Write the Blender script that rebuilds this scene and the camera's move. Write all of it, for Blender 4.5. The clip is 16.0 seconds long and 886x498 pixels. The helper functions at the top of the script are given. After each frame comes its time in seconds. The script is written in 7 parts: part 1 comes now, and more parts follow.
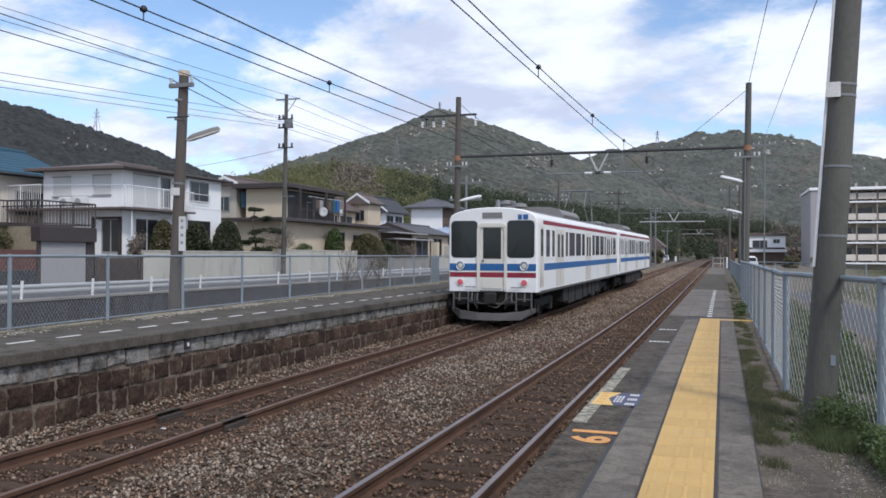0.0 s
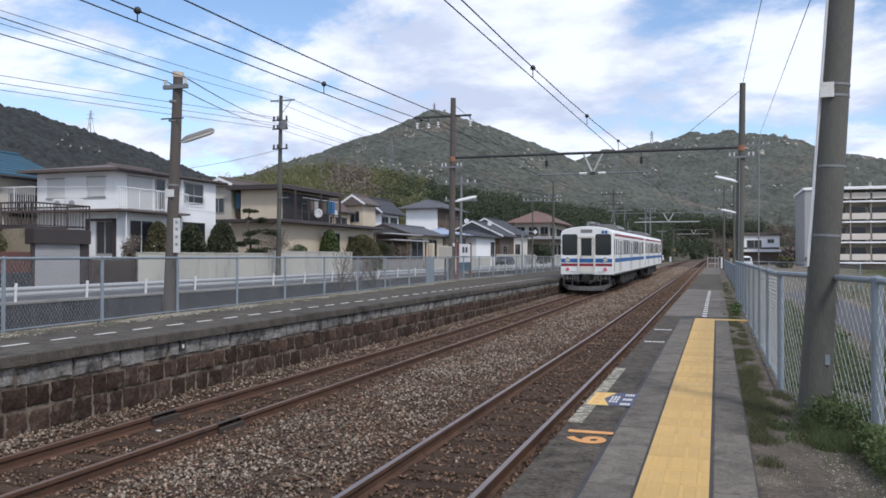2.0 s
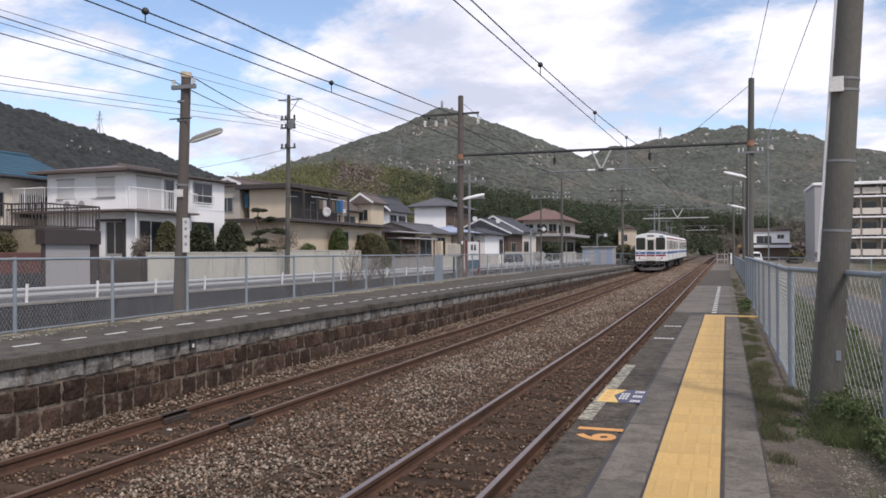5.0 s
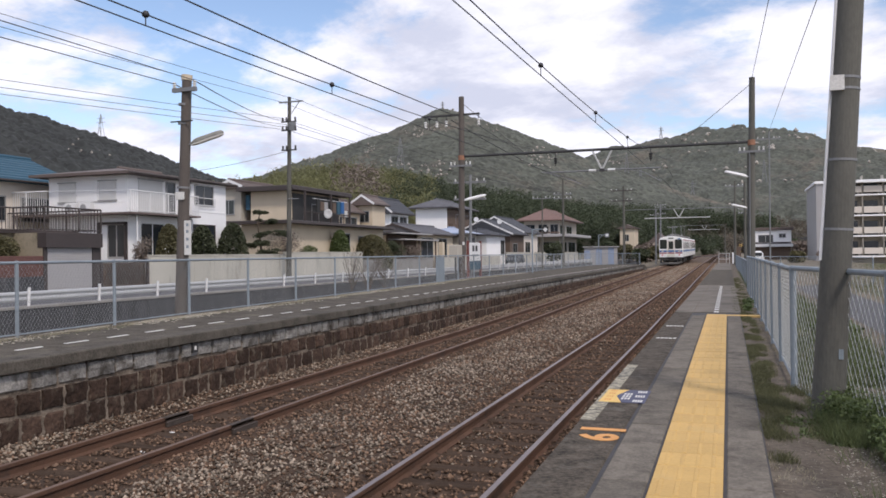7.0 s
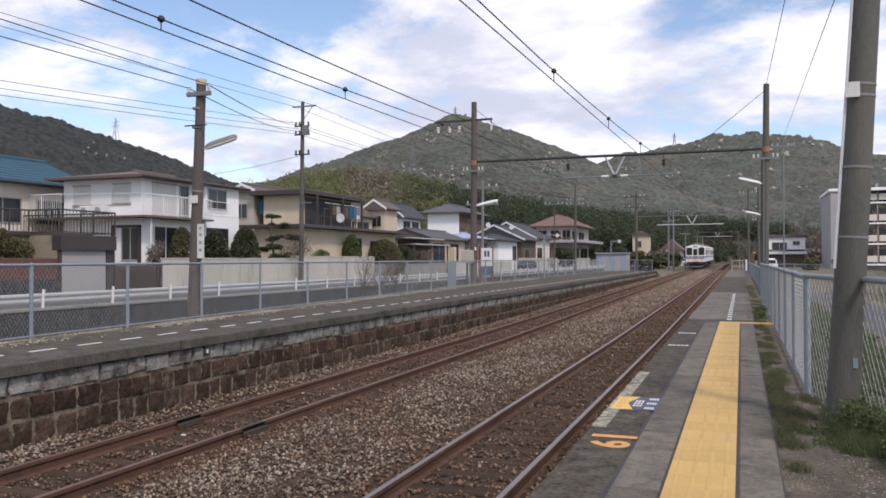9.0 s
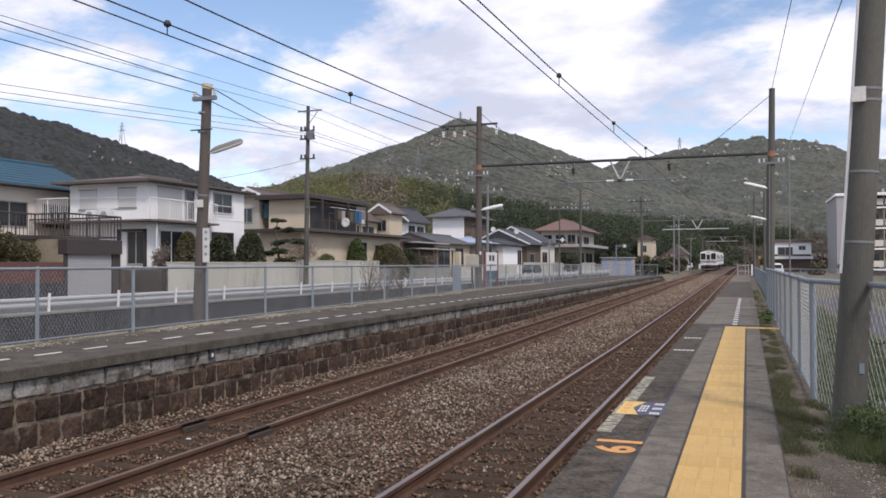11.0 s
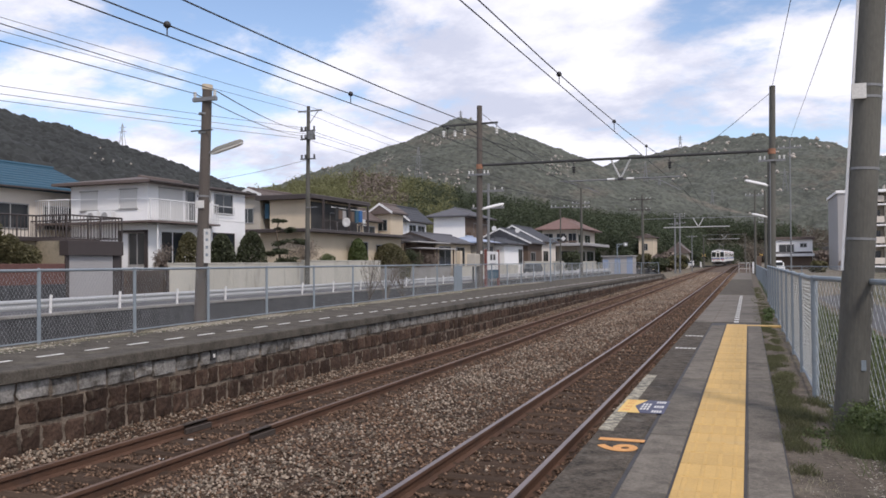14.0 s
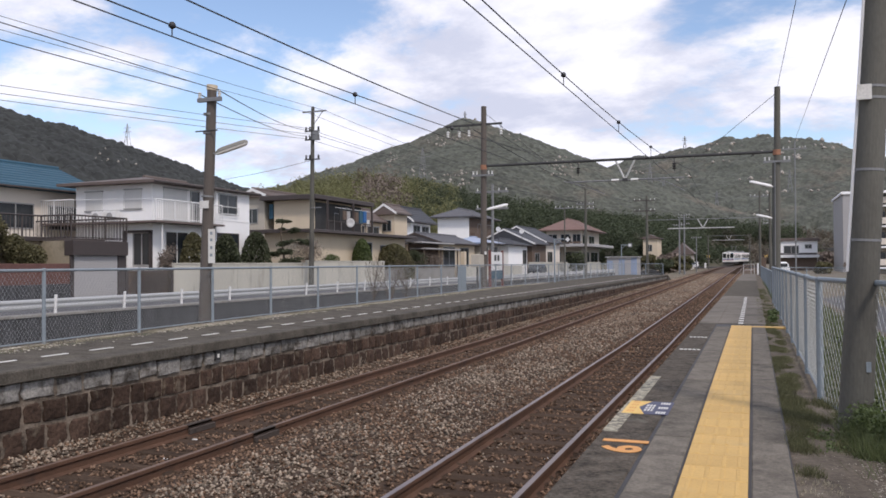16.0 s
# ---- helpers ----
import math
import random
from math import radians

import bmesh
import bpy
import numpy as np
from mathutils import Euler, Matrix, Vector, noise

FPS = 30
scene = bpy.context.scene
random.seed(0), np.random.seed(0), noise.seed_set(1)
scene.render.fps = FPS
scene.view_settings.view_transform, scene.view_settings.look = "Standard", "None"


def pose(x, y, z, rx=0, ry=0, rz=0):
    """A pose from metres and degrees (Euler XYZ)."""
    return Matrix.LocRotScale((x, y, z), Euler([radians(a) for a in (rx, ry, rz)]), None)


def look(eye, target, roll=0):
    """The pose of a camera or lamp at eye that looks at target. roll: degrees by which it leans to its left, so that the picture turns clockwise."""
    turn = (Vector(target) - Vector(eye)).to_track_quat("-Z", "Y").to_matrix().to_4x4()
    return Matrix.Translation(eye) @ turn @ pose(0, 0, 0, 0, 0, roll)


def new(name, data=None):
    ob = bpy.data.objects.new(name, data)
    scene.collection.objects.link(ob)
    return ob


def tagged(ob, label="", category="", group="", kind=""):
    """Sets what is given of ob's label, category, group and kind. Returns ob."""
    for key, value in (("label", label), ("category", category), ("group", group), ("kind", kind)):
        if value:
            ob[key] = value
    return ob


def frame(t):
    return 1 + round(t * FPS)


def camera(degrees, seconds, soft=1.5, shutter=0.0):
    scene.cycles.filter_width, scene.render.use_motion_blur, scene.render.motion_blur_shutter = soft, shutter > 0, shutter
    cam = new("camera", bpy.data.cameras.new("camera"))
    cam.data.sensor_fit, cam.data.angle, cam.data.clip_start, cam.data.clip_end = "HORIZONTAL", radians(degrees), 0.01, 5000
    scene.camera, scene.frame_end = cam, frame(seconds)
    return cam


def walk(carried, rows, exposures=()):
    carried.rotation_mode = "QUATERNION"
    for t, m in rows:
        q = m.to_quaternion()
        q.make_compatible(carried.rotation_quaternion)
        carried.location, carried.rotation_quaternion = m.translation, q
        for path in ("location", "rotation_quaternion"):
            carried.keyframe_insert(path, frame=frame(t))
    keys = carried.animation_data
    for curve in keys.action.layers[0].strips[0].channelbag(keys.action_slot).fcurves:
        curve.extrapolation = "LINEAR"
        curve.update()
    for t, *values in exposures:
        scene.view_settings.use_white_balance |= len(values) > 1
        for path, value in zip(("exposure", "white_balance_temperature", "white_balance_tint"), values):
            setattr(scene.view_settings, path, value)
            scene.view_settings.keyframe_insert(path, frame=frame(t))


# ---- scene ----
# camera: held by hand on the platform, it hardly leaves its place
EYE = (0.0, 0.0, 2.142)
cam = camera(57.07, 16.0, soft=1.65)
# seconds, turn to the left, tilt up, roll
TURNS = [
    (0, 18.921, 0.407, 0.258),
    (0.5, 18.630, 0.468, 0.419),
    (1, 18.379, 0.488, 0.025),
    (1.5, 18.511, 0.599, 0.143),
    (2, 18.581, 0.470, 0.069),
    (2.5, 18.676, 0.564, -0.024),
    (3, 18.852, 0.480, -0.242),
    (3.5, 19.102, 0.427, -0.541),
    (4, 19.144, 0.280, -0.313),
    (6.5, 19.347, 0.426, -0.465),
    (7, 19.284, 0.398, -0.663),
    (7.5, 19.372, 0.465, -0.565),
    (8, 19.434, 0.640, -0.649),
    (8.5, 19.830, 0.698, -0.378),
    (9, 20.111, 0.763, -0.253),
    (11.5, 20.466, 1.092, -0.171),
    (12, 20.490, 1.014, -0.111),
    (12.5, 20.650, 0.827, 0.047),
    (13, 20.616, 0.848, -0.249),
    (13.5, 20.583, 1.073, -0.376),
    (14, 20.531, 1.027, -0.502),
    (14.5, 20.715, 0.940, -0.462),
    (15, 20.764, 0.963, -0.114),
    (15.5, 20.800, 1.009, -0.320),
    (16, 20.817, 1.072, -0.399),
]
walk(cam, [(t, Matrix.Translation(EYE) @ pose(0, 0, 0, 90 + tilt, 0, turn) @ pose(0, 0, 0, 0, 0, roll)) for t, turn, tilt, roll in TURNS],
     [(0, -0.02, 6150, 12), (2.3, -0.02, 6200, 12), (3.8, 0.02, 6700, 16), (16, 0.0, 6700, 16)])

# ---------------------------------------------------------------- light
SUN_EL, SUN_AZ = 46.0, 132.0          # degrees up, degrees clockwise from the track's direction
world = bpy.data.worlds.new("sky")
scene.world = world
world.use_nodes = True


def build_sky():
    nt = world.node_tree
    nt.nodes.clear()
    N, L = nt.nodes.new, nt.links.new
    out, bg = N("ShaderNodeOutputWorld"), N("ShaderNodeBackground")
    sky = N("ShaderNodeTexSky")
    sky.sky_type, sky.sun_disc = "NISHITA", False
    sky.sun_elevation, sky.sun_rotation = radians(SUN_EL), radians(SUN_AZ)
    sky.air_density, sky.dust_density, sky.ozone_density = 1.0, 0.6, 2.0
    tc = N("ShaderNodeTexCoord")
    sep = N("ShaderNodeSeparateXYZ")
    L(tc.outputs["Generated"], sep.inputs[0])
    up = N("ShaderNodeMath"); up.operation = "ADD"; up.inputs[1].default_value = 0.24
    L(sep.outputs["Z"], up.inputs[0])
    lim = N("ShaderNodeMath"); lim.operation = "MAXIMUM"; lim.inputs[1].default_value = 0.05
    L(up.outputs[0], lim.inputs[0])
    com = N("ShaderNodeCombineXYZ")
    for k, axis in enumerate("XY"):
        d = N("ShaderNodeMath"); d.operation = "DIVIDE"
        L(sep.outputs[axis], d.inputs[0]); L(lim.outputs[0], d.inputs[1]); L(d.outputs[0], com.inputs[k])
    mp = N("ShaderNodeMapping")
    mp.inputs["Location"].default_value = CLOUD_AT
    mp.inputs["Rotation"].default_value = (0, 0, radians(20))
    mp.inputs["Scale"].default_value = (0.9, 1.0, 1.0)
    L(com.outputs[0], mp.inputs[0])

    def fbm(scale, detail, rough, dist):
        n = N("ShaderNodeTexNoise")
        n.inputs["Scale"].default_value, n.inputs["Detail"].default_value = scale, detail
        n.inputs["Roughness"].default_value, n.inputs["Distortion"].default_value = rough, dist
        L(mp.outputs[0], n.inputs["Vector"])
        return n.outputs["Fac"]

    def ramp(fac, a, b, ca=(0, 0, 0, 1), cb=(1, 1, 1, 1)):
        r = N("ShaderNodeValToRGB")
        r.color_ramp.elements[0].position, r.color_ramp.elements[1].position = a, b
        r.color_ramp.elements[0].color, r.color_ramp.elements[1].color = ca, cb
        r.color_ramp.interpolation = "EASE"
        L(fac, r.inputs[0])
        return r.outputs[0]

    cover = ramp(fbm(1.3, 13, 0.6, 0.1), 0.414, 0.52)
    tone = ramp(fbm(2.6, 9, 0.6, 0.15), 0.37, 0.62, (*CLOUD_DARK, 1), (*CLOUD_LIGHT, 1))
    mix = N("ShaderNodeMix"); mix.data_type = "RGBA"
    L(cover, mix.inputs["Factor"]); L(sky.outputs[0], mix.inputs["A"]); L(tone, mix.inputs["B"])
    L(mix.outputs["Result"], bg.inputs[0])
    bg.inputs[1].default_value = SKY_STRENGTH
    L(bg.outputs[0], out.inputs[0])


CLOUD_AT = (5.3, 9.2, 0.0)
CLOUD_DARK, CLOUD_LIGHT = (3.75, 4.15, 5.1), (5.95, 6.25, 6.85)
SKY_STRENGTH = 0.17
build_sky()
sun = new("sun", bpy.data.lights.new("sun", "SUN"))
sun.data.energy, sun.data.angle, sun.data.color = 2.1, radians(9), (1.0, 0.95, 0.87)
sun.matrix_world = look((0, 0, 0), (-math.sin(radians(SUN_AZ)) * math.cos(radians(SUN_EL)), -math.cos(radians(SUN_AZ)) * math.cos(radians(SUN_EL)), -math.sin(radians(SUN_EL))))


# ---------------------------------------------------------------- materials


def mat(name, color, rough=0.8, var=0.25, scale=3.0, fine=40.0, bump=0.2, metal=0.0, second=None, spots=0.5, piece=0.0, stretch=(1, 1, 1), spec=0.5, leaf=0.0):
    """Colour that wanders at two scales, with grain in the relief. second: the colour of stains, spots: how little of them. piece: how far each piece differs. leaf: how much light comes through."""
    m = bpy.data.materials.new(name)
    m.use_nodes = True
    nt = m.node_tree
    N, L = nt.nodes.new, nt.links.new
    b = nt.nodes["Principled BSDF"]
    b.inputs["Roughness"].default_value, b.inputs["Metallic"].default_value = rough, metal
    b.inputs["Specular IOR Level"].default_value = spec
    tc, mp = N("ShaderNodeTexCoord"), N("ShaderNodeMapping")
    mp.inputs["Scale"].default_value = stretch
    L(tc.outputs["Object"], mp.inputs[0])
    if piece:
        # each piece takes its own cut of the pattern
        own, shift = N("ShaderNodeObjectInfo"), N("ShaderNodeVectorMath")
        shift.operation = "SCALE"
        shift.inputs[0].default_value = (37.0, 53.0, 71.0)
        L(own.outputs["Random"], shift.inputs["Scale"]); L(shift.outputs[0], mp.inputs["Location"])

    def noise_at(s, detail=4, rough_=0.6):
        n = N("ShaderNodeTexNoise")
        n.inputs["Scale"].default_value, n.inputs["Detail"].default_value, n.inputs["Roughness"].default_value = s, detail, rough_
        L(mp.outputs[0], n.inputs["Vector"])
        return n.outputs["Fac"]

    big, small = noise_at(scale), noise_at(fine, 3)
    c0 = [c * (1 - var) for c in color]
    c1 = [min(1, c * (1 + var)) for c in color]
    mix1 = N("ShaderNodeMix"); mix1.data_type = "RGBA"
    mix1.inputs["A"].default_value, mix1.inputs["B"].default_value = (*c0, 1), (*c1, 1)
    add = N("ShaderNodeMath"); add.operation = "ADD"
    half = N("ShaderNodeMath"); half.operation = "MULTIPLY"; half.inputs[1].default_value = 0.5
    L(big, add.inputs[0]); L(small, add.inputs[1]); L(add.outputs[0], half.inputs[0])
    con = N("ShaderNodeMapRange")
    con.inputs["From Min"].default_value, con.inputs["From Max"].default_value = 0.32, 0.68
    L(half.outputs[0], con.inputs["Value"])
    L(con.outputs[0], mix1.inputs["Factor"])
    col = mix1.outputs["Result"]
    if second:
        st = N("ShaderNodeMapRange")
        st.inputs["From Min"].default_value, st.inputs["From Max"].default_value = spots, spots + 0.14
        L(noise_at(scale * 0.6, 8, 0.68), st.inputs["Value"])
        mix2 = N("ShaderNodeMix"); mix2.data_type = "RGBA"
        mix2.inputs["B"].default_value = (*second, 1)
        L(st.outputs[0], mix2.inputs["Factor"]); L(col, mix2.inputs["A"])
        col = mix2.outputs["Result"]
    if piece:
        oi, hsv, mr = N("ShaderNodeObjectInfo"), N("ShaderNodeHueSaturation"), N("ShaderNodeMapRange")
        geo = N("ShaderNodeNewGeometry")
        sm, fr = N("ShaderNodeMath"), N("ShaderNodeMath")
        sm.operation, fr.operation = "ADD", "FRACT"
        L(oi.outputs["Random"], sm.inputs[0]); L(geo.outputs["Random Per Island"], sm.inputs[1]); L(sm.outputs[0], fr.inputs[0])
        mr.inputs["To Min"].default_value, mr.inputs["To Max"].default_value = 1 - piece, 1 + piece
        L(fr.outputs[0], mr.inputs["Value"]); L(mr.outputs[0], hsv.inputs["Value"]); L(col, hsv.inputs["Color"])
        col = hsv.outputs[0]
    L(col, b.inputs["Base Color"])
    if bump:
        bp = N("ShaderNodeBump")
        bp.inputs["Strength"].default_value, bp.inputs["Distance"].default_value = bump, 0.4 / fine
        L(small, bp.inputs["Height"]); L(bp.outputs[0], b.inputs["Normal"])
    if leaf:
        tr, ms = N("ShaderNodeBsdfTranslucent"), N("ShaderNodeMixShader")
        ms.inputs[0].default_value = leaf
        L(col, tr.inputs["Color"]); L(b.outputs[0], ms.inputs[1]); L(tr.outputs[0], ms.inputs[2])
        L(ms.outputs[0], nt.nodes["Material Output"].inputs["Surface"])
    return m


def plain(name, color, rough=0.5, metal=0.0, emit=0.0, alpha=1.0):
    m = bpy.data.materials.new(name)
    m.use_nodes = True
    b = m.node_tree.nodes["Principled BSDF"]
    b.inputs["Base Color"].default_value = (*color, 1)
    b.inputs["Roughness"].default_value, b.inputs["Metallic"].default_value = rough, metal
    if emit:
        b.inputs["Emission Color"].default_value, b.inputs["Emission Strength"].default_value = (*color, 1), emit
    return m


M_ASPHALT = mat("worn_asphalt", (0.076, 0.064, 0.051), 0.93, 0.85, 7.0, 38, 1.0, second=(0.13, 0.118, 0.098), spots=0.56, spec=0.2)
M_PLATTOP = mat("old_platform_surface", (0.083, 0.072, 0.058), 0.93, 0.65, 2.2, 30, 0.8, second=(0.15, 0.133, 0.102), spots=0.55, spec=0.2)
M_ROAD = mat("road_asphalt", (0.092, 0.092, 0.096), 0.9, 0.15, 0.5, 60, 0.3, spec=0.2)
M_CONC = mat("weathered_concrete", (0.22, 0.21, 0.195), 0.9, 0.25, 1.6, 45, 0.5, second=(0.15, 0.14, 0.125), spots=0.55, piece=0.12)
M_SLAB = mat("platform_slab", (0.142, 0.126, 0.105), 0.92, 0.42, 6.0, 45, 0.8, second=(0.082, 0.072, 0.06), spots=0.53, piece=0.15, spec=0.2)
M_COPING = mat("mossy_coping", (0.088, 0.078, 0.065), 0.95, 0.55, 2.6, 35, 0.8, second=(0.045, 0.041, 0.034), spots=0.52, spec=0.2)
M_BLOCK = mat("pale_wall_block", (0.225, 0.215, 0.20), 0.92, 0.5, 5.0, 30, 1.0, second=(0.075, 0.066, 0.057), spots=0.47, piece=0.28, spec=0.2)
M_STONE = mat("brown_wall_stone", (0.060, 0.038, 0.028), 0.92, 0.6, 6.0, 22, 1.0, second=(0.17, 0.14, 0.105), spots=0.57, piece=0.45, spec=0.2)
M_JOINT = mat("wall_mortar", (0.185, 0.150, 0.118), 0.95, 0.45, 5.0, 40, 0.8, second=(0.05, 0.038, 0.03), spots=0.47, spec=0.2)
M_BALLAST = mat("ballast_stone", (0.24, 0.194, 0.150), 0.9, 0.4, 0.6, 30, 0.9, second=(0.16, 0.118, 0.088), spots=0.54, piece=0.72, spec=0.2)
M_BROWNSTONE = mat("brown_ballast_stone", (0.155, 0.100, 0.068), 0.9, 0.4, 0.8, 30, 0.9, piece=0.6, spec=0.2)
M_BED = mat("ballast_bed", (0.068, 0.044, 0.03), 0.95, 0.5, 9.0, 26, 1.0, second=(0.055, 0.04, 0.032), spots=0.52, spec=0.2)
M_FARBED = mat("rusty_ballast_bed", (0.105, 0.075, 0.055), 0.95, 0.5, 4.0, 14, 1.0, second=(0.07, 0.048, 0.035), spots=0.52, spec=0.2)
M_SLEEPER = mat("rusty_timber", (0.062, 0.042, 0.030), 0.95, 0.45, 4.0, 45, 0.9, second=(0.12, 0.085, 0.062), spots=0.57, piece=0.35, stretch=(0.3, 3, 1), spec=0.1)
M_RAIL = mat("rusty_rail", (0.098, 0.050, 0.030), 0.88, 0.35, 3.0, 60, 0.4, metal=0.1, second=(0.05, 0.032, 0.024), spots=0.55)
M_RAILTOP = mat("worn_rail_head", (0.23, 0.19, 0.185), 0.42, 0.2, 1.5, 50, 0.1, metal=0.65)
M_GREASE = mat("greasy_steel", (0.06, 0.046, 0.038), 0.85, 0.4, 9, 40, 0.5, metal=0.15)
M_TILE = mat("yellow_tactile_tile", (0.54, 0.345, 0.115), 0.75, 0.12, 2.0, 50, 0.25, second=(0.50, 0.34, 0.14), spots=0.56, piece=0.06)
M_JOINTGREY = mat("slab_mortar", (0.05, 0.049, 0.052), 0.9, 0.3, 4, 50, 0.4)
M_GRIT = mat("pale_grit", (0.34, 0.31, 0.26), 0.9, 0.3, 3, 40, 0.2, piece=0.4)
M_DULLHEAD = mat("rusty_rail_head", (0.17, 0.11, 0.08), 0.6, 0.25, 1.5, 50, 0.2, metal=0.35)
M_WHITEPAINT = mat("worn_white_paint", (0.62, 0.61, 0.58), 0.8, 0.2, 5, 60, 0.3, second=(0.3, 0.29, 0.27), spots=0.6)
M_SHOULDER = mat("ballast_far", (0.150, 0.117, 0.090), 0.95, 0.6, 5.0, 14, 1.0, second=(0.085, 0.062, 0.046), spots=0.52, spec=0.2)
M_PALEEDGE = mat("flaked_edge_paint", (0.36, 0.33, 0.25), 0.9, 0.5, 20, 90, 0.5, second=(0.075, 0.068, 0.058), spots=0.465)
M_ORANGE = mat("orange_paint", (0.62, 0.30, 0.10), 0.8, 0.2, 9, 60, 0.2, second=(0.3, 0.17, 0.09), spots=0.62)
M_YELPAINT = mat("yellow_decal", (0.68, 0.45, 0.14), 0.7, 0.1, 9, 60, 0.1)
M_BLUEPAINT = mat("navy_decal", (0.062, 0.066, 0.115), 0.7, 0.15, 9, 60, 0.1)
M_GALV = mat("galvanised_paint", (0.235, 0.275, 0.305), 0.6, 0.2, 3, 60, 0.15, metal=0.25, second=(0.2, 0.18, 0.16), spots=0.62)
M_WIREMESH = mat("galvanised_wire", (0.41, 0.43, 0.43), 0.5, 0.1, 3, 60, 0, metal=0.4)
M_DULLWIRE = mat("dull_wire", (0.30, 0.32, 0.33), 0.6, 0.1, 3, 60, 0, metal=0.3)
M_POLE = mat("concrete_pole", (0.098, 0.095, 0.082), 0.85, 0.22, 1.2, 50, 0.35, second=(0.06, 0.057, 0.05), spots=0.55, stretch=(1, 1, 0.35))
M_BROWNPOLE = mat("brown_painted_pole", (0.095, 0.08, 0.07), 0.8, 0.2, 1.5, 50, 0.3, second=(0.16, 0.15, 0.14), spots=0.6, stretch=(1, 1, 0.35))
M_STEEL = mat("grey_steel", (0.22, 0.225, 0.23), 0.55, 0.15, 4, 50, 0.2, metal=0.4)
M_DARKSTEEL = mat("dark_steel", (0.05, 0.05, 0.05), 0.6, 0.2, 4, 50, 0.2, metal=0.3)
M_RUSTBAND = mat("rust_band", (0.29, 0.14, 0.085), 0.85, 0.3, 8, 40, 0.3)
M_WIRE = plain("cable_black", (0.03, 0.03, 0.034), 0.6)
M_PORC = plain("white_porcelain", (0.72, 0.72, 0.70), 0.25)
M_LAMP = plain("lamp_housing", (0.80, 0.79, 0.75), 0.45)
M_GUARD = mat("white_guard_rail", (0.66, 0.66, 0.66), 0.5, 0.06, 2, 40, 0.05, second=(0.5, 0.48, 0.45), spots=0.68)
M_GUARDBEAM = mat("grey_guard_beam", (0.44, 0.45, 0.46), 0.5, 0.1, 2, 40, 0.05, metal=0.2, second=(0.33, 0.32, 0.31), spots=0.6)
M_DARKWALL = mat("stained_dark_concrete", (0.055, 0.055, 0.058), 0.95, 0.3, 0.8, 30, 0.4, second=(0.15, 0.148, 0.14), spots=0.65, stretch=(1, 1, 0.35))
M_RETAIN = mat("streaked_concrete", (0.060, 0.061, 0.066), 0.95, 0.45, 1.6, 30, 0.4, second=(0.17, 0.168, 0.165), spots=0.60, stretch=(1, 1.6, 0.22), spec=0.2)
M_FARDECK = mat("pale_worn_asphalt", (0.155, 0.138, 0.118), 0.93, 0.5, 0.9, 40, 0.7, second=(0.095, 0.085, 0.072), spots=0.54, spec=0.2)
M_PALESTEEL = mat("pale_galvanised_tube", (0.50, 0.50, 0.49), 0.5, 0.1, 3, 40, 0.1, metal=0.2)
M_LAMPTOP = mat("grey_lamp_cover", (0.19, 0.185, 0.165), 0.6, 0.15, 4, 40, 0.1)
M_GWALL = mat("garden_wall_concrete", (0.46, 0.44, 0.38), 0.9, 0.12, 0.8, 30, 0.3, second=(0.26, 0.24, 0.20), spots=0.55, stretch=(1, 1, 0.3), piece=0.05)
M_WHITEWALL = mat("white_render", (0.86, 0.86, 0.86), 0.85, 0.05, 0.7, 25, 0.2, second=(0.66, 0.66, 0.64), spots=0.68)
M_CREAM = mat("cream_render", (0.58, 0.49, 0.37), 0.88, 0.08, 0.7, 25, 0.2, second=(0.45, 0.37, 0.28), spots=0.64)
M_BEIGE = mat("beige_render", (0.42, 0.385, 0.33), 0.88, 0.08, 0.7, 25, 0.2)
M_BALCONY = mat("pale_balcony_panel", (0.66, 0.60, 0.53), 0.8, 0.06, 0.7, 25, 0.1)
M_MOSSTAN = mat("mossy_tan_render", (0.30, 0.255, 0.185), 0.92, 0.2, 0.8, 25, 0.3, second=(0.13, 0.115, 0.075), spots=0.5)
# brown boards; also stands in for shade on one front and in openings
M_BROWNWALL = mat("brown_cladding_and_shade", (0.12, 0.085, 0.065), 0.85, 0.2, 1.0, 20, 0.3, stretch=(1, 1, 0.3))
M_REDBRICK = mat("red_brick", (0.115, 0.055, 0.047), 0.9, 0.3, 2, 14, 0.5, second=(0.06, 0.035, 0.034), spots=0.55)
M_SHUTTER = mat("grey_shutter", (0.36, 0.35, 0.35), 0.5, 0.05, 0.6, 20, 0.05)
M_DARKROOF = mat("dark_roof_tile", (0.040, 0.043, 0.052), 0.65, 0.25, 1.2, 14, 0.6)
M_GREYROOF = mat("grey_roof_tile", (0.088, 0.088, 0.098), 0.65, 0.25, 1.2, 14, 0.6)
M_BLUEROOF = mat("blue_metal_roof", (0.028, 0.085, 0.13), 0.8, 0.15, 0.6, 16, 0.2)
M_PALEBLUE = mat("pale_blue_roof", (0.26, 0.32, 0.44), 0.35, 0.1, 0.6, 16, 0.2)
M_BROWNROOF = mat("brown_metal_roof", (0.12, 0.092, 0.082), 0.7, 0.15, 0.7, 18, 0.2)
M_REDROOF = mat("red_roof_tile", (0.17, 0.105, 0.09), 0.8, 0.18, 1.0, 14, 0.5)
M_GLASS = plain("window_glass", (0.025, 0.03, 0.035), 0.08)
M_CURTAIN = mat("closed_blind", (0.62, 0.62, 0.61), 0.6, 0.05, 1, 20, 0.1)
M_ALU = plain("window_frame_metal", (0.33, 0.33, 0.33), 0.5, 0.3)
M_WHITEMET = plain("white_metal", (0.72, 0.72, 0.72), 0.45)
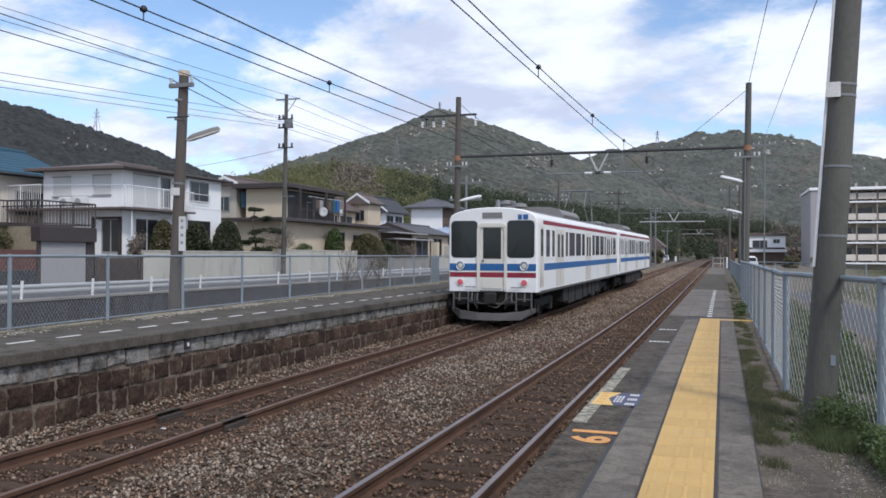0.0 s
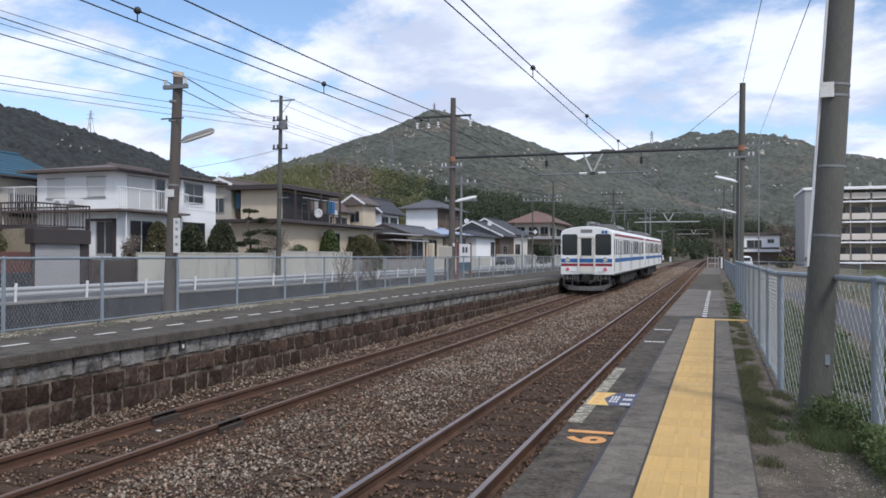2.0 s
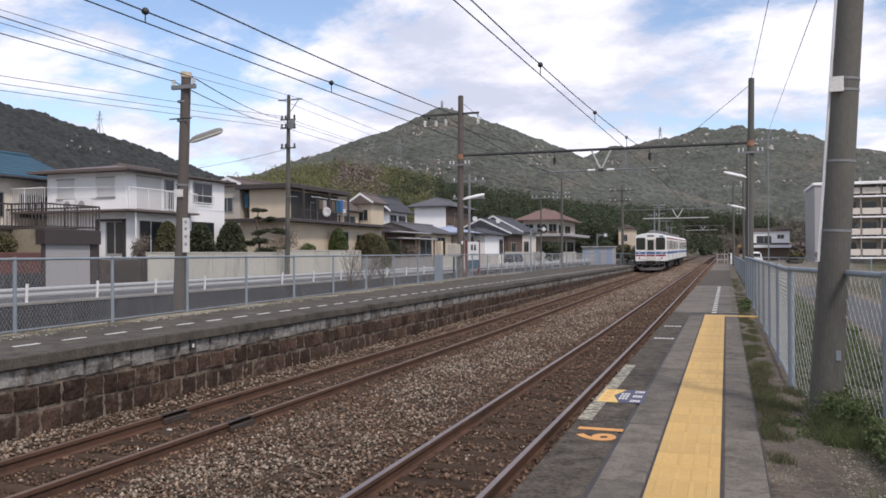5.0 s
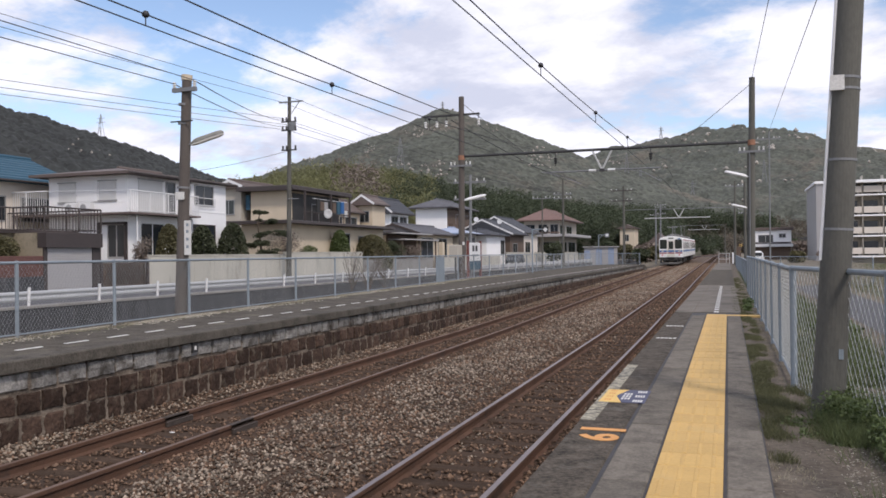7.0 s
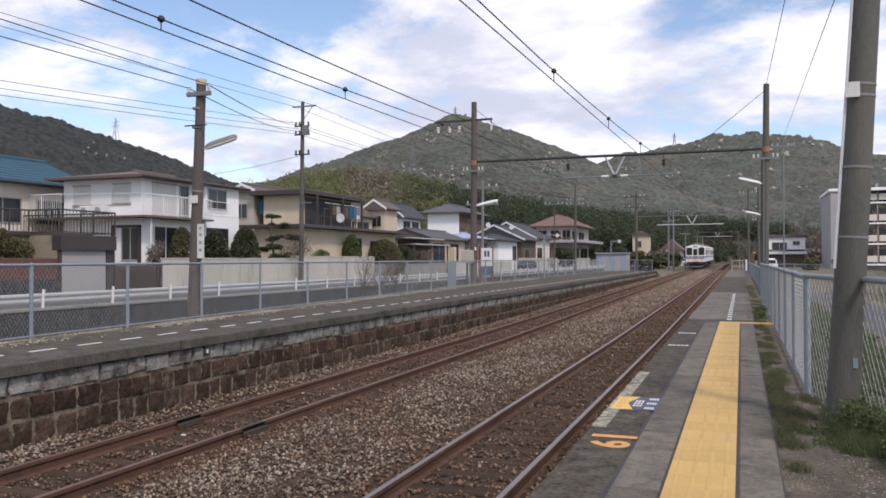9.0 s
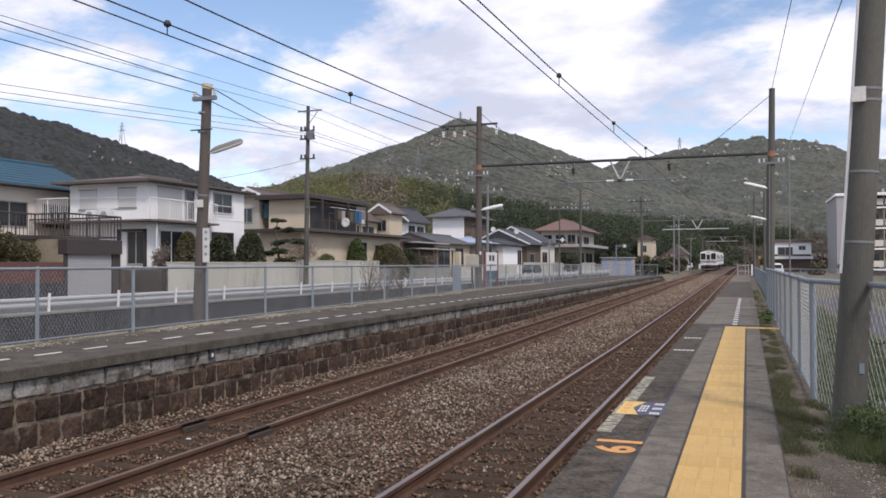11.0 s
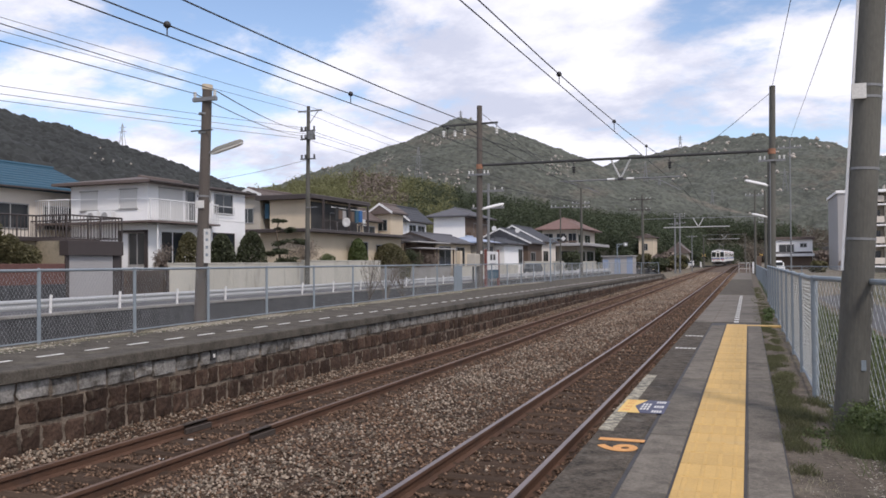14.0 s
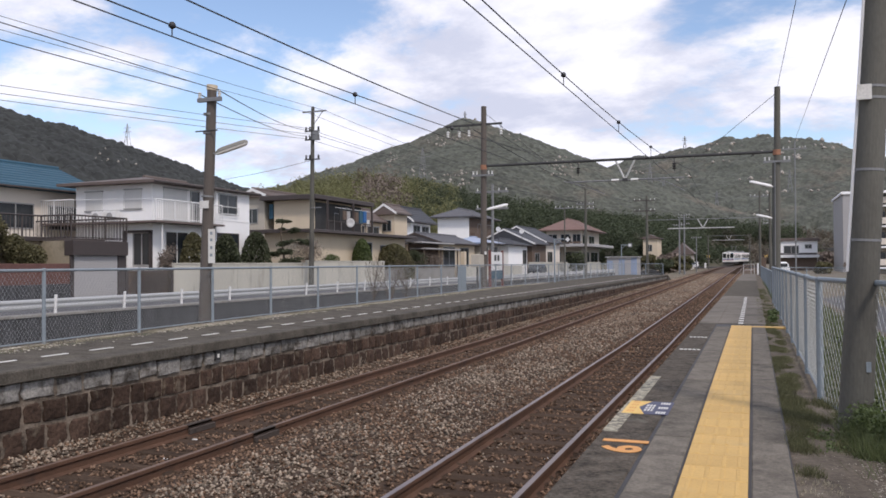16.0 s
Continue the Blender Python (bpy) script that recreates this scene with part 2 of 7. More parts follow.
M_BROWNMET = mat("brown_metal", (0.05, 0.039, 0.037), 0.6, 0.15, 3, 40, 0.1)
M_BODY = mat("white_train_paint", (0.79, 0.785, 0.765), 0.42, 0.05, 0.5, 12, 0.03, second=(0.55, 0.51, 0.44), spots=0.64)
M_DOORPAINT = mat("cream_train_door", (0.66, 0.63, 0.56), 0.42, 0.06, 1.0, 20, 0.03, second=(0.36, 0.29, 0.21), spots=0.58)
M_BLUE = plain("stripe_blue", (0.02, 0.11, 0.30), 0.55)
M_RED = plain("stripe_red", (0.25, 0.018, 0.04), 0.55)
M_TRAINROOF = mat("train_roof_grey", (0.20, 0.195, 0.19), 0.7, 0.15, 1.5, 20, 0.2)
M_UNDER = mat("underframe_grime", (0.02, 0.018, 0.016), 0.9, 0.3, 2, 30, 0.4, second=(0.06, 0.048, 0.04), spots=0.62)
M_PLOUGH = mat("grey_plough", (0.09, 0.085, 0.08), 0.75, 0.2, 2, 30, 0.2)
M_TAIL = plain("tail_lens", (0.5, 0.10, 0.11), 0.35, 0, 0.2)
M_CHROME = plain("bright_chrome", (0.75, 0.75, 0.74), 0.2, 0.9)
M_HEAD = plain("headlight_lens", (0.55, 0.55, 0.52), 0.15)
M_TRAINGLASS = plain("train_glass", (0.022, 0.027, 0.026), 0.1)
M_TRAINGLASS.node_tree.nodes["Principled BSDF"].inputs["Specular IOR Level"].default_value = 0.4
M_RUBBER = plain("black_rubber", (0.02, 0.02, 0.02), 0.7)
M_SOIL = mat("dry_soil", (0.112, 0.092, 0.072), 0.95, 0.55, 4.0, 26, 1.0, second=(0.185, 0.16, 0.125), spots=0.53, spec=0.2)
M_FIELD = mat("field_ground", (0.135, 0.11, 0.075), 0.95, 0.4, 0.25, 12, 0.6, second=(0.085, 0.09, 0.04), spots=0.55)
M_GRASS = mat("grass_blades", (0.11, 0.135, 0.055), 0.7, 0.4, 2.0, 20, 0, piece=0.35, leaf=0.4)
M_DRYGRASS = mat("dry_grass", (0.29, 0.26, 0.18), 0.8, 0.3, 2.0, 20, 0, piece=0.3)
M_WEED = mat("weed_leaves", (0.105, 0.14, 0.05), 0.65, 0.35, 3.0, 20, 0, piece=0.4, leaf=0.4)
M_LEAF = mat("garden_leaves", (0.068, 0.080, 0.042), 0.65, 0.35, 1.2, 15, 0, piece=0.45, leaf=0.4)
M_OLIVE = mat("olive_leaves", (0.13, 0.12, 0.06), 0.7, 0.35, 1.2, 15, 0, piece=0.4, leaf=0.4)
M_BARE = mat("bare_twigs", (0.18, 0.145, 0.12), 0.85, 0.3, 1.2, 15, 0, piece=0.2)
M_BAMBOO = mat("bamboo_leaves", (0.185, 0.185, 0.085), 0.7, 0.35, 0.05, 1.5, 0, piece=0.25, second=(0.11, 0.12, 0.06), spots=0.54, leaf=0.4)
M_WOOD2 = mat("evergreen_leaves", (0.062, 0.078, 0.042), 0.75, 0.4, 0.05, 1.5, 0, piece=0.22, second=(0.09, 0.078, 0.055), spots=0.60, leaf=0.4)
M_MOSS = mat("low_moss", (0.125, 0.125, 0.062), 0.85, 0.4, 2.0, 20, 0, piece=0.35, leaf=0.4)
M_LOWFLOOR = mat("low_hill_floor", (0.085, 0.078, 0.052), 0.95, 0.4, 0.05, 0.6, 0.0, second=(0.12, 0.095, 0.066), spots=0.52)
M_COPSE = mat("copse_twigs", (0.15, 0.125, 0.098), 0.85, 0.3, 0.04, 1, 0, piece=0.22, second=(0.08, 0.082, 0.052), spots=0.5, leaf=0.4)
M_BOULDER = mat("pale_granite", (0.33, 0.30, 0.265), 0.9, 0.25, 0.4, 3, 0.3, piece=0.3)
M_TRUNK = mat("bark", (0.10, 0.075, 0.055), 0.9, 0.3, 4, 30, 0.6)


def mountain_material(name, color, second, spots, cell):
    """Scrub whose bushes differ from one another in tone."""
    m = mat(name, color, 0.95, 0.35, 0.02, 0.25, 0.0, second=second, spots=spots)
    nt = m.node_tree
    N, L = nt.nodes.new, nt.links.new
    b = nt.nodes["Principled BSDF"]
    tc = N("ShaderNodeTexCoord")
    v = N("ShaderNodeTexVoronoi"); v.inputs["Scale"].default_value = cell
    L(tc.outputs["Object"], v.inputs["Vector"])
    grey = N("ShaderNodeSeparateColor")
    L(v.outputs["Color"], grey.inputs[0])
    tone = N("ShaderNodeMapRange")
    tone.inputs["To Min"].default_value, tone.inputs["To Max"].default_value = 0.65, 1.35
    L(grey.outputs[0], tone.inputs["Value"])
    shade = N("ShaderNodeHueSaturation")
    old = b.inputs["Base Color"].links[0].from_socket
    L(old, shade.inputs["Color"]); L(tone.outputs[0], shade.inputs["Value"])
    L(shade.outputs[0], b.inputs["Base Color"])
    return m


M_MOUNTAIN = mountain_material("wooded_mountain", (0.071, 0.077, 0.062), (0.112, 0.099, 0.078), 0.53, 0.3)
M_SIDEHILL = mountain_material("hillside_wood", (0.027, 0.030, 0.029), (0.052, 0.046, 0.038), 0.62, 0.5)

# ---------------------------------------------------------------- mesh tools


class Shape:
    """Collects vertices and faces."""

    def __init__(self):
        self.v, self.f = [], []

    def add(self, verts, faces):
        n = len(self.v)
        self.v += [tuple(p) for p in verts]
        self.f += [tuple(i + n for i in q) for q in faces]
        return self

    def box(self, x0, x1, y0, y1, z0, z1):
        return self.add([(x0, y0, z0), (x1, y0, z0), (x1, y1, z0), (x0, y1, z0), (x0, y0, z1), (x1, y0, z1), (x1, y1, z1), (x0, y1, z1)],
                        [(3, 2, 1, 0), (4, 5, 6, 7), (0, 1, 5, 4), (1, 2, 6, 5), (2, 3, 7, 6), (3, 0, 4, 7)])

    def bev(self, x0, x1, y0, y1, z0, z1, c=0.01):
        """A box with its upper edges chamfered."""
        return self.add([(x0, y0, z0), (x1, y0, z0), (x1, y1, z0), (x0, y1, z0), (x0, y0, z1 - c), (x1, y0, z1 - c), (x1, y1, z1 - c), (x0, y1, z1 - c),
                         (x0 + c, y0 + c, z1), (x1 - c, y0 + c, z1), (x1 - c, y1 - c, z1), (x0 + c, y1 - c, z1)],
                        [(3, 2, 1, 0), (8, 9, 10, 11)] + [(i, (i + 1) % 4, (i + 1) % 4 + 4, i + 4) for i in range(4)] + [(i + 4, (i + 1) % 4 + 4, (i + 1) % 4 + 8, i + 8) for i in range(4)])

    def rod(self, a, b, r0, r1=None, n=8, caps=True):
        a, b = Vector(a), Vector(b)
        r1 = r0 if r1 is None else r1
        q = (b - a).to_track_quat("Z", "Y")
        k = len(self.v)
        for p, r in ((a, r0), (b, r1)):
            for i in range(n):
                w = 2 * math.pi * (i + 0.5) / n
                self.v.append(tuple(p + q @ Vector((r * math.cos(w), r * math.sin(w), 0))))
        self.f += [(k + i, k + (i + 1) % n, k + n + (i + 1) % n, k + n + i) for i in range(n)]
        if caps:
            self.f += [tuple(k + n - 1 - i for i in range(n)), tuple(k + n + i for i in range(n))]
        return self

    def lathe(self, base, rings, n=16, axis="z"):
        k = len(self.v)
        for r, h in rings:
            for i in range(n):
                w = 2 * math.pi * i / n
                p = (r * math.cos(w), r * math.sin(w), h)
                if axis == "y":
                    p = (p[0], p[2], p[1])
                if axis == "x":
                    p = (p[2], p[0], p[1])
                self.v.append((base[0] + p[0], base[1] + p[1], base[2] + p[2]))
        m = len(rings)
        for j in range(m - 1):
            self.f += [(k + j * n + i, k + j * n + (i + 1) % n, k + (j + 1) * n + (i + 1) % n, k + (j + 1) * n + i) for i in range(n)]
        self.f += [tuple(k + n - 1 - i for i in range(n)), tuple(k + (m - 1) * n + i for i in range(n))]
        return self

    def sweep(self, profile, path, closed=True):
        """profile: (side, up) points; path: (point, side direction) pairs, up is z."""
        k, n = len(self.v), len(profile)
        for p, s in path:
            for a, h in profile:
                self.v.append((p[0] + s[0] * a, p[1] + s[1] * a, p[2] + h))
        for j in range(len(path) - 1):
            for i in range(n if closed else n - 1):
                self.f.append((k + j * n + i, k + j * n + (i + 1) % n, k + (j + 1) * n + (i + 1) % n, k + (j + 1) * n + i))
        if closed:
            self.f += [tuple(k + n - 1 - i for i in range(n)), tuple(k + (len(path) - 1) * n + i for i in range(n))]
        return self

    def mesh(self, name, material, smooth=False):
        me = bpy.data.meshes.new(name)
        me.from_pydata(self.v, [], self.f)
        me.materials.append(material)
        me.update()
        bm = bmesh.new()
        bm.from_mesh(me)
        bmesh.ops.recalc_face_normals(bm, faces=bm.faces) if len(bm.faces) < 60000 else None
        bm.to_mesh(me)
        bm.free()
        if smooth:
            me.polygons.foreach_set("use_smooth", [True] * len(me.polygons))
        return me


def arrays(name, verts, faces, material):
    """A mesh from arrays of vertices and of equal-sided faces."""
    me = bpy.data.meshes.new(name)
    n, k = faces.shape
    me.vertices.add(len(verts)); me.loops.add(n * k); me.polygons.add(n)
    me.vertices.foreach_set("co", np.asarray(verts, dtype=np.float32).ravel())
    me.loops.foreach_set("vertex_index", faces.astype(np.int32).ravel())
    me.polygons.foreach_set("loop_start", np.arange(0, n * k, k, dtype=np.int32))
    me.polygons.foreach_set("loop_total", np.full(n, k, dtype=np.int32))
    me.materials.append(material)
    me.update(calc_edges=True)
    return me


def thing(name, base, label, category, group="", kind=""):
    ob = new(name)
    ob.location = base
    ob.empty_display_size = 0.2
    return tagged(ob, label, category, group, kind)


def part(name, shape, material, parent, label="", smooth=False):
    """One mesh under a thing or a part; its vertices are given in the world."""
    me = shape.mesh(name, material, smooth) if isinstance(shape, Shape) else shape
    ob = new(name, me)
    root = parent
    at = Vector((0, 0, 0))
    while root:
        at += root.location
        root = root.parent
    ob.parent = parent
    ob.matrix_parent_inverse = Matrix.Translation(at).inverted() if parent.type == "EMPTY" else Matrix.Identity(4)
    return tagged(ob, label) if label else ob


def struct(name, shape, material, label, category, smooth=False, kind="structure"):
    ob = new(name, shape.mesh(name, material, smooth) if isinstance(shape, Shape) else shape)
    return tagged(ob, label, category, kind=kind)


def leaves(points, size, seed=1, squash=0.5, spread=1.0):
    """A small tilted quad at each point."""
    rng = np.random.default_rng(seed)
    n = len(points)
    a = rng.normal(size=(n, 3)); a[:, 2] *= squash
    a /= np.linalg.norm(a, axis=1)[:, None] + 1e-9
    b = np.cross(a, rng.normal(size=(n, 3)))
    b /= np.linalg.norm(b, axis=1)[:, None] + 1e-9
    s = size * rng.uniform(0.6, 1.4, (n, 1))
    s2 = s * rng.uniform(0.45, 0.9, (n, 1)) * spread
    v = np.stack([points - a * s, points - b * s2, points + a * s, points + b * s2], 1).reshape(-1, 3)
    return v, np.arange(4 * n).reshape(n, 4)


def clump_points(centre, radii, n, seed, shell=0.55, lumps=7):
    """Points in an uneven crown made of several lumps."""
    rng = np.random.default_rng(seed)
    cs = rng.normal(size=(lumps, 3)); cs /= np.linalg.norm(cs, axis=1)[:, None]
    cs *= rng.uniform(0.35, 0.75, (lumps, 1))
    rs = rng.uniform(0.3, 0.55, lumps)
    k = rng.integers(0, lumps, n)
    d = rng.normal(size=(n, 3)); d /= np.linalg.norm(d, axis=1)[:, None]
    r = rng.uniform(shell, 1.0, (n, 1))
    return np.array(centre) + (cs[k] + d * r * rs[k][:, None]) * np.array(radii)


def curve_x(y):
    """How far the line has swung to the side at y."""
    return max(0.0, y - 165.0) ** 2 / (2 * 1960.0) + max(0.0, y - 216.0) ** 2 / (2 * 380.0)


def grade(y):
    """How far the line has risen at y: a gentle climb past the platforms."""
    return 0.006 * np.clip(y - 22.0, 0.0, None)


def along(x, y, z=0.0):
    s = max(0.0, y - 165.0) / 1960.0 + max(0.0, y - 216.0) / 380.0
    c = math.hypot(1, s)
    return (x + curve_x(y), y, z + float(grade(y))), (1 / c, -s / c)

# ---------------------------------------------------------------- sizes of the place
XR, XL, GAUGE = -2.631, -6.595, 0.5665        # track centres, half the distance of the rail heads
RP, LP = 0.825, 0.93                          # platform tops
R_EDGE, L_EDGE = -1.13, -8.06
ROAD_Z, STREET = 0.65, -30.3
END_Y = 300.0


def fence_x(y):
    return -10.42 - 0.062 * (min(y, 40.0) - 10.0)


# ---------------------------------------------------------------- ground and hills
def ground_z(x, y):
    if x < -13.5:
        return -0.6 if x > -20.0 else ROAD_Z - 0.06
    up = float(grade(y)) if y < 400 else float(grade(400.0))
    if x > 0.9:
        return (0.3 if x < 6 else 0.25) + (up if x < 20 else 0.0)
    return -0.42 + up


def build_ground():
    xs = [-3500, -900, -300, -120, -60, -40, -29, -20.02, -19.98, -14, -13.4, -9, -4, -0.6, 0.85, 0.95, 3, 6, 10, 20, 40, 90, 200, 600, 1500, 3500]
    ys = [-3500, -900, -200, -60, -20, -5, 5, 22, 50, 75, 110, 160, 230, 320, 400, 500, 900, 2000, 3500]
    s = Shape()
    s.v = [(x, y, ground_z(x, y)) for y in ys for x in xs]
    n = len(xs)
    s.f = [(j * n + i, j * n + i + 1, (j + 1) * n + i + 1, (j + 1) * n + i) for j in range(len(ys) - 1) for i in range(n - 1)]
    struct("ground", s, M_FIELD, "dry grassy ground that reaches the hills", "ground")


build_ground()


def canopy(X, Y, cell, high, seed):
    """Height of a closed cover of round crowns, one to a cell of an uneven grid."""
    def chance(i, j, k):
        v = np.sin(i * 127.1 + j * 311.7 + (k + seed) * 74.7) * 43758.5453
        return v - np.floor(v)
    gi, gj = np.floor(X / cell), np.floor(Y / cell)
    out = np.zeros(X.shape)
    for di in (-1, 0, 1):
        for dj in (-1, 0, 1):
            i, j = gi + di, gj + dj
            d = np.hypot(X - (i + chance(i, j, 1)) * cell, Y - (j + chance(i, j, 2)) * cell)
            r = cell * (0.42 + 0.5 * chance(i, j, 3))
            out = np.maximum(out, high * (0.35 + 0.65 * chance(i, j, 4)) * np.sqrt(np.clip(1 - (d / r) ** 2, 0, 1)))
    return out


def hill(name, peaks, x0, x1, y0, y1, nx, ny, rough, label, foot=-2.0, material=None, crowns=None):
    """Land that rises to several cone-like tops: x, y, height, slope."""
    X, Y = np.meshgrid(np.linspace(x0, x1, nx), np.linspace(y0, y1, ny))
    Z = np.full(X.shape, -60.0)
    for px, py, h, slope in peaks:
        d = np.hypot(X - px, Y - py)
        c = h * 0.06
        k = 0.02 * h + 0.8
        Z = np.logaddexp(Z / k, (h + c * slope - slope * np.hypot(d, c)) / k) * k
    verts = np.stack([X, Y, Z], -1).reshape(-1, 3)
    for i in range(len(verts)):
        p = verts[i]
        v = Vector((p[0], p[1], 0))
        verts[i, 2] += rough * (noise.fractal(v / 140.0, 0.9, 2.1, 5) * 1.0 + noise.noise(v / 14.0) * 0.12)
    if crowns:
        verts[:, 2] += canopy(verts[:, 0], verts[:, 1], *crowns)
    verts[:, 2] = np.maximum(verts[:, 2], foot)
    idx = np.arange(nx * ny).reshape(ny, nx)
    f = np.stack([idx[:-1, :-1], idx[:-1, 1:], idx[1:, 1:], idx[1:, :-1]], -1).reshape(-1, 4)
    me = arrays(name, verts, f, material or M_MOUNTAIN)
    return tagged(new(name, me), label, "hill", kind="structure")


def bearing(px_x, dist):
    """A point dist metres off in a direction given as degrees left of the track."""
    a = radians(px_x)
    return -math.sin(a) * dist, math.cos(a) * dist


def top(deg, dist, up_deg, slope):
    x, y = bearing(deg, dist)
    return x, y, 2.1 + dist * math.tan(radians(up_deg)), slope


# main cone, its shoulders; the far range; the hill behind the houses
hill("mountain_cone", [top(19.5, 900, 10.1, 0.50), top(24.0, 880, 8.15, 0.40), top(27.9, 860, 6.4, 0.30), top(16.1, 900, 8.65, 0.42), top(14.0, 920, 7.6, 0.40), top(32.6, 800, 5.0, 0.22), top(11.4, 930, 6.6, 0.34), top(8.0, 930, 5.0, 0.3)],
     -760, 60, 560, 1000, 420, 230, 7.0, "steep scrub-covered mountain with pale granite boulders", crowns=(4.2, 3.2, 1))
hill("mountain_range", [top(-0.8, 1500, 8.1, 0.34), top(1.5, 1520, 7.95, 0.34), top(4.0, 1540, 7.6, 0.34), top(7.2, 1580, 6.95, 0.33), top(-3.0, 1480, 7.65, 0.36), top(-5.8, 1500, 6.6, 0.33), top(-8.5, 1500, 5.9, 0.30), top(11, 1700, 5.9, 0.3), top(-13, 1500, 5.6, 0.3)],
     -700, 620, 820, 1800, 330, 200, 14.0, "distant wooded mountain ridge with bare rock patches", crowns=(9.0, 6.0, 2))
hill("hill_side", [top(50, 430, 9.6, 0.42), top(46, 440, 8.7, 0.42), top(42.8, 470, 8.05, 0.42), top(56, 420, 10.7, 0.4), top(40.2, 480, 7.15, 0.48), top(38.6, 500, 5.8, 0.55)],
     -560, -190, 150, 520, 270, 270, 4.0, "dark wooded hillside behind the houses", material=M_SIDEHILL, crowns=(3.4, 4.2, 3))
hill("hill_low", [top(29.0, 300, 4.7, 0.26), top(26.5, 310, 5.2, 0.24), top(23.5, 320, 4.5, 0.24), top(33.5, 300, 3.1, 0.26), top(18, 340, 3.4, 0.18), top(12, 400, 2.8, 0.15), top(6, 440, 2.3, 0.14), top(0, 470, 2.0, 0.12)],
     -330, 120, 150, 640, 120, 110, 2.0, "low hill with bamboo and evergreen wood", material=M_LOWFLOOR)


# ---------------------------------------------------------------- tracks
def build_track(name, x, label, y0=-6.0):
    t = thing(name, (x, 0, -0.2), label, "railway track", kind="structure")
    ys = list(np.arange(y0, 22, 7.0)) + list(np.arange(22, 165, 6.5)) + list(np.arange(165, END_Y, 5.0))
    head = [(-0.032, 0), (0.032, 0), (0.034, -0.008), (0.034, -0.035), (0.010, -0.048), (0.009, -0.12), (0.062, -0.14), (0.062, -0.152), (-0.062, -0.152), (-0.062, -0.14), (-0.009, -0.12), (-0.010, -0.048), (-0.034, -0.035), (-0.034, -0.008)]
    for side in (-1, 1):
        path = [along(x + side * GAUGE, y) for y in ys]
        rail = part("rail", Shape().sweep(head, path), M_RAIL, t, "rusty steel rail with a worn head")
        top_ = Shape().sweep([(-0.028, 0.003), (0.028, 0.003), (0.028, -0.004), (-0.028, -0.004)], path)
        part("rail_head", top_, M_RAILTOP if x == XR else M_DULLHEAD, t, "rubbed steel running surface")
    return t


track_r = build_track("track_1", XR, "railway track on timber sleepers beside the platform")
track_l = build_track("track_2", XL, "rusty railway track on timber sleepers")
# fishplates at the rail joint of the further track
for jx, jy in ((XL + GAUGE, 9.2), (XL - GAUGE, 9.35)):
    for off in (-0.04, 0.04):
        part("fishplate", Shape().bev(jx + off - 0.016, jx + off + 0.016, jy - 0.28, jy + 0.28, -0.125, -0.05, 0.012), M_GREASE, track_l, "black greased fishplate")
    part("joint_grease", Shape().box(jx - 0.034, jx + 0.034, jy - 0.30, jy + 0.22, -0.04, 0.0042), M_GREASE, track_l)


def build_bed():
    rng = np.random.default_rng(4)
    xs = np.concatenate([np.linspace(-8.25, -1.2, 95), [0.6]])
    ys = np.concatenate([np.arange(-4, 30, 0.09), np.arange(30, 90, 0.6), np.arange(90, END_Y, 4.0)])
    X, Y = np.meshgrid(xs, ys)
    Z = np.zeros(X.shape)
    mid = np.abs(X - (XL + XR) / 2)
    Z += -0.135 + 0.05 * np.exp(-(mid / 0.9) ** 2)
    for c in (XL, XR):
        Z = np.where(np.abs(X - c) < 0.54, -0.158, Z)
    Z = np.where(X > -1.45, -0.2, Z)
    Z = np.where(X < -7.75, -0.10, Z)
    Z += rng.normal(0, 0.014, Z.shape) * (Y < 32)
    Z += grade(Y)
    Xs = X + np.vectorize(curve_x)(Y)
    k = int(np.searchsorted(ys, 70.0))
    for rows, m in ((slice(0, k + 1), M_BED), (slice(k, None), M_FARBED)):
        x_, y_, z_ = Xs[rows], Y[rows], Z[rows]
        idx = np.arange(x_.size).reshape(x_.shape)
        f = np.stack([idx[:-1, :-1], idx[:-1, 1:], idx[1:, 1:], idx[1:, :-1]], -1).reshape(-1, 4)
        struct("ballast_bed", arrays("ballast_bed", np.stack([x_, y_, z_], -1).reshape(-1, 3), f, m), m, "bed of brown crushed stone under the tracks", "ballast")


build_bed()
mid = (XL + XR) / 2
struct("ballast_shoulder", Shape().sweep([(-1.25, -0.19), (-0.7, -0.11), (0.7, -0.11), (1.25, -0.19)], [along(mid, y) for y in list(np.arange(60, 165, 4.0)) + list(np.arange(165, END_Y, 5.0))], closed=False), M_SHOULDER, "raised grey ballast between the tracks", "ballast")


def sleeper_rows(seed):
    rr = random.Random(seed)
    ys = [0.4]
    while ys[-1] < END_Y - 5:
        ys.append(ys[-1] + 0.64 + rr.uniform(-0.05, 0.05))
    return ys


SLEEPERS = {XR: sleeper_rows(5), XL: sleeper_rows(6)}


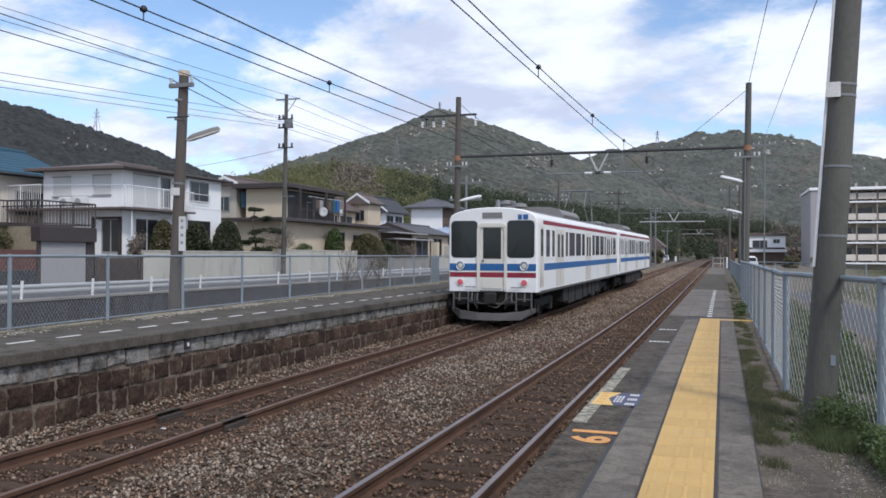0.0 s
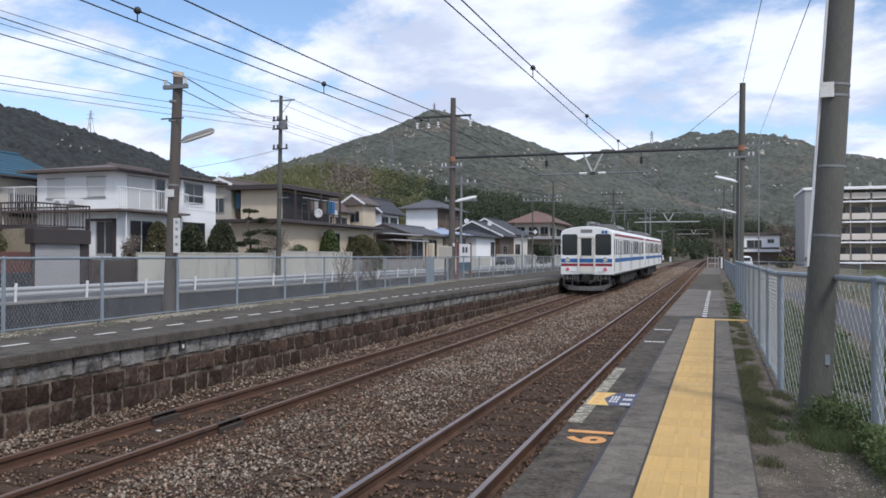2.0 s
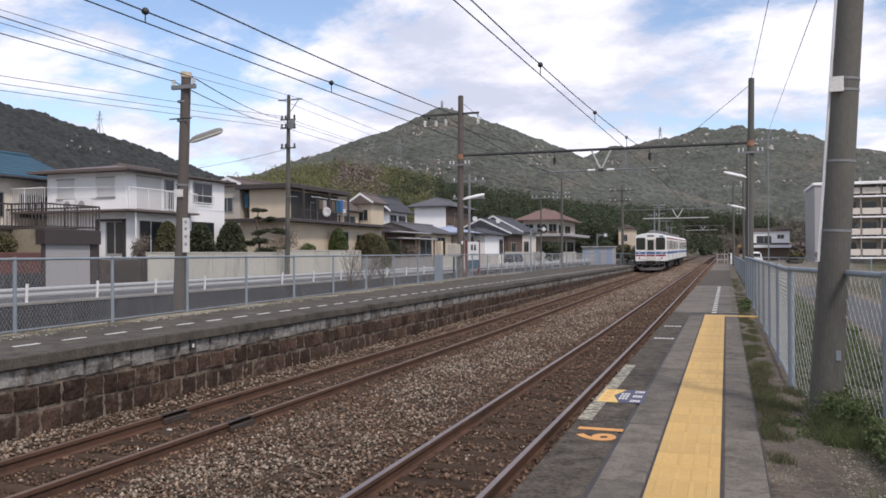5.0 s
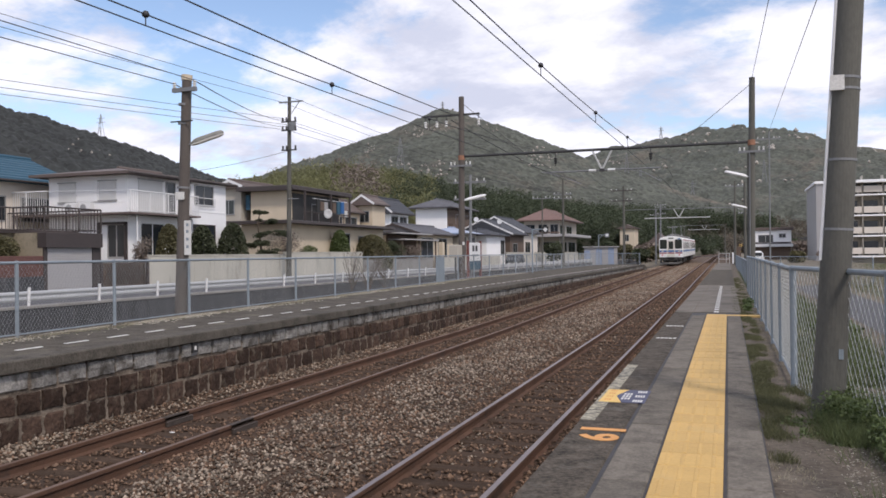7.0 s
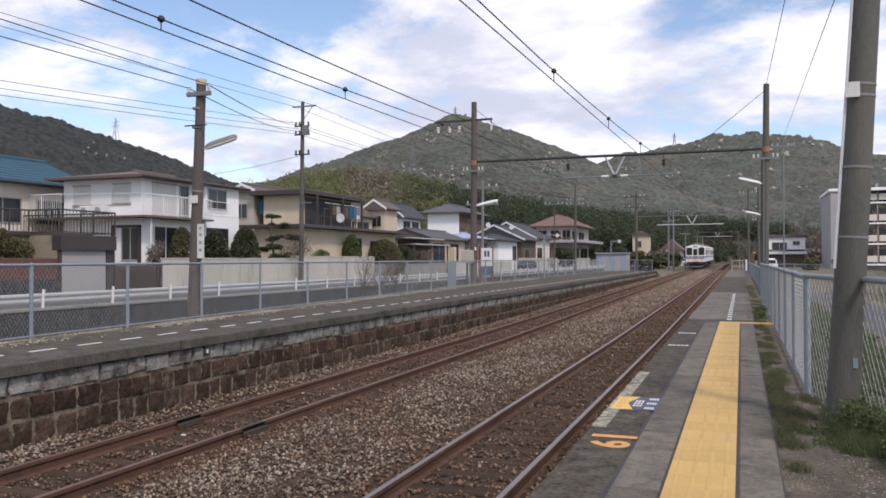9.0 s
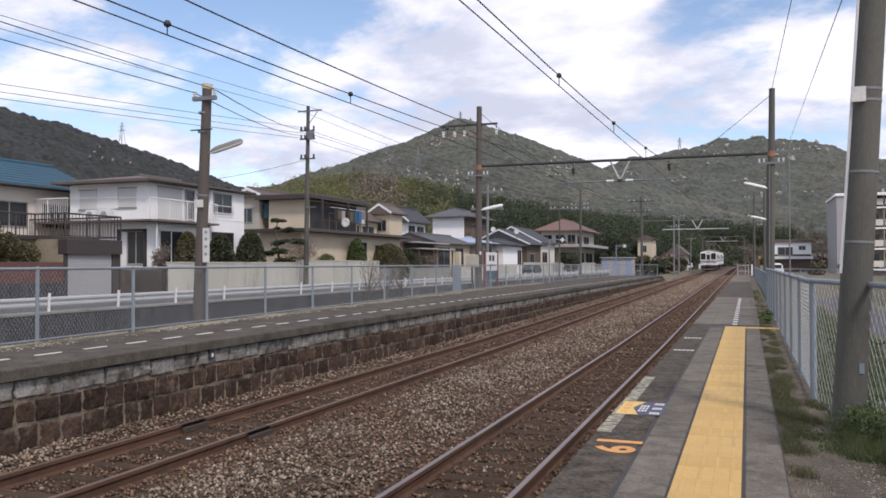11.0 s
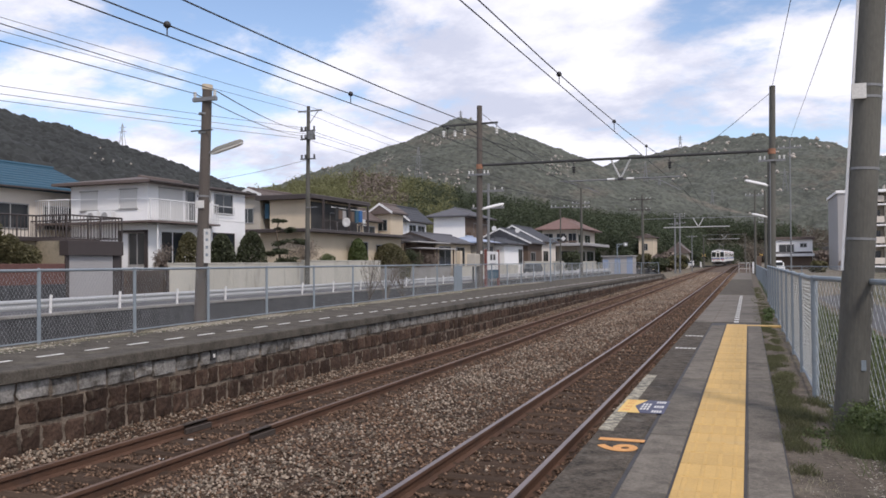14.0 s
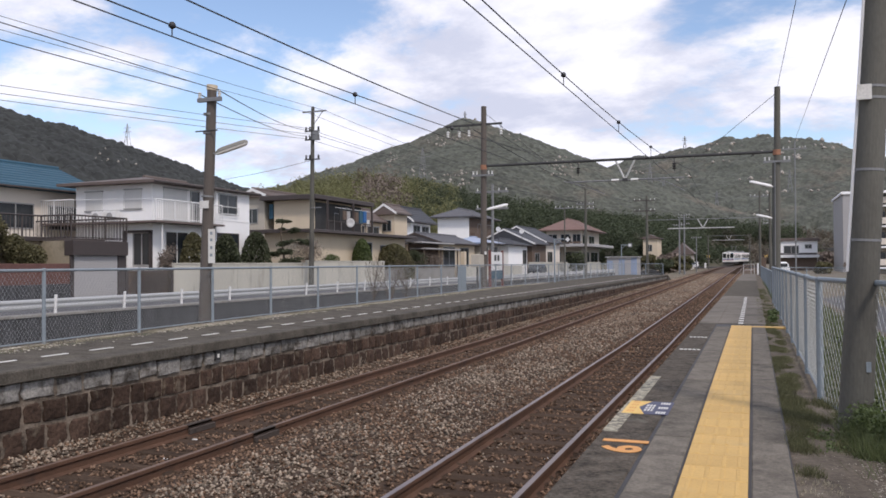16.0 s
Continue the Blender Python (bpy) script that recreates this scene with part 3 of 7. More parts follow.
def build_stones():
    rng = np.random.default_rng(7)
    n = 175000
    u = rng.uniform(0, 1, n)
    y = 2.2 + 118.0 * u ** 2.45
    x = rng.uniform(-8.15, -1.3, n)
    zb = -0.135 + 0.05 * np.exp(-(np.abs(x - (XL + XR) / 2) / 0.9) ** 2)
    inside = (np.abs(x - XL) < 0.54) | (np.abs(x - XR) < 0.54)
    keep = np.ones(n, bool)
    luck = rng.uniform(0, 1, n)
    for c in (XL, XR):
        ys = np.array(SLEEPERS[c])
        gap = np.abs(y[:, None] - ys[np.clip(np.searchsorted(ys, y)[:, None] + np.array([-1, 0]), 0, len(ys) - 1)]).min(1)
        on = (gap < 0.125) & (np.abs(x - c) < 1.02)
        keep &= ~(on & (luck > np.where(np.abs(x - c) < 0.54, 0.07, 0.42)))
    keep &= ~(inside & (rng.uniform(0, 1, n) < 0.40))
    zb = np.where(inside, -0.152, zb)
    for c in (XL, XR):
        for sgn in (-1, 1):
            keep &= np.abs(x - c - sgn * GAUGE) > 0.075
    x, y, zb = x[keep], y[keep], zb[keep]
    n = len(x)
    zb = np.where(x < -7.75, -0.10, zb) + grade(y)
    size = rng.uniform(0.009, 0.027, n) * (1 + 0.018 * y)
    octa = np.array([(1, 0, 0), (0, 1, 0), (-1, 0, 0), (0, -1, 0), (0, 0, 1), (0, 0, -0.7)], float)
    v = octa[None] * size[:, None, None] * rng.uniform(0.4, 1.6, (n, 6, 1))
    w = rng.uniform(0, 6.28, n)
    c, s = np.cos(w)[:, None], np.sin(w)[:, None]
    tilt = rng.normal(0, 0.5, (n, 1))
    vx, vy, vz = v[..., 0] * c - v[..., 1] * s, v[..., 0] * s + v[..., 1] * c, v[..., 2] * 0.8
    vz = vz + vx * tilt * 0.6
    v = np.stack([vx + x[:, None], vy + y[:, None], vz + zb[:, None] + rng.uniform(0.0, 0.028, (n, 1))], -1).reshape(-1, 3)
    f = np.array([(0, 1, 4), (1, 2, 4), (2, 3, 4), (3, 0, 4), (1, 0, 5), (2, 1, 5), (3, 2, 5), (0, 3, 5)])
    faces = (f[None] + (np.arange(n) * 6)[:, None, None]).reshape(-1, 3)
    kind = np.repeat(rng.uniform(0, 1, n) + 0.5 * np.array([noise.noise(Vector((a * 0.8, b * 0.5, 2.0))) for a, b in zip(x, y)]) - 0.62 * (np.abs(x - XL) < 1.0) - 0.6 * (np.abs(x - XR) < 0.95), 8)
    for name, m, pick, label in (("grey_stones", M_BALLAST, kind > 0.42, "loose grey crushed stones between the tracks"), ("brown_stones", M_BROWNSTONE, kind <= 0.42, "loose rusty brown crushed stones between the tracks")):
        struct(name, arrays(name, v, faces[pick], m), m, label, "ballast", kind="stuff")


build_stones()


# ---------------------------------------------------------------- far platform
def build_left_platform():
    p = thing("platform_2", (-9.2, 30, LP - 0.14), "old raised platform with a stone-faced edge", "platform", kind="structure")
    y0, y1 = -6.0, 85.0
    ys = np.arange(y0, y1 + 0.1, 2.0)
    deck = Shape().sweep([(0, 0), (1, 0), (1, -0.14), (0, -0.14)], [((L_EDGE - 0.42, y, LP - 0.004), (-(L_EDGE - 0.42 - fence_x(y) + 0.35), 0)) for y in ys])
    part("deck", deck, M_PLATTOP, p, "worn grey asphalt platform surface")
    part("core", Shape().box(L_EDGE - 2.2, L_EDGE - 0.125, y0, y1, -0.45, LP - 0.15), M_JOINT, p, "mortar core of the platform wall")
    gy, gz = np.meshgrid(np.concatenate([np.arange(3.0, 30, 0.06), np.arange(30, 85.1, 0.5)]), np.linspace(-0.2, LP - 0.142, 19))
    gx = L_EDGE - 0.106 + np.random.default_rng(9).normal(0, 0.008, gy.shape)
    gi = np.arange(gy.size).reshape(gy.shape)
    quads = np.stack([gi[:-1, :-1], gi[:-1, 1:], gi[1:, 1:], gi[1:, :-1]], -1).reshape(-1, 4)
    part("mortar_face", arrays("mortar_face", np.stack([gx, gy, gz], -1).reshape(-1, 3), quads, M_JOINT), M_JOINT, p, "rough pale mortar between the stones")
    # coping of long slabs
    y = y0
    rng = random.Random(3)
    k = 0
    while y < y1:
        ln = rng.uniform(1.75, 1.95)
        part("coping_slab", Shape().bev(L_EDGE - 0.44, L_EDGE + rng.uniform(-0.008, 0.008), y + 0.004, min(y1, y + ln) - 0.004, LP - 0.14, LP + rng.uniform(-0.004, 0.004), 0.015), M_COPING, p)
        y += ln
    # painted dashes along the edge
    y = -1.06
    while y < 82:
        part("painted_dash", Shape().box(-9.035, -8.975, y, y + 0.43, LP - 0.004, LP + 0.003), M_WHITEPAINT, p)
        y += 0.86
    # end ramp
    part("marker_plate", Shape().bev(L_EDGE - 0.09, L_EDGE - 0.03, 10.97, 11.10, 0.62, 0.80, 0.01), M_DARKSTEEL, p, "black marker bracket on the wall")
    part("marker_label", Shape().box(L_EDGE - 0.03, L_EDGE - 0.026, 11.01, 11.06, 0.66, 0.72), M_WHITEPAINT, p)
    part("end_ramp", Shape().add([(L_EDGE, y1, LP), (L_EDGE - 3.9, y1, LP), (L_EDGE, y1 + 5, 0.1), (L_EDGE - 3.9, y1 + 5, 0.1), (L_EDGE, y1, -0.4), (L_EDGE - 3.9, y1, -0.4), (L_EDGE, y1 + 5, -0.4), (L_EDGE - 3.9, y1 + 5, -0.4)],
                                 [(0, 1, 3, 2), (4, 6, 7, 5), (0, 2, 6, 4), (1, 5, 7, 3), (2, 3, 7, 6), (0, 4, 5, 1)]), M_COPING, p)
    return p


platform_l = build_left_platform()


def rough_block(lx, ly, lz, rng, jit):
    """A worn block, its front at x = 0, with an uneven rounded face."""
    n = 12
    s = Shape()
    rings = ((-lx, 1.0, 0.0), (-0.03, 1.0, 0.05), (-0.012, 0.955, 0.075), (-0.002, 0.86, 0.10))
    wob = [rng.uniform(-1, 1) for _ in range(n)]
    for d, k, w in rings:
        for i in range(n):
            a = 2 * math.pi * (i + 0.5) / n
            c, t = math.cos(a), math.sin(a)
            q = 1 / max(abs(c), abs(t)) ** 0.975
            s.v.append((d + (rng.uniform(-jit, jit) if d > -0.02 else 0), c * q * ly / 2 * k * (1 + w * wob[i]), t * q * lz / 2 * k * (1 + w * wob[i])))
    for r in range(3):
        s.f += [(r * n + i, r * n + (i + 1) % n, (r + 1) * n + (i + 1) % n, (r + 1) * n + i) for i in range(n)]
    s.v.append((0.004 + rng.uniform(0, jit * 0.4), rng.uniform(-0.05, 0.05), rng.uniform(-0.03, 0.03)))
    s.f += [(3 * n + i, 3 * n + (i + 1) % n, 4 * n) for i in range(n)]
    return s


def build_left_wall_blocks():
    rng = random.Random(11)
    kinds = {}
    far = {}
    for row, z0, z1, ln, m, nm in ((0, 0.535, 0.765, 0.47, M_BLOCK, "block"), (1, 0.225, 0.500, 0.34, M_STONE, "stone"), (2, -0.10, 0.205, 0.37, M_STONE, "stone")):
        for v in range(9):
            kinds[row, v] = rough_block(0.12, ln * (0.78 + 0.055 * v) - rng.uniform(0.025, 0.055), (z1 - z0) * rng.uniform(0.88, 0.99), rng, 0.009).mesh(nm, m)
        y = -3.0
        far[row] = Shape()
        count = 0
        while y < 85.0:
            v = rng.randrange(9)
            w = ln * (0.78 + 0.055 * v)
            if y + w > 85:
                break
            at = (L_EDGE - 0.07 - 0.008 * row + rng.uniform(-0.012, 0.008), y + w / 2, (z0 + z1) / 2 + rng.uniform(-0.014, 0.014))
            if y > 4.0 and count < 99:
                ob = new(nm, kinds[row, v])
                ob.parent, ob.location = platform_l, Vector(at) - platform_l.location
                count += 1
            else:
                b = rough_block(0.12, w - 0.034, z1 - z0 - 0.012, rng, 0.004)
                far[row].add([(p[0] + at[0], p[1] + at[1], p[2] + at[2]) for p in b.v], b.f)
            y += w
        tagged(part("further_" + nm + "s", far[row], m, platform_l), kind="stuff")


# ---------------------------------------------------------------- near platform
def build_right_platform():
    p = thing("platform_1", (-0.4, 20, RP - 0.1), "asphalt platform with concrete slabs and a yellow tactile path", "platform", kind="structure")
    y0, y1 = -6.0, 98.0
    part("body", Shape().box(R_EDGE + 0.06, 0.62, y0, y1, -0.45, RP - 0.06), M_DARKWALL, p, "dark concrete platform wall")
    part("edge_strip", Shape().bev(R_EDGE, -0.752, y0, 18.6, RP - 0.16, RP, 0.012), M_ASPHALT, p, "dark asphalt strip along the platform edge")
    part("far_edge_strip", Shape().bev(R_EDGE, -0.73, 18.6, y1, RP - 0.16, RP - 0.001, 0.012), M_FARDECK, p, "worn asphalt edge of the far platform")
    part("darker_patch", Shape().box(R_EDGE + 0.02, 0.235, 33.7, 62, RP - 0.02, RP + 0.003), M_PLATTOP, p, "darker resurfaced stretch")
    part("far_deck", Shape().box(-0.725, 0.24, 18.6, y1, RP - 0.055, RP - 0.003), M_FARDECK, p, "grey asphalt of the far platform end")
    part("soil_strip", Shape().box(0.225, 0.62, y0, y1, RP - 0.08, RP - 0.03), M_SOIL, p, "strip of bare soil along the fence")
    part("joint_fill", Shape().box(-0.752, 0.225, y0, 18.5, RP - 0.1, RP - 0.009), M_JOINTGREY, p, "grey mortar between the slabs")
    part("flaked_paint", Shape().box(R_EDGE + 0.004, R_EDGE + 0.12, 6.45, 9.75, RP - 0.001, RP + 0.003), M_PALEEDGE, p, "flaked pale edge paint")
    for y in (12.9, 15.05):
        for k in range(5):
            part("painted_bar", Shape().box(-1.06 + 0.062 * k, -1.012 + 0.062 * k, y - 0.05, y + 0.06, RP - 0.001, RP + 0.003), M_WHITEPAINT, p)
    part("painted_bar", Shape().box(-0.70, -0.47, 12.6, 12.66, RP - 0.001, RP + 0.003), M_SLAB, p)
    y = 18.6
    while y < 33:
        part("painted_dash", Shape().box(-0.31, -0.21, y, y + 0.30, RP - 0.003, RP + 0.004), M_WHITEPAINT, p)
        y += 0.80
    return p


platform_r = build_right_platform()


def flat_text(words, size, x, y, z, turn, material, parent, name, wide=1.0):
    cu = bpy.data.curves.new(name, "FONT")
    cu.body, cu.size, cu.extrude, cu.offset = words, size, 0.0015, 0.012
    cu.align_x, cu.align_y = "CENTER", "CENTER"
    tmp = bpy.data.objects.new("tmp", cu)
    scene.collection.objects.link(tmp)
    me = bpy.data.meshes.new_from_object(tmp.evaluated_get(bpy.context.evaluated_depsgraph_get()))
    bpy.data.objects.remove(tmp)
    me.transform(pose(x, y, z, 0, 0, turn) @ Matrix.Diagonal((wide, 1, 1, 1)))
    me.materials.clear()
    me.materials.append(material)
    return part(name, me, material, parent)


def build_marks():
    flat_text("9", 0.37, -0.905, 5.86, RP + 0.004, -90, M_ORANGE, platform_r, "stop_number", 1.22)
    part("stop_line", Shape().box(-1.06, -0.73, 6.085, 6.165, RP + 0.001, RP + 0.0045), M_ORANGE, platform_r, "worn orange stop line")
    d = thing("boarding_decal", (-0.9, 7.6, RP + 0.002), "yellow and navy boarding decal on the platform", "floor decal")
    z0, z1 = RP + 0.003, RP + 0.0055
    part("yellow_field", Shape().box(-1.10, -0.905, 7.27, 7.94, RP + 0.001, RP + 0.004), M_YELPAINT, d, "yellow field")
    part("navy_field", Shape().box(-0.905, -0.705, 7.27, 7.94, RP + 0.001, RP + 0.004), M_BLUEPAINT, d, "navy field")
    part("arrow", Shape().add([(-0.905, 7.27, RP + 0.0048), (-0.985, 7.60, RP + 0.0048), (-0.905, 7.94, RP + 0.0048), (-0.905, 7.27, RP + 0.003), (-0.985, 7.60, RP + 0.003), (-0.905, 7.94, RP + 0.003)],
                              [(0, 1, 2), (3, 5, 4), (0, 3, 4, 1), (1, 4, 5, 2), (2, 5, 3, 0)]), M_BLUEPAINT, d, "navy arrow")
    # the lines of writing: rows of small bars
    for y in (7.46, 7.58, 7.70):
        for k in range(3):
            part("text_bar", Shape().box(-0.925 + 0.028 * k, -0.907 + 0.028 * k, y - 0.045, y + 0.035, z0 + 0.002, z1 + 0.002), M_WHITEPAINT, d)
    for y, n in ((7.36, 4), (7.60, 4), (7.84, 4)):
        for k in range(n):
            part("text_bar", Shape().box(-0.815 + 0.022 * k, -0.799 + 0.022 * k, y - 0.05, y + 0.05, z0, z1), M_WHITEPAINT, d)
    for y in (7.40, 7.56, 7.72, 7.86):
        for k in range(3):
            part("text_bar", Shape().box(-1.065 + 0.022 * k, -1.052 + 0.022 * k, y - 0.04, y + 0.04, z0, z1), M_ORANGE, d)


build_marks()


# ---------------------------------------------------------------- chain-link fences
def tube(points, r, n=5):
    """One bent tube through the points."""
    s = Shape()
    pts = [Vector(p) for p in points]
    for i, p in enumerate(pts):
        q = (pts[min(i + 1, len(pts) - 1)] - pts[max(i - 1, 0)]).to_track_quat("Z", "Y")
        s.v += [tuple(p + q @ Vector((r * math.cos(6.2832 * k / n), r * math.sin(6.2832 * k / n), 0))) for k in range(n)]
    s.f = [(j * n + k, j * n + (k + 1) % n, (j + 1) * n + (k + 1) % n, (j + 1) * n + k) for j in range(len(pts) - 1) for k in range(n)]
    return s


def chain_link(path, z0, z1, pitch, r):
    """Diagonal wires of a mesh along a path of points."""
    s = Shape()
    pts = [Vector((x, y, 0)) for x, y in path]
    cum = [0.0]
    for a, b in zip(pts, pts[1:]):
        cum.append(cum[-1] + (b - a).length)

    def at(d):
        d = min(max(d, 0), cum[-1])
        for i in range(len(pts) - 1):
            if d <= cum[i + 1]:
                break
        return pts[i].lerp(pts[i + 1], (d - cum[i]) / (cum[i + 1] - cum[i]))

    h = z1 - z0
    run = h * 0.72
    weave = random.Random(17)
    d = -run
    while d < cum[-1]:
        for a, b in ((d, d + run), (d + run, d)):
            za, zb = z0, z1
            if a < 0:
                za = z0 + h * (-a) / run if b > a else za
                a2 = 0
            else:
                a2 = a
            b2 = b
            if b < 0:
                zb = z1 - h * (-b) / run
                b2 = 0
            if a2 > cum[-1]:
                za = z0 + h * (a2 - cum[-1]) / run
                a2 = cum[-1]
            if b2 > cum[-1]:
                zb = z1 - h * (b2 - cum[-1]) / run
                b2 = cum[-1]
            p, q = at(a2), at(b2)
            p.z, q.z = za, zb
            if (q - p).length > 0.05:
                s.rod(p, q, r, n=3, caps=False)
        d += pitch * weave.uniform(0.8, 1.2)
    return s


def build_fence(name, path, posts, z0, top_z, bottom_z, label, pitch, post_r=0.03, wire=0.0013, wire_m=None):
    f = thing(name, (*path[0], z0), label, "fence")
    for x, y in posts:
        part("post", Shape().rod((x, y, z0 - 0.05), (x, y, top_z + 0.01), post_r, n=10).lathe((x, y, top_z), [(post_r * 1.15, 0), (post_r * 1.15, 0.02), (post_r * 0.5, 0.035)], 10), M_GALV, f)
    rail, low = tube([(*q, top_z) for q in path], 0.024, 8), tube([(*q, bottom_z) for q in path], 0.014, 6)
    part("top_rail", rail, M_GALV, f)
    part("bottom_rail", low, M_GALV, f)
    tagged(part("wire_mesh", chain_link(path, bottom_z, top_z, pitch, wire), wire_m or M_WIREMESH, f, "galvanised chain-link mesh"), kind="stuff")
    return f


lf_y = [9.73 + 2.24 * i + (0.045 * i * i if i > 0 else 0) for i in range(-4, 12)]
lf_y += [lf_y[-1] + 2.9 * i for i in range(1, 16)]
fence_far = build_fence("fence", [(fence_x(y), y) for y in lf_y], [(fence_x(y), y) for y in lf_y], LP - 0.05, 2.09, 0.98, "blue-grey chain-link fence along the far platform", 0.075, wire=0.0013, wire_m=M_DULLWIRE)
rf = [(0.60, y) for y in np.arange(8.75, 30, 2.0)]
build_fence("fence", rf, rf, RP - 0.08, 1.96, 0.86, "blue-grey chain-link fence along the platform", 0.058, 0.033, 0.0017)
rfe = [(fence_x(85.0), 84.6), (-10.2, 84.7), (-8.5, 84.8)]
build_fence("fence", rfe, rfe, LP - 0.05, 2.05, 1.0, "grey chain-link fence closing the platform end", 0.12, 0.04, 0.003, M_DULLWIRE)
rfb = [(0.72, y) for y in np.arange(31.5, 88, 3.0)]
build_fence("fence", rfb, rfb, 0.6, 1.75, 0.7, "dark weathered wire fence beyond the platform fence", 0.16, 0.045, 0.002, M_BROWNPOLE)
rf2 = [(0.60, 8.75), (1.07, 6.42), (1.30, 4.3), (1.4, 2.2)]
build_fence("fence", rf2, rf2[1:], RP - 0.15, 1.97, 0.80, "galvanised chain-link fence bent round a pole", 0.095, 0.04, 0.0024)
rf3 = [(1.3, 60), (3.4, 60.5), (6.6, 44)]
build_fence("fence", rf3, rf3, 0.3, 1.75, 0.4, "low grey fence of the lot beside the line", 0.12)


# ---------------------------------------------------------------- poles and overhead line
def wire(name, a, b, sag, r, label, steps=14, category="overhead wire", group="overhead wires"):
    pts = []
    for i in range(steps + 1):
        u = i / steps
        p = Vector(a).lerp(Vector(b), u)
        p.z -= 4 * sag * u * (1 - u)
        pts.append(p)
    s = tube(pts, r)
    ob = new(name, s.mesh(name, M_WIRE))
    return tagged(ob, label, category, group)


def insulator(s, x, y, z, h=0.2, r=0.06):
    s.lathe((x, y, z), [(r * 0.4, 0), (r, h * 0.15), (r * 0.45, h * 0.3), (r, h * 0.5), (r * 0.45, h * 0.65), (r, h * 0.85), (r * 0.3, h)], 8)
    return s


def platform_lamp(parent, base, reach, z, length=0.86, cover_m=None):
    """A fluorescent lamp head on a short arm."""
    a = Vector(base)
    d = Vector(reach).normalized()
    part("lamp_arm", Shape().rod((a.x, a.y, z), a + d * 0.25 + Vector((0, 0, z - a.z + 0.08)), 0.025, n=8), M_STEEL, parent)
    p0, p1 = a + d * 0.10 + Vector((0, 0, z - a.z + 0.02)), a + d * length + Vector((0, 0, z - a.z + 0.26))
    side = d.cross(Vector((0, 0, 1))).normalized()
    cover, glass = Shape(), Shape()
    for shape, ring in ((cover, ((-1, 0), (-0.8, 0.55), (-0.3, 0.95), (0.3, 0.95), (0.8, 0.55), (1, 0))), (glass, ((-0.92, 0.02), (0.92, 0.02), (0.8, -0.38), (-0.8, -0.38)))):
        n = len(ring)
        for u, k in ((0.0, 0.35), (0.08, 0.8), (0.2, 1.0), (0.8, 1.0), (0.94, 0.85), (1.0, 0.45)):
            c = p0.lerp(p1, u)
            shape.v += [tuple(c + side * (w * 0.11 * k) + Vector((0, 0, h * 0.10 * k))) for w, h in ring]
        shape.f = [(j * n + i, j * n + (i + 1) % n, (j + 1) * n + (i + 1) % n, (j + 1) * n + i) for j in range(5) for i in range(n)] + [tuple(range(n)), tuple(5 * n + n - 1 - i for i in range(n))]
    head = part("lamp_head", cover, cover_m or M_LAMPTOP, parent, "fluorescent lamp cover")
    part("diffuser", glass, M_LAMP, head, "white lamp diffuser")


def pole(name, base, top_, r0, r1, material, label, n=16):
    t = thing(name, base, label, "pole")
    part("shaft", Shape().rod(base, top_, r0, r1, n=n), material, t, smooth=False)
    return t


# lamp pole on the far platform
pa = pole("lamp_pole", (-10.95, 14.45, LP - 0.1), (-10.72, 14.42, 5.92), 0.135, 0.10, M_BROWNPOLE, "brown concrete lamp pole on the far platform")
part("cap", Shape().rod((-10.725, 14.42, 5.88), (-10.715, 14.42, 5.99), 0.115, n=14), M_CREAM, pa, "ochre pole cap")
part("crossarm", Shape().box(-11.0, -10.42, 14.28, 14.36, 5.62, 5.70), M_STEEL, pa, "short steel crossarm")
for x in (-10.96, -10.46):
    part("insulator", insulator(Shape(), x, 14.32, 5.70, 0.14, 0.045), M_PORC, pa)
for z in (5.35, 4.95, 3.6):
    part("band", Shape().rod((-10.86 + (z - 3) * 0.03, 14.43, z), (-10.858 + (z - 3) * 0.03, 14.43, z + 0.04), 0.135, n=14), M_STEEL, pa)
part("stub_arm", Shape().rod((-11.05, 14.3, 5.0), (-10.5, 14.3, 5.0), 0.015, n=6), M_DARKSTEEL, pa)
platform_lamp(pa, (-10.75, 14.40, 4.5), (0.8, 0.35, 0), 4.5, 0.78)
part("number_plate", Shape().bev(-10.94, -10.73, 14.29, 14.31, 3.36, 3.52, 0.004), M_WHITEPAINT, pa)
part("name_plate", Shape().box(-10.76, -10.60, 14.33, 14.35, 2.2, 2.92), M_WHITEPAINT, pa, "tall white station name plate")
for z in (2.34, 2.5, 2.66, 2.8):
    part("text_bar", Shape().box(-10.71, -10.65, 14.327, 14.33, z, z + 0.06), M_GALV, pa)

# utility pole across the road
pb = pole("utility_pole", (-29.4, 50.9, ROAD_Z - 0.1), (-29.1, 50.7, 13.4), 0.19, 0.12, M_POLE, "tall grey utility pole across the road")
part("crossarm", Shape().box(-29.9, -28.0, 50.6, 50.7, 13.0, 13.09), M_STEEL, pb)
part("brace", Shape().rod((-29.1, 50.65, 12.0), (-28.3, 50.65, 13.0), 0.03, n=6), M_STEEL, pb)
for z in (11.6, 11.0, 9.6):
    part("crossarm", Shape().box(-29.7, -28.5, 50.55, 50.63, z, z + 0.08), M_DARKSTEEL, pb)
for z in (11.68, 11.08, 9.68):
    for x in (-29.6, -29.3, -28.6):
        part("insulator", insulator(Shape(), x, 50.6, z, 0.28, 0.09), M_DARKSTEEL, pb)
part("meter_box", Shape().bev(-29.0, -28.6, 50.4, 50.7, 11.0, 11.6, 0.03), M_STEEL, pb)
part("signal_arm", Shape().rod((-29.3, 50.6, 6.2), (-28.4, 50.6, 6.2), 0.03, n=6), M_STEEL, pb)

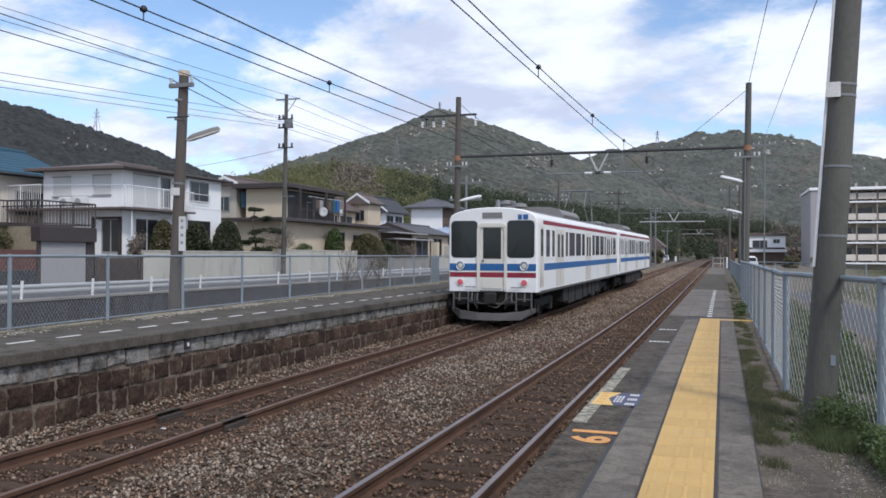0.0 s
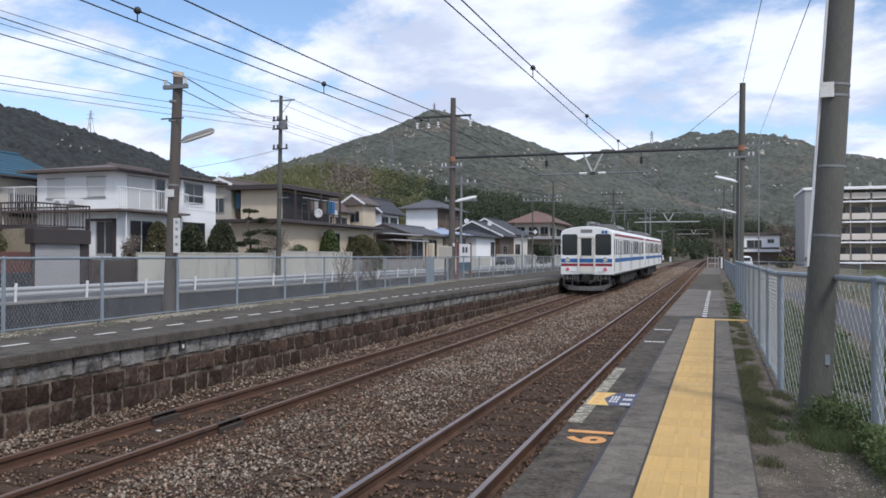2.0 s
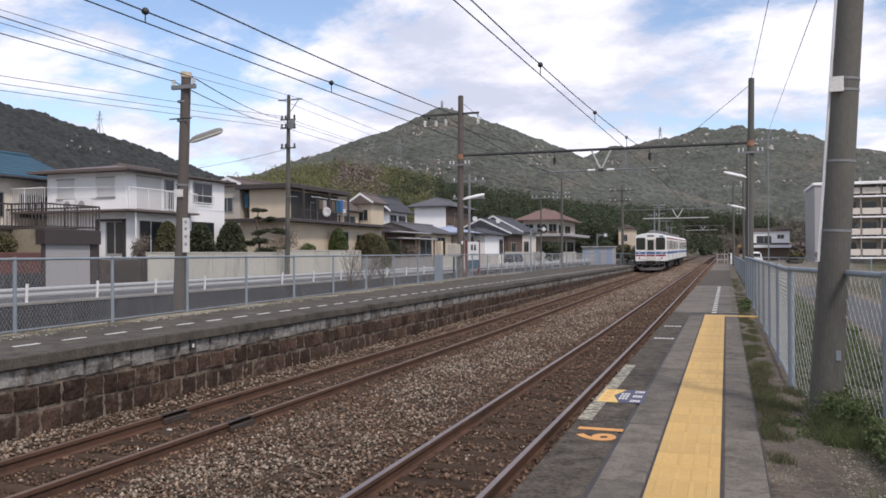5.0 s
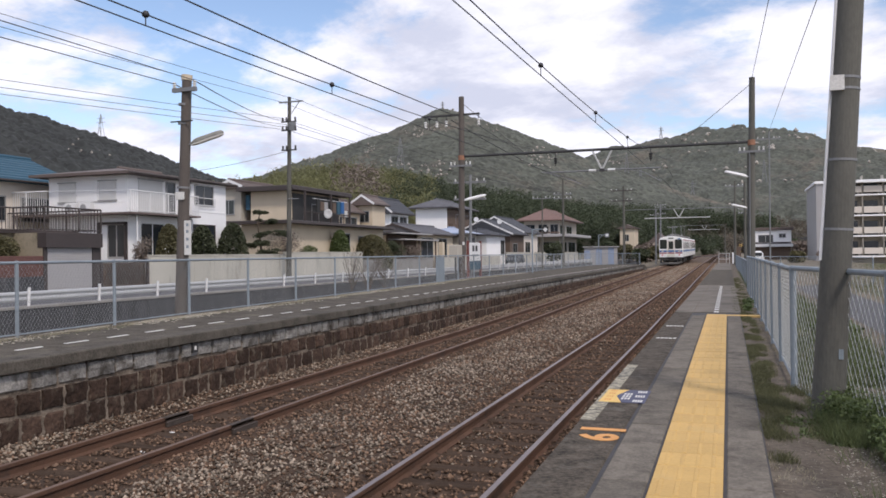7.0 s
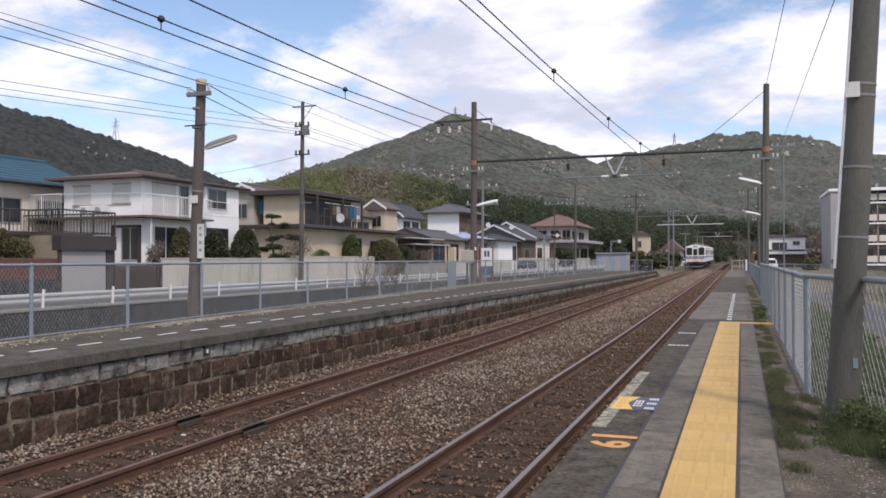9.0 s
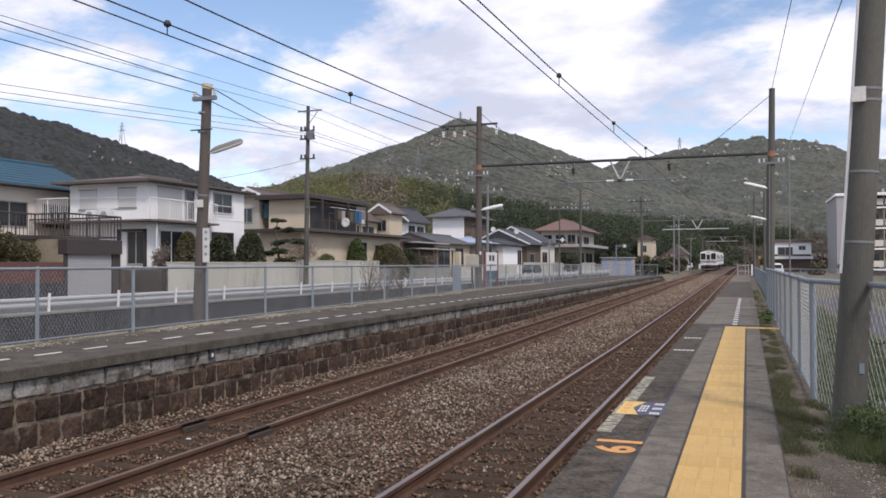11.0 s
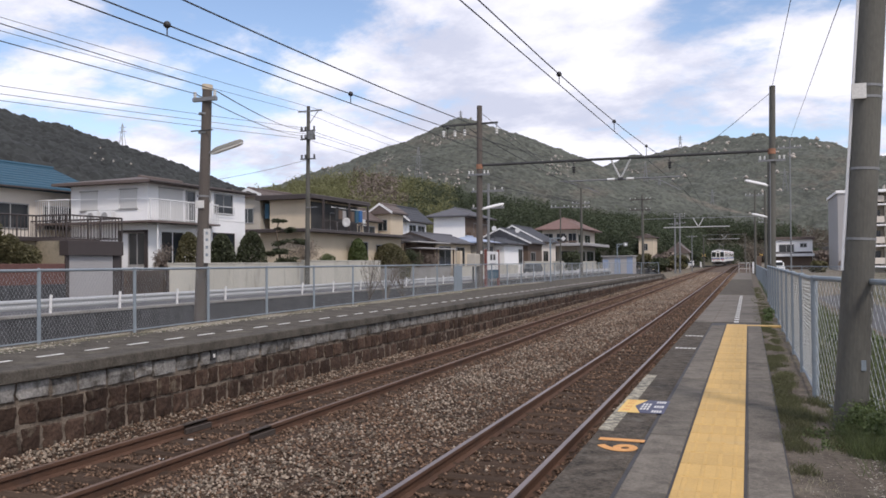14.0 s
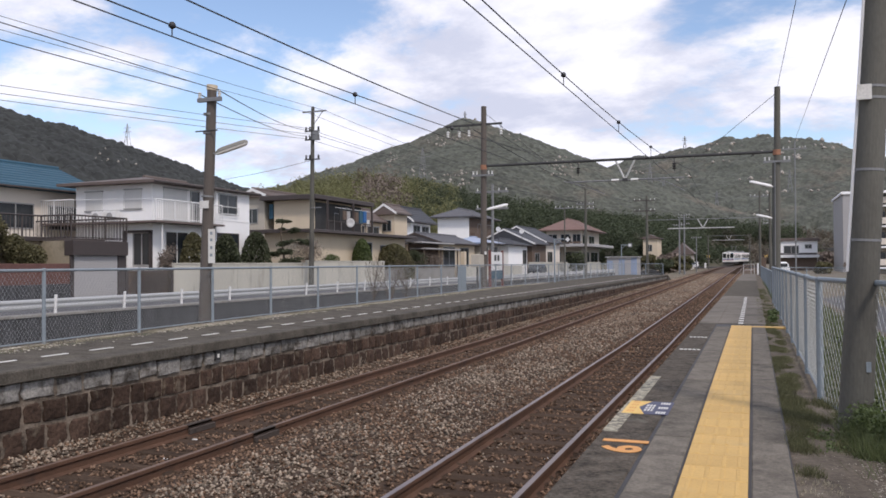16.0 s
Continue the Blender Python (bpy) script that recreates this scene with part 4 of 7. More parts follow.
# portal over both tracks
GY = 37.9
pc = pole("catenary_pole", (-12.3, GY, LP - 0.1), (-12.22, GY, 9.85), 0.17, 0.13, M_BROWNPOLE, "brown concrete catenary pole on the far platform")
pd = pole("catenary_pole", (0.93, GY, RP - 0.5), (1.08, GY, 9.7), 0.17, 0.125, M_POLE, "grey concrete catenary pole beside the platform fence")
for p_, x in ((pc, -12.25), (pd, 1.02)):
    part("rust_band", Shape().rod((x, GY, 6.75), (x, GY, 6.98), 0.165, n=14), M_RUSTBAND, p_, "rust-red clamp band")
    part("crossarm", Shape().box(x - 0.55, x + 0.55, GY - 0.2, GY - 0.12, 6.42, 6.50), M_STEEL, p_)
    for k in (-0.48, -0.3, 0.3, 0.48):
        part("insulator", insulator(Shape(), x + k, GY - 0.16, 6.5, 0.16, 0.05), M_PORC, p_)
part("bracket", Shape().box(-14.2, -11.3, GY - 0.06, GY + 0.04, 8.93, 9.02), M_DARKSTEEL, pc, "dark steel feeder bracket")
for x in (-14.1, -13.5, -13.0, -11.35):
    part("hanger", Shape().rod((x, GY, 8.95), (x, GY, 8.6), 0.02, n=6), M_DARKSTEEL, pc)
for x in (-14.1, -13.5, -13.0, -11.35):
    part("feeder_insulator", insulator(Shape(), x, GY, 8.4, 0.34, 0.09), M_PORC, pc)
platform_lamp(pc, (-12.2, GY - 0.1, 4.7), (0.85, 0.3, 0), 4.75, 1.15, M_WHITEMET)
part("number_plate", Shape().bev(-12.14, -12.12, GY - 0.32, GY - 0.05, 2.6, 2.75, 0.004), M_WHITEPAINT, pc)
platform_lamp(pd, (0.95, GY - 0.1, 5.3), (-0.9, -0.1, 0), 5.35, 1.05, M_WHITEMET)
part("conduit", Shape().rod((0.90, GY - 0.2, 2.0), (0.94, GY - 0.2, 6.4), 0.02, n=6), M_STEEL, pd)

beam = thing("catenary_beam", (-5.6, GY, 6.85), "dark steel beam across both tracks with hangers", "catenary beam")
part("beam", Shape().rod((-12.2, GY, 6.93), (1.0, GY, 6.90), 0.065, n=8), M_DARKSTEEL, beam, "long dark tubular beam")
part("strut", Shape().rod((-5.88, GY, 6.9), (-5.46, GY, 6.0), 0.04, n=6), M_PALESTEEL, beam, "pale strut of the hanger")
part("strut", Shape().rod((-4.97, GY, 6.9), (-5.42, GY, 6.0), 0.04, n=6), M_PALESTEEL, beam, "pale strut of the hanger")
part("clamp", Shape().bev(-5.56, -5.32, GY - 0.06, GY + 0.06, 5.9, 6.04, 0.02), M_DARKSTEEL, beam)
part("stay", Shape().rod((-12.2, GY, 9.55), (-9.1, GY, 6.95), 0.012, n=5), M_DARKSTEEL, beam, "thin stay from the pole top")
part("stay", Shape().rod((1.05, GY, 9.45), (-2.1, GY, 6.92), 0.012, n=5), M_DARKSTEEL, beam, "thin stay from the pole top")
part("registration_tube", Shape().rod((-8.08, GY, 5.95), (-2.82, GY, 5.96), 0.035, n=8), M_STEEL, beam, "grey registration tube")
for x in (-5.88, -5.01):
    part("rod_insulator", Shape().rod((x - 0.17, GY, 5.96), (x + 0.17, GY, 5.96), 0.06, n=10), M_PORC, beam)
for x in (-7.6, -3.25):
    h = Shape().rod((x, GY, 6.9), (x, GY, 6.25), 0.02, n=6)
    insulator(h, x, GY, 6.35, 0.3, 0.1)
    part("hanger_insulator", h, M_DARKSTEEL, beam)
part("steady_arm", tube([(-8.3, GY, 6.0), (-7.3, GY, 5.75), (-6.4, GY, 5.35)], 0.018), M_STEEL, beam)
part("steady_arm", tube([(-4.6, GY, 6.0), (-3.6, GY, 5.8), (-2.8, GY, 5.35)], 0.018), M_STEEL, beam)

# big pole in the foreground
pe = pole("foreground_pole", (0.73, 7.3, RP - 0.3), (1.288, 7.3, 9.5), 0.128, 0.068, M_POLE, "thick leaning concrete pole among weeds", 28)


def pe_x(z):
    return 0.73 + 0.558 * (z - 0.53) / 8.97


for z in (2.30, 2.86, 3.43, 3.52):
    part("band", Shape().rod((pe_x(z), 7.3, z), (pe_x(z) + 0.001, 7.3, z + 0.020), 0.135 - 0.0066 * z, n=28), M_STEEL, pe, "thin steel strap")
part("label_plate", Shape().box(pe_x(3.46) - 0.125, pe_x(3.46) - 0.02, 7.17, 7.19, 3.42, 3.54), M_WHITEPAINT, pe, "white label strapped to the pole")
part("conduit", tube([(pe_x(z) - 0.133 + 0.0066 * z, 7.26, z) for z in (2.06, 3, 4.5, 6.5)], 0.013, 6), M_WHITEMET, pe, "white cable conduit")
# paint spot
part("paint_patch", Shape().box(pe_x(1.3) + 0.045, pe_x(1.3) + 0.08, 7.18, 7.19, 1.27, 1.35), M_GALV, pe)

# contact and carrier wires of both tracks, with ball-headed droppers
for x, h0, h1, low, c0, c1, dip in ((XL, 4.6, 5.45, 0.13, 5.2, 6.6, 0.85), (XR, 4.97, 5.1, 0.03, 6.15, 6.25, 1.03)):
    xa, xb = (x + 0.4, x + 0.1) if x == XL else (-3.25, -2.4)
    wire("contact_wire", (xa, -14, h0), (xb, GY, h1), low, 0.0085, "black contact wire over the track")
    wire("carrier_wire", (xa, -14, c0), (xb, GY, c1), dip, 0.0095, "black carrier wire over the track")
    for a, b, za, zb in ((GY, 85.0, 5.2, 5.2), (85.0, 178.0, 5.2, 5.78)):
        wire("contact_wire", (x + curve_x(a), a, za + float(grade(a))), (x + curve_x(b), b, zb + float(grade(b))), 0.02, 0.0085, "black contact wire over the track", 6)
        wire("carrier_wire", (x + curve_x(a), a, 6.1 + float(grade(a))), (x + curve_x(b), b, 6.1 + float(grade(b))), 0.6, 0.0095, "black carrier wire over the track", 10)
    for y in ((7.75, 12.5, 17.4) if x == XL else (7.4, 12.9, 18.1, 23.4)):
        dx = xa + (xb - xa) * (y + 14) / (GY + 14) - x - 0.04
        x += dx
        u = (y + 14) / (GY + 14)
        hz = h0 + (h1 - h0) * u - 4 * low * u * (1 - u)
        gap = c0 + (c1 - c0) * u - 4 * dip * u * (1 - u) - hz
        d = thing("dropper", (x + 0.04, y, 5.0), "short dropper with a black ball between the wires", "dropper", "droppers")
        part("rod", Shape().rod((x + 0.04, y, hz), (x + 0.04, y, hz + gap), 0.008, n=5), M_WIRE, d)
        part("ball", Shape().lathe((x + 0.04, y, hz + gap - 0.04), [(0.012, 0), (0.04, 0.02), (0.045, 0.045), (0.03, 0.075), (0.01, 0.085)], 10), M_WIRE, d, smooth=True)
        x -= dx
# feeders on the far side, low lines, guys
wire("feeder_cable", (-11.7, -12, 8.5), (-12.75, GY, 9.05), 0.45, 0.022, "thick black feeder cable on poles")
wire("feeder_cable", (-12.75, GY, 8.75), (-12.5, 85, 8.6), 0.5, 0.022, "thick black feeder cable on poles")
wire("feeder_cable", (-11.35, GY, 8.4), (-11.0, 85, 8.2), 0.5, 0.014, "black feeder cable between the poles")
wire("service_cable", (1.2, 7.3, 8.17), (1.08, GY, 9.69), 0.0, 0.010, "thin black service cable")
wire("service_cable", (1.27, -8.00, 5.62), (3.17, 70.00, 11.59), 0.0, 0.010, "thin black service cable")
for x, z, za, zb in ((-10.96, 5.8, 5.5, 11.3), (-10.46, 5.84, 5.9, 11.75)):
    wire("service_cable", (x + 0.2, -14, za), (x, 14.3, z), 0.1, 0.009, "thin black service cable")
    wire("service_cable", (x, 14.3, z), (-29.0, 50.6, zb), 0.3, 0.012, "thin black service cable")
for xa, za, x, z in ((-29.0, 12.2, -28.1, 13.05), (-29.4, 11.7, -29.6, 13.05), (-29, 8.3, -29.6, 11.9), (-29, 8.0, -28.7, 11.35), (-29, 7.8, -29.4, 11.1)):
    wire("street_cable", (xa, 5, za), (x, 50.6, z), 0.15, 0.014, "thin street cable on utility poles")
    wire("street_cable", (x, 50.6, z), (-15.2 + 0.4 * (x + 29), 79, 8.0 if z > 11 else 7.6), 0.5, 0.014, "thin street cable on utility poles")
wire("street_cable", (-28.6, 50.6, 9.7), (-41, 46, 7.6), 0.4, 0.014, "thin service drop to a house")

# ---------------------------------------------------------------- the train
HALF_L, HALF_W = 9.75, 1.40


def slab_side(s, side, y0, y1, z0, z1, d0=0.0, d1=0.006):
    """A thin plate on the car's flank."""
    a, b = sorted((side * (HALF_W + d0), side * (HALF_W + d1)))
    return s.box(a, b, y0, y1, z0, z1)


def ring_side(s, side, y0, y1, z0, z1, w=0.035, d=0.014):
    for q in ((y0 - w, y1 + w, z1, z1 + w), (y0 - w, y1 + w, z0 - w, z0), (y0 - w, y0, z0, z1), (y1, y1 + w, z0, z1)):
        slab_side(s, side, *q, -0.02, d)
    return s


def rounded(x0, x1, z0, z1, r, y0, y1, n=4):
    """A plate with rounded corners, between two depths."""
    pts = []
    for cx, cz, a0 in ((x1 - r, z1 - r, 0), (x0 + r, z1 - r, 90), (x0 + r, z0 + r, 180), (x1 - r, z0 + r, 270)):
        for i in range(n + 1):
            a = radians(a0 + 90 * i / n)
            pts.append((cx + r * math.cos(a), cz + r * math.sin(a)))
    k = len(pts)
    s = Shape()
    s.v = [(x, y0, z) for x, z in pts] + [(x, y1, z) for x, z in pts]
    s.f = [tuple(range(k)), tuple(2 * k - 1 - i for i in range(k))] + [(i, (i + 1) % k, k + (i + 1) % k, k + i) for i in range(k)]
    return s


def build_car(cab_at_near, pantograph):
    c = thing("train_car", (0, 0, 0), "white commuter train car with blue and red stripes", "train car", "train cars")
    # body: arched section, pulled in a little at the ends
    prof = [(-1.40, 1.02), (-1.40, 3.12), (-1.385, 3.24), (-1.33, 3.34), (-1.20, 3.42), (-0.95, 3.50), (-0.60, 3.555), (-0.2, 3.585), (0.2, 3.585), (0.60, 3.555), (0.95, 3.50), (1.20, 3.42), (1.33, 3.34), (1.385, 3.24), (1.40, 3.12), (1.40, 1.02)]
    s = Shape()
    n = len(prof)
    rings = [(-HALF_L, 0.965, -0.03), (-HALF_L + 0.05, 0.99, -0.008), (-HALF_L + 0.16, 1.0, 0), (HALF_L - 0.16, 1.0, 0), (HALF_L - 0.05, 0.99, -0.008), (HALF_L, 0.965, -0.03)]
    for y, k, dz in rings:
        s.v += [(x * k, y, z + (dz if z > 2 else 0)) for x, z in prof]
    for j in range(len(rings) - 1):
        s.f += [(j * n + i, j * n + i + 1, (j + 1) * n + i + 1, (j + 1) * n + i) for i in range(n - 1)]
        s.f.append((j * n + n - 1, j * n, (j + 1) * n, (j + 1) * n + n - 1))
    s.f += [tuple(range(n)), tuple((len(rings) - 1) * n + n - 1 - i for i in range(n))]
    body = part("body", s, M_BODY, c)
    roof = Shape().sweep([(x, z) for x, z in ((-1.22, 3.415), (-0.95, 3.508), (-0.6, 3.563), (-0.2, 3.593), (0.2, 3.593), (0.6, 3.563), (0.95, 3.508), (1.22, 3.415))], [((0, -HALF_L + 0.35, 0), (1, 0)), ((0, HALF_L - 0.35, 0), (1, 0))], closed=False)
    part("roof_cover", roof, M_TRAINROOF, c, "grey roof covering")
    for side in (-1, 1):
        for y0, y1 in ((-HALF_L + 0.95, HALF_L - 0.3),):
            part("blue_stripe", slab_side(Shape(), side, y0, y1, 1.655, 1.87), M_BLUE, c, "blue stripe")
            part("red_stripe", slab_side(Shape(), side, y0 - 0.15, y1, 3.08, 3.20, -0.004, 0.005), M_RED, c, "dark red stripe")
        part("sill", slab_side(Shape(), side, -HALF_L + 0.3, HALF_L - 0.3, 0.98, 1.05, -0.03, 0.004), M_PLOUGH, c)
        # passenger doors
        for y in (-6.15, 0.0, 6.15):
            d = part("side_door", slab_side(Shape(), side, y - 0.65, y + 0.65, 1.10, 2.98, -0.01, 0.009), M_DOORPAINT, c, "double-leaf side door")
            part("door_edge", slab_side(Shape(), side, y - 0.675, y - 0.65, 1.10, 3.0, -0.01, 0.006), M_ALU, d)
            part("door_edge", slab_side(Shape(), side, y + 0.65, y + 0.675, 1.10, 3.0, -0.01, 0.006), M_ALU, d)
            part("door_gap", slab_side(Shape(), side, y - 0.008, y + 0.008, 1.10, 2.98, 0.009, 0.011), M_RUBBER, d)
            part("blue_stripe", slab_side(Shape(), side, y - 0.65, y + 0.65, 1.655, 1.87, 0.008, 0.0115), M_BLUE, d, "blue stripe")
            for k in (-0.33, 0.33):
                part("door_window", slab_side(Shape(), side, y + k - 0.19, y + k + 0.19, 2.05, 2.82, 0.004, 0.012), M_TRAINGLASS, d)
        # crew door by the cab
        part("crew_door", slab_side(Shape(), side, -HALF_L + 0.35, -HALF_L + 0.85, 1.15, 3.0, -0.01, 0.006), M_DOORPAINT, c, "narrow crew door")
        part("crew_window", slab_side(Shape(), side, -HALF_L + 0.42, -HALF_L + 0.78, 2.1, 2.92, 0.002, 0.009), M_TRAINGLASS, c)
        for y0, y1 in ((-8.55, -7.95), (-7.6, -7.15), (-5.2, -4.72), (-4.5, -3.3), (-3.1, -1.9), (-1.7, -1.0), (1.0, 1.7), (1.9, 3.1), (3.3, 4.5), (4.72, 5.2), (7.1, 7.6), (7.85, 8.95)):
            w = part("side_window", slab_side(Shape(), side, y0, y1, 2.08, 2.92, -0.02, 0.004), M_TRAINGLASS, c, "dark side window")
            part("window_frame", ring_side(Shape(), side, y0, y1, 2.08, 2.92, 0.03, 0.010), M_WHITEMET, w)
    # ends: the cab face, drawn at the near end; the coupled end is plain with a doorway
    fy = -HALF_L if cab_at_near else HALF_L
    q = -1 if cab_at_near else 1

    def face(shape, x0, x1, z0, z1, d0, d1):
        a, b = sorted((fy + q * d0, fy + q * d1))
        return shape.box(x0, x1, a, b, z0, z1)

    part("blue_stripe", face(Shape(), -1.352, 1.352, 1.655, 1.87, -0.02, 0.006), M_BLUE, c, "blue stripe round the cab")
    part("red_stripe", face(Shape(), -1.352, 1.352, 1.455, 1.605, -0.02, 0.006), M_RED, c, "red stripe round the cab")
    for k in (-1, 1):
        x0, x1 = sorted((k * 0.50, k * 1.27))
        seal = part("window_seal", rounded(x0 - 0.035, x1 + 0.035, 2.045, 3.175, 0.12, fy - q * 0.03, fy + q * 0.007), M_RUBBER, c, "black rubber window seal")
        w = part("cab_window", rounded(x0, x1, 2.08, 3.14, 0.09, fy - q * 0.02, fy + q * 0.012), M_TRAINGLASS, seal, "tall dark cab window")
        part("wiper", Shape().rod((k * 0.62, fy + q * 0.02, 2.1), (k * 0.85, fy + q * 0.02, 2.6), 0.008, n=5), M_RUBBER, seal)
        hl = part("headlight", Shape().lathe((k * 1.0, fy, 1.80), [(0.14, -0.02), (0.14, q * 0.045), (0.125, q * 0.06), (0.105, q * 0.05)], 20, "y"), M_CHROME, c, "round chrome-ringed headlight")
        part("bowl", Shape().lathe((k * 1.0, fy, 1.80), [(0.10, 0.0), (0.10, q * 0.054)], 20, "y"), M_STEEL, hl)
        part("lens", Shape().lathe((k * 1.0, fy, 1.80), [(0.075, 0.0), (0.075, q * 0.058), (0.035, q * 0.07)], 20, "y"), M_HEAD, hl)
        tl = part("tail_light", Shape().lathe((k * 1.0, fy, 1.30), [(0.115, -0.02), (0.115, q * 0.035), (0.09, q * 0.04)], 18, "y"), M_WHITEMET, c, "round red tail light")
        part("lens", Shape().lathe((k * 1.0, fy, 1.30), [(0.092, 0.0), (0.09, q * 0.044), (0.04, q * 0.052)], 18, "y"), M_TAIL, tl)
        part("handrail", Shape().rod((k * 0.72 - 0.12, fy + q * 0.06, 1.16), (k * 0.72 + 0.2, fy + q * 0.06, 1.16), 0.014, n=6), M_STEEL, c)
        part("hand_grip", Shape().box(k * 1.0 - 0.1, k * 1.0 + 0.1, min(fy, fy + q * 0.04), max(fy, fy + q * 0.04), 1.60, 1.625), M_WHITEMET, c)
    dr = part("end_door", face(Shape(), -0.36, 0.36, 1.10, 3.02, -0.02, 0.012), M_DOORPAINT, c, "cream gangway door with grime")
    fr = Shape()
    arch = [(-0.47, 1.05), (-0.47, 2.92), (-0.43, 3.03), (-0.34, 3.09), (0.34, 3.09), (0.43, 3.03), (0.47, 2.92), (0.47, 1.05), (0.38, 1.05), (0.38, 2.90), (0.33, 2.98), (-0.33, 2.98), (-0.38, 2.90), (-0.38, 1.05)]
    for d in (-0.02, 0.05):
        fr.v += [(x, fy + q * d, z) for x, z in arch]
    ring_pairs = [(0, 13), (1, 12), (2, 11), (5, 10), (6, 9), (7, 8)]
    for (a, b), (a2, b2) in zip(ring_pairs, ring_pairs[1:]):
        fr.f += [(a, a2, b2, b) if (a, a2) != (2, 5) else (2, 3, 4, 5, 10, 11)]
    fr.f += [tuple(k + 14 for k in reversed(p)) for p in fr.f] + [(k, k + 14, (k + 1) % 14 + 14, (k + 1) % 14) for k in range(14)]
    part("door_frame", fr, M_DOORPAINT, dr, "raised cream door frame")
    part("door_window", face(Shape(), -0.25, 0.25, 2.05, 2.92, 0.0, 0.016), M_TRAINGLASS, dr)
    seal = Shape()
    for a in ((-0.28, -0.25, 2.02, 2.95), (0.25, 0.28, 2.02, 2.95), (-0.25, 0.25, 2.92, 2.95), (-0.25, 0.25, 2.02, 2.05)):
        face(seal, *a, 0.0, 0.02)
    part("window_seal", seal, M_RUBBER, dr)
    part("blue_stripe", face(Shape(), -0.36, 0.36, 1.655, 1.87, 0.008, 0.015), M_BLUE, dr, "blue stripe")
    part("red_stripe", face(Shape(), -0.36, 0.36, 1.455, 1.605, 0.008, 0.015), M_RED, dr, "red stripe")
    part("door_handle", face(Shape(), -0.31, -0.25, 1.93, 1.99, 0.01, 0.05), M_STEEL, dr)
    part("foot_plate", face(Shape(), -0.30, 0.30, 1.12, 1.42, 0.01, 0.03), M_DOORPAINT, dr)
    part("destination_sign", face(Shape(), -0.31, 0.31, 3.24, 3.42, -0.10, 0.012), M_TRAINROOF, c, "grey destination blind")
    # emblem of the railway: two plain blue shapes
    em = Shape()
    face(em, 0.80, 0.92, 3.20, 3.35, -0.12, 0.013)
    face(em, 0.96, 1.11, 3.20, 3.35, -0.12, 0.013)
    part("emblem", em, M_BLUE, c, "small blue emblem")
    # plough, pipes, coupler
    if cab_at_near:
        # blade with swept-back wings, cut up towards the sides
        pl = Shape()
        for d in (0.0, 0.06):
            pl.v += [(x, fy + y + d, z) for x, y, z in ((-1.32, 0.10, 0.42), (-0.95, -0.22, 0.20), (-0.35, -0.40, 0.18), (0.35, -0.40, 0.18), (0.95, -0.22, 0.20), (1.32, 0.10, 0.42),
                                                        (1.32, 0.06, 0.56), (0.95, -0.20, 0.46), (0.35, -0.34, 0.40), (-0.35, -0.34, 0.40), (-0.95, -0.20, 0.46), (-1.32, 0.06, 0.56))]
        pl.f = [(0, 1, 10, 11), (1, 2, 9, 10), (2, 3, 8, 9), (3, 4, 7, 8), (4, 5, 6, 7)]
        pl.f += [tuple(k + 12 for k in reversed(q)) for q in pl.f] + [(k, k + 12, (k + 1) % 12 + 12, (k + 1) % 12) for k in range(12)]
        part("plough", pl, M_PLOUGH, c, "grey steel snow plough")
        for k in (-1, 1):
            fr = Shape()
            for x in (0.75, 1.22):
                fr.rod((k * x, fy - 0.02, 0.45), (k * x, fy - 0.02, 1.02), 0.03, n=6)
            fr.rod((k * 0.75, fy - 0.03, 0.80), (k * 1.22, fy - 0.03, 0.80), 0.022, n=6)
            part("step_frame", fr, M_PLOUGH, c, "grey step irons")
            part("hose", tube([(k * 0.5, fy - 0.06, 0.95), (k * 0.54, fy - 0.16, 0.7), (k * 0.42, fy - 0.14, 0.52)], 0.025, 6), M_RUBBER, c)
        part("coupler", Shape().rod((0, fy + 0.5, 0.86), (0, fy - 0.10, 0.86), 0.10, n=8).bev(-0.17, 0.17, fy - 0.32, fy - 0.08, 0.70, 1.0, 0.04), M_UNDER, c, "grimy coupler head")
        part("buffer_beam", Shape().box(-1.2, 1.2, fy + 0.05, fy + 0.2, 0.62, 1.02), M_UNDER, c)
        part("cross_pipe", tube([(-0.75, fy - 0.04, 0.72), (-0.3, fy - 0.08, 0.66), (0.3, fy - 0.08, 0.66), (0.75, fy - 0.04, 0.72)], 0.03, 6), M_PLOUGH, c)
        for x in (-1.02, -0.62, -0.45, 0.45, 0.62, 1.02):
            part("brake_cock", Shape().rod((x, fy - 0.02, 0.98), (x, fy - 0.09, 0.80), 0.028, n=6).lathe((x, fy - 0.09, 0.74), [(0.045, 0), (0.045, 0.07)], 8), M_PLOUGH, c)
        part("step_plate", Shape().box(-0.36, 0.36, fy - 0.12, fy, 1.03, 1.06), M_PLOUGH, c)
        part("jumper_cable", tube([(-0.1, fy - 0.1, 0.6), (0.2, fy - 0.2, 0.55), (0.6, fy - 0.1, 0.9)], 0.02, 6), M_PLOUGH, c)
    # underframe gear
    rng = random.Random(8 if cab_at_near else 9)
    y = -4.6
    while y < 4.4:
        ln = rng.uniform(0.7, 1.6)
        part("equipment_box", Shape().bev(-1.22, 1.22, y, min(y + ln, 4.6), rng.uniform(0.32, 0.45), 0.98, 0.03), M_UNDER, c)
        y += ln + rng.uniform(0.12, 0.3)
    part("floor_frame", Shape().box(-1.3, 1.3, -HALF_L + 0.25, HALF_L - 0.25, 0.92, 1.03), M_UNDER, c)
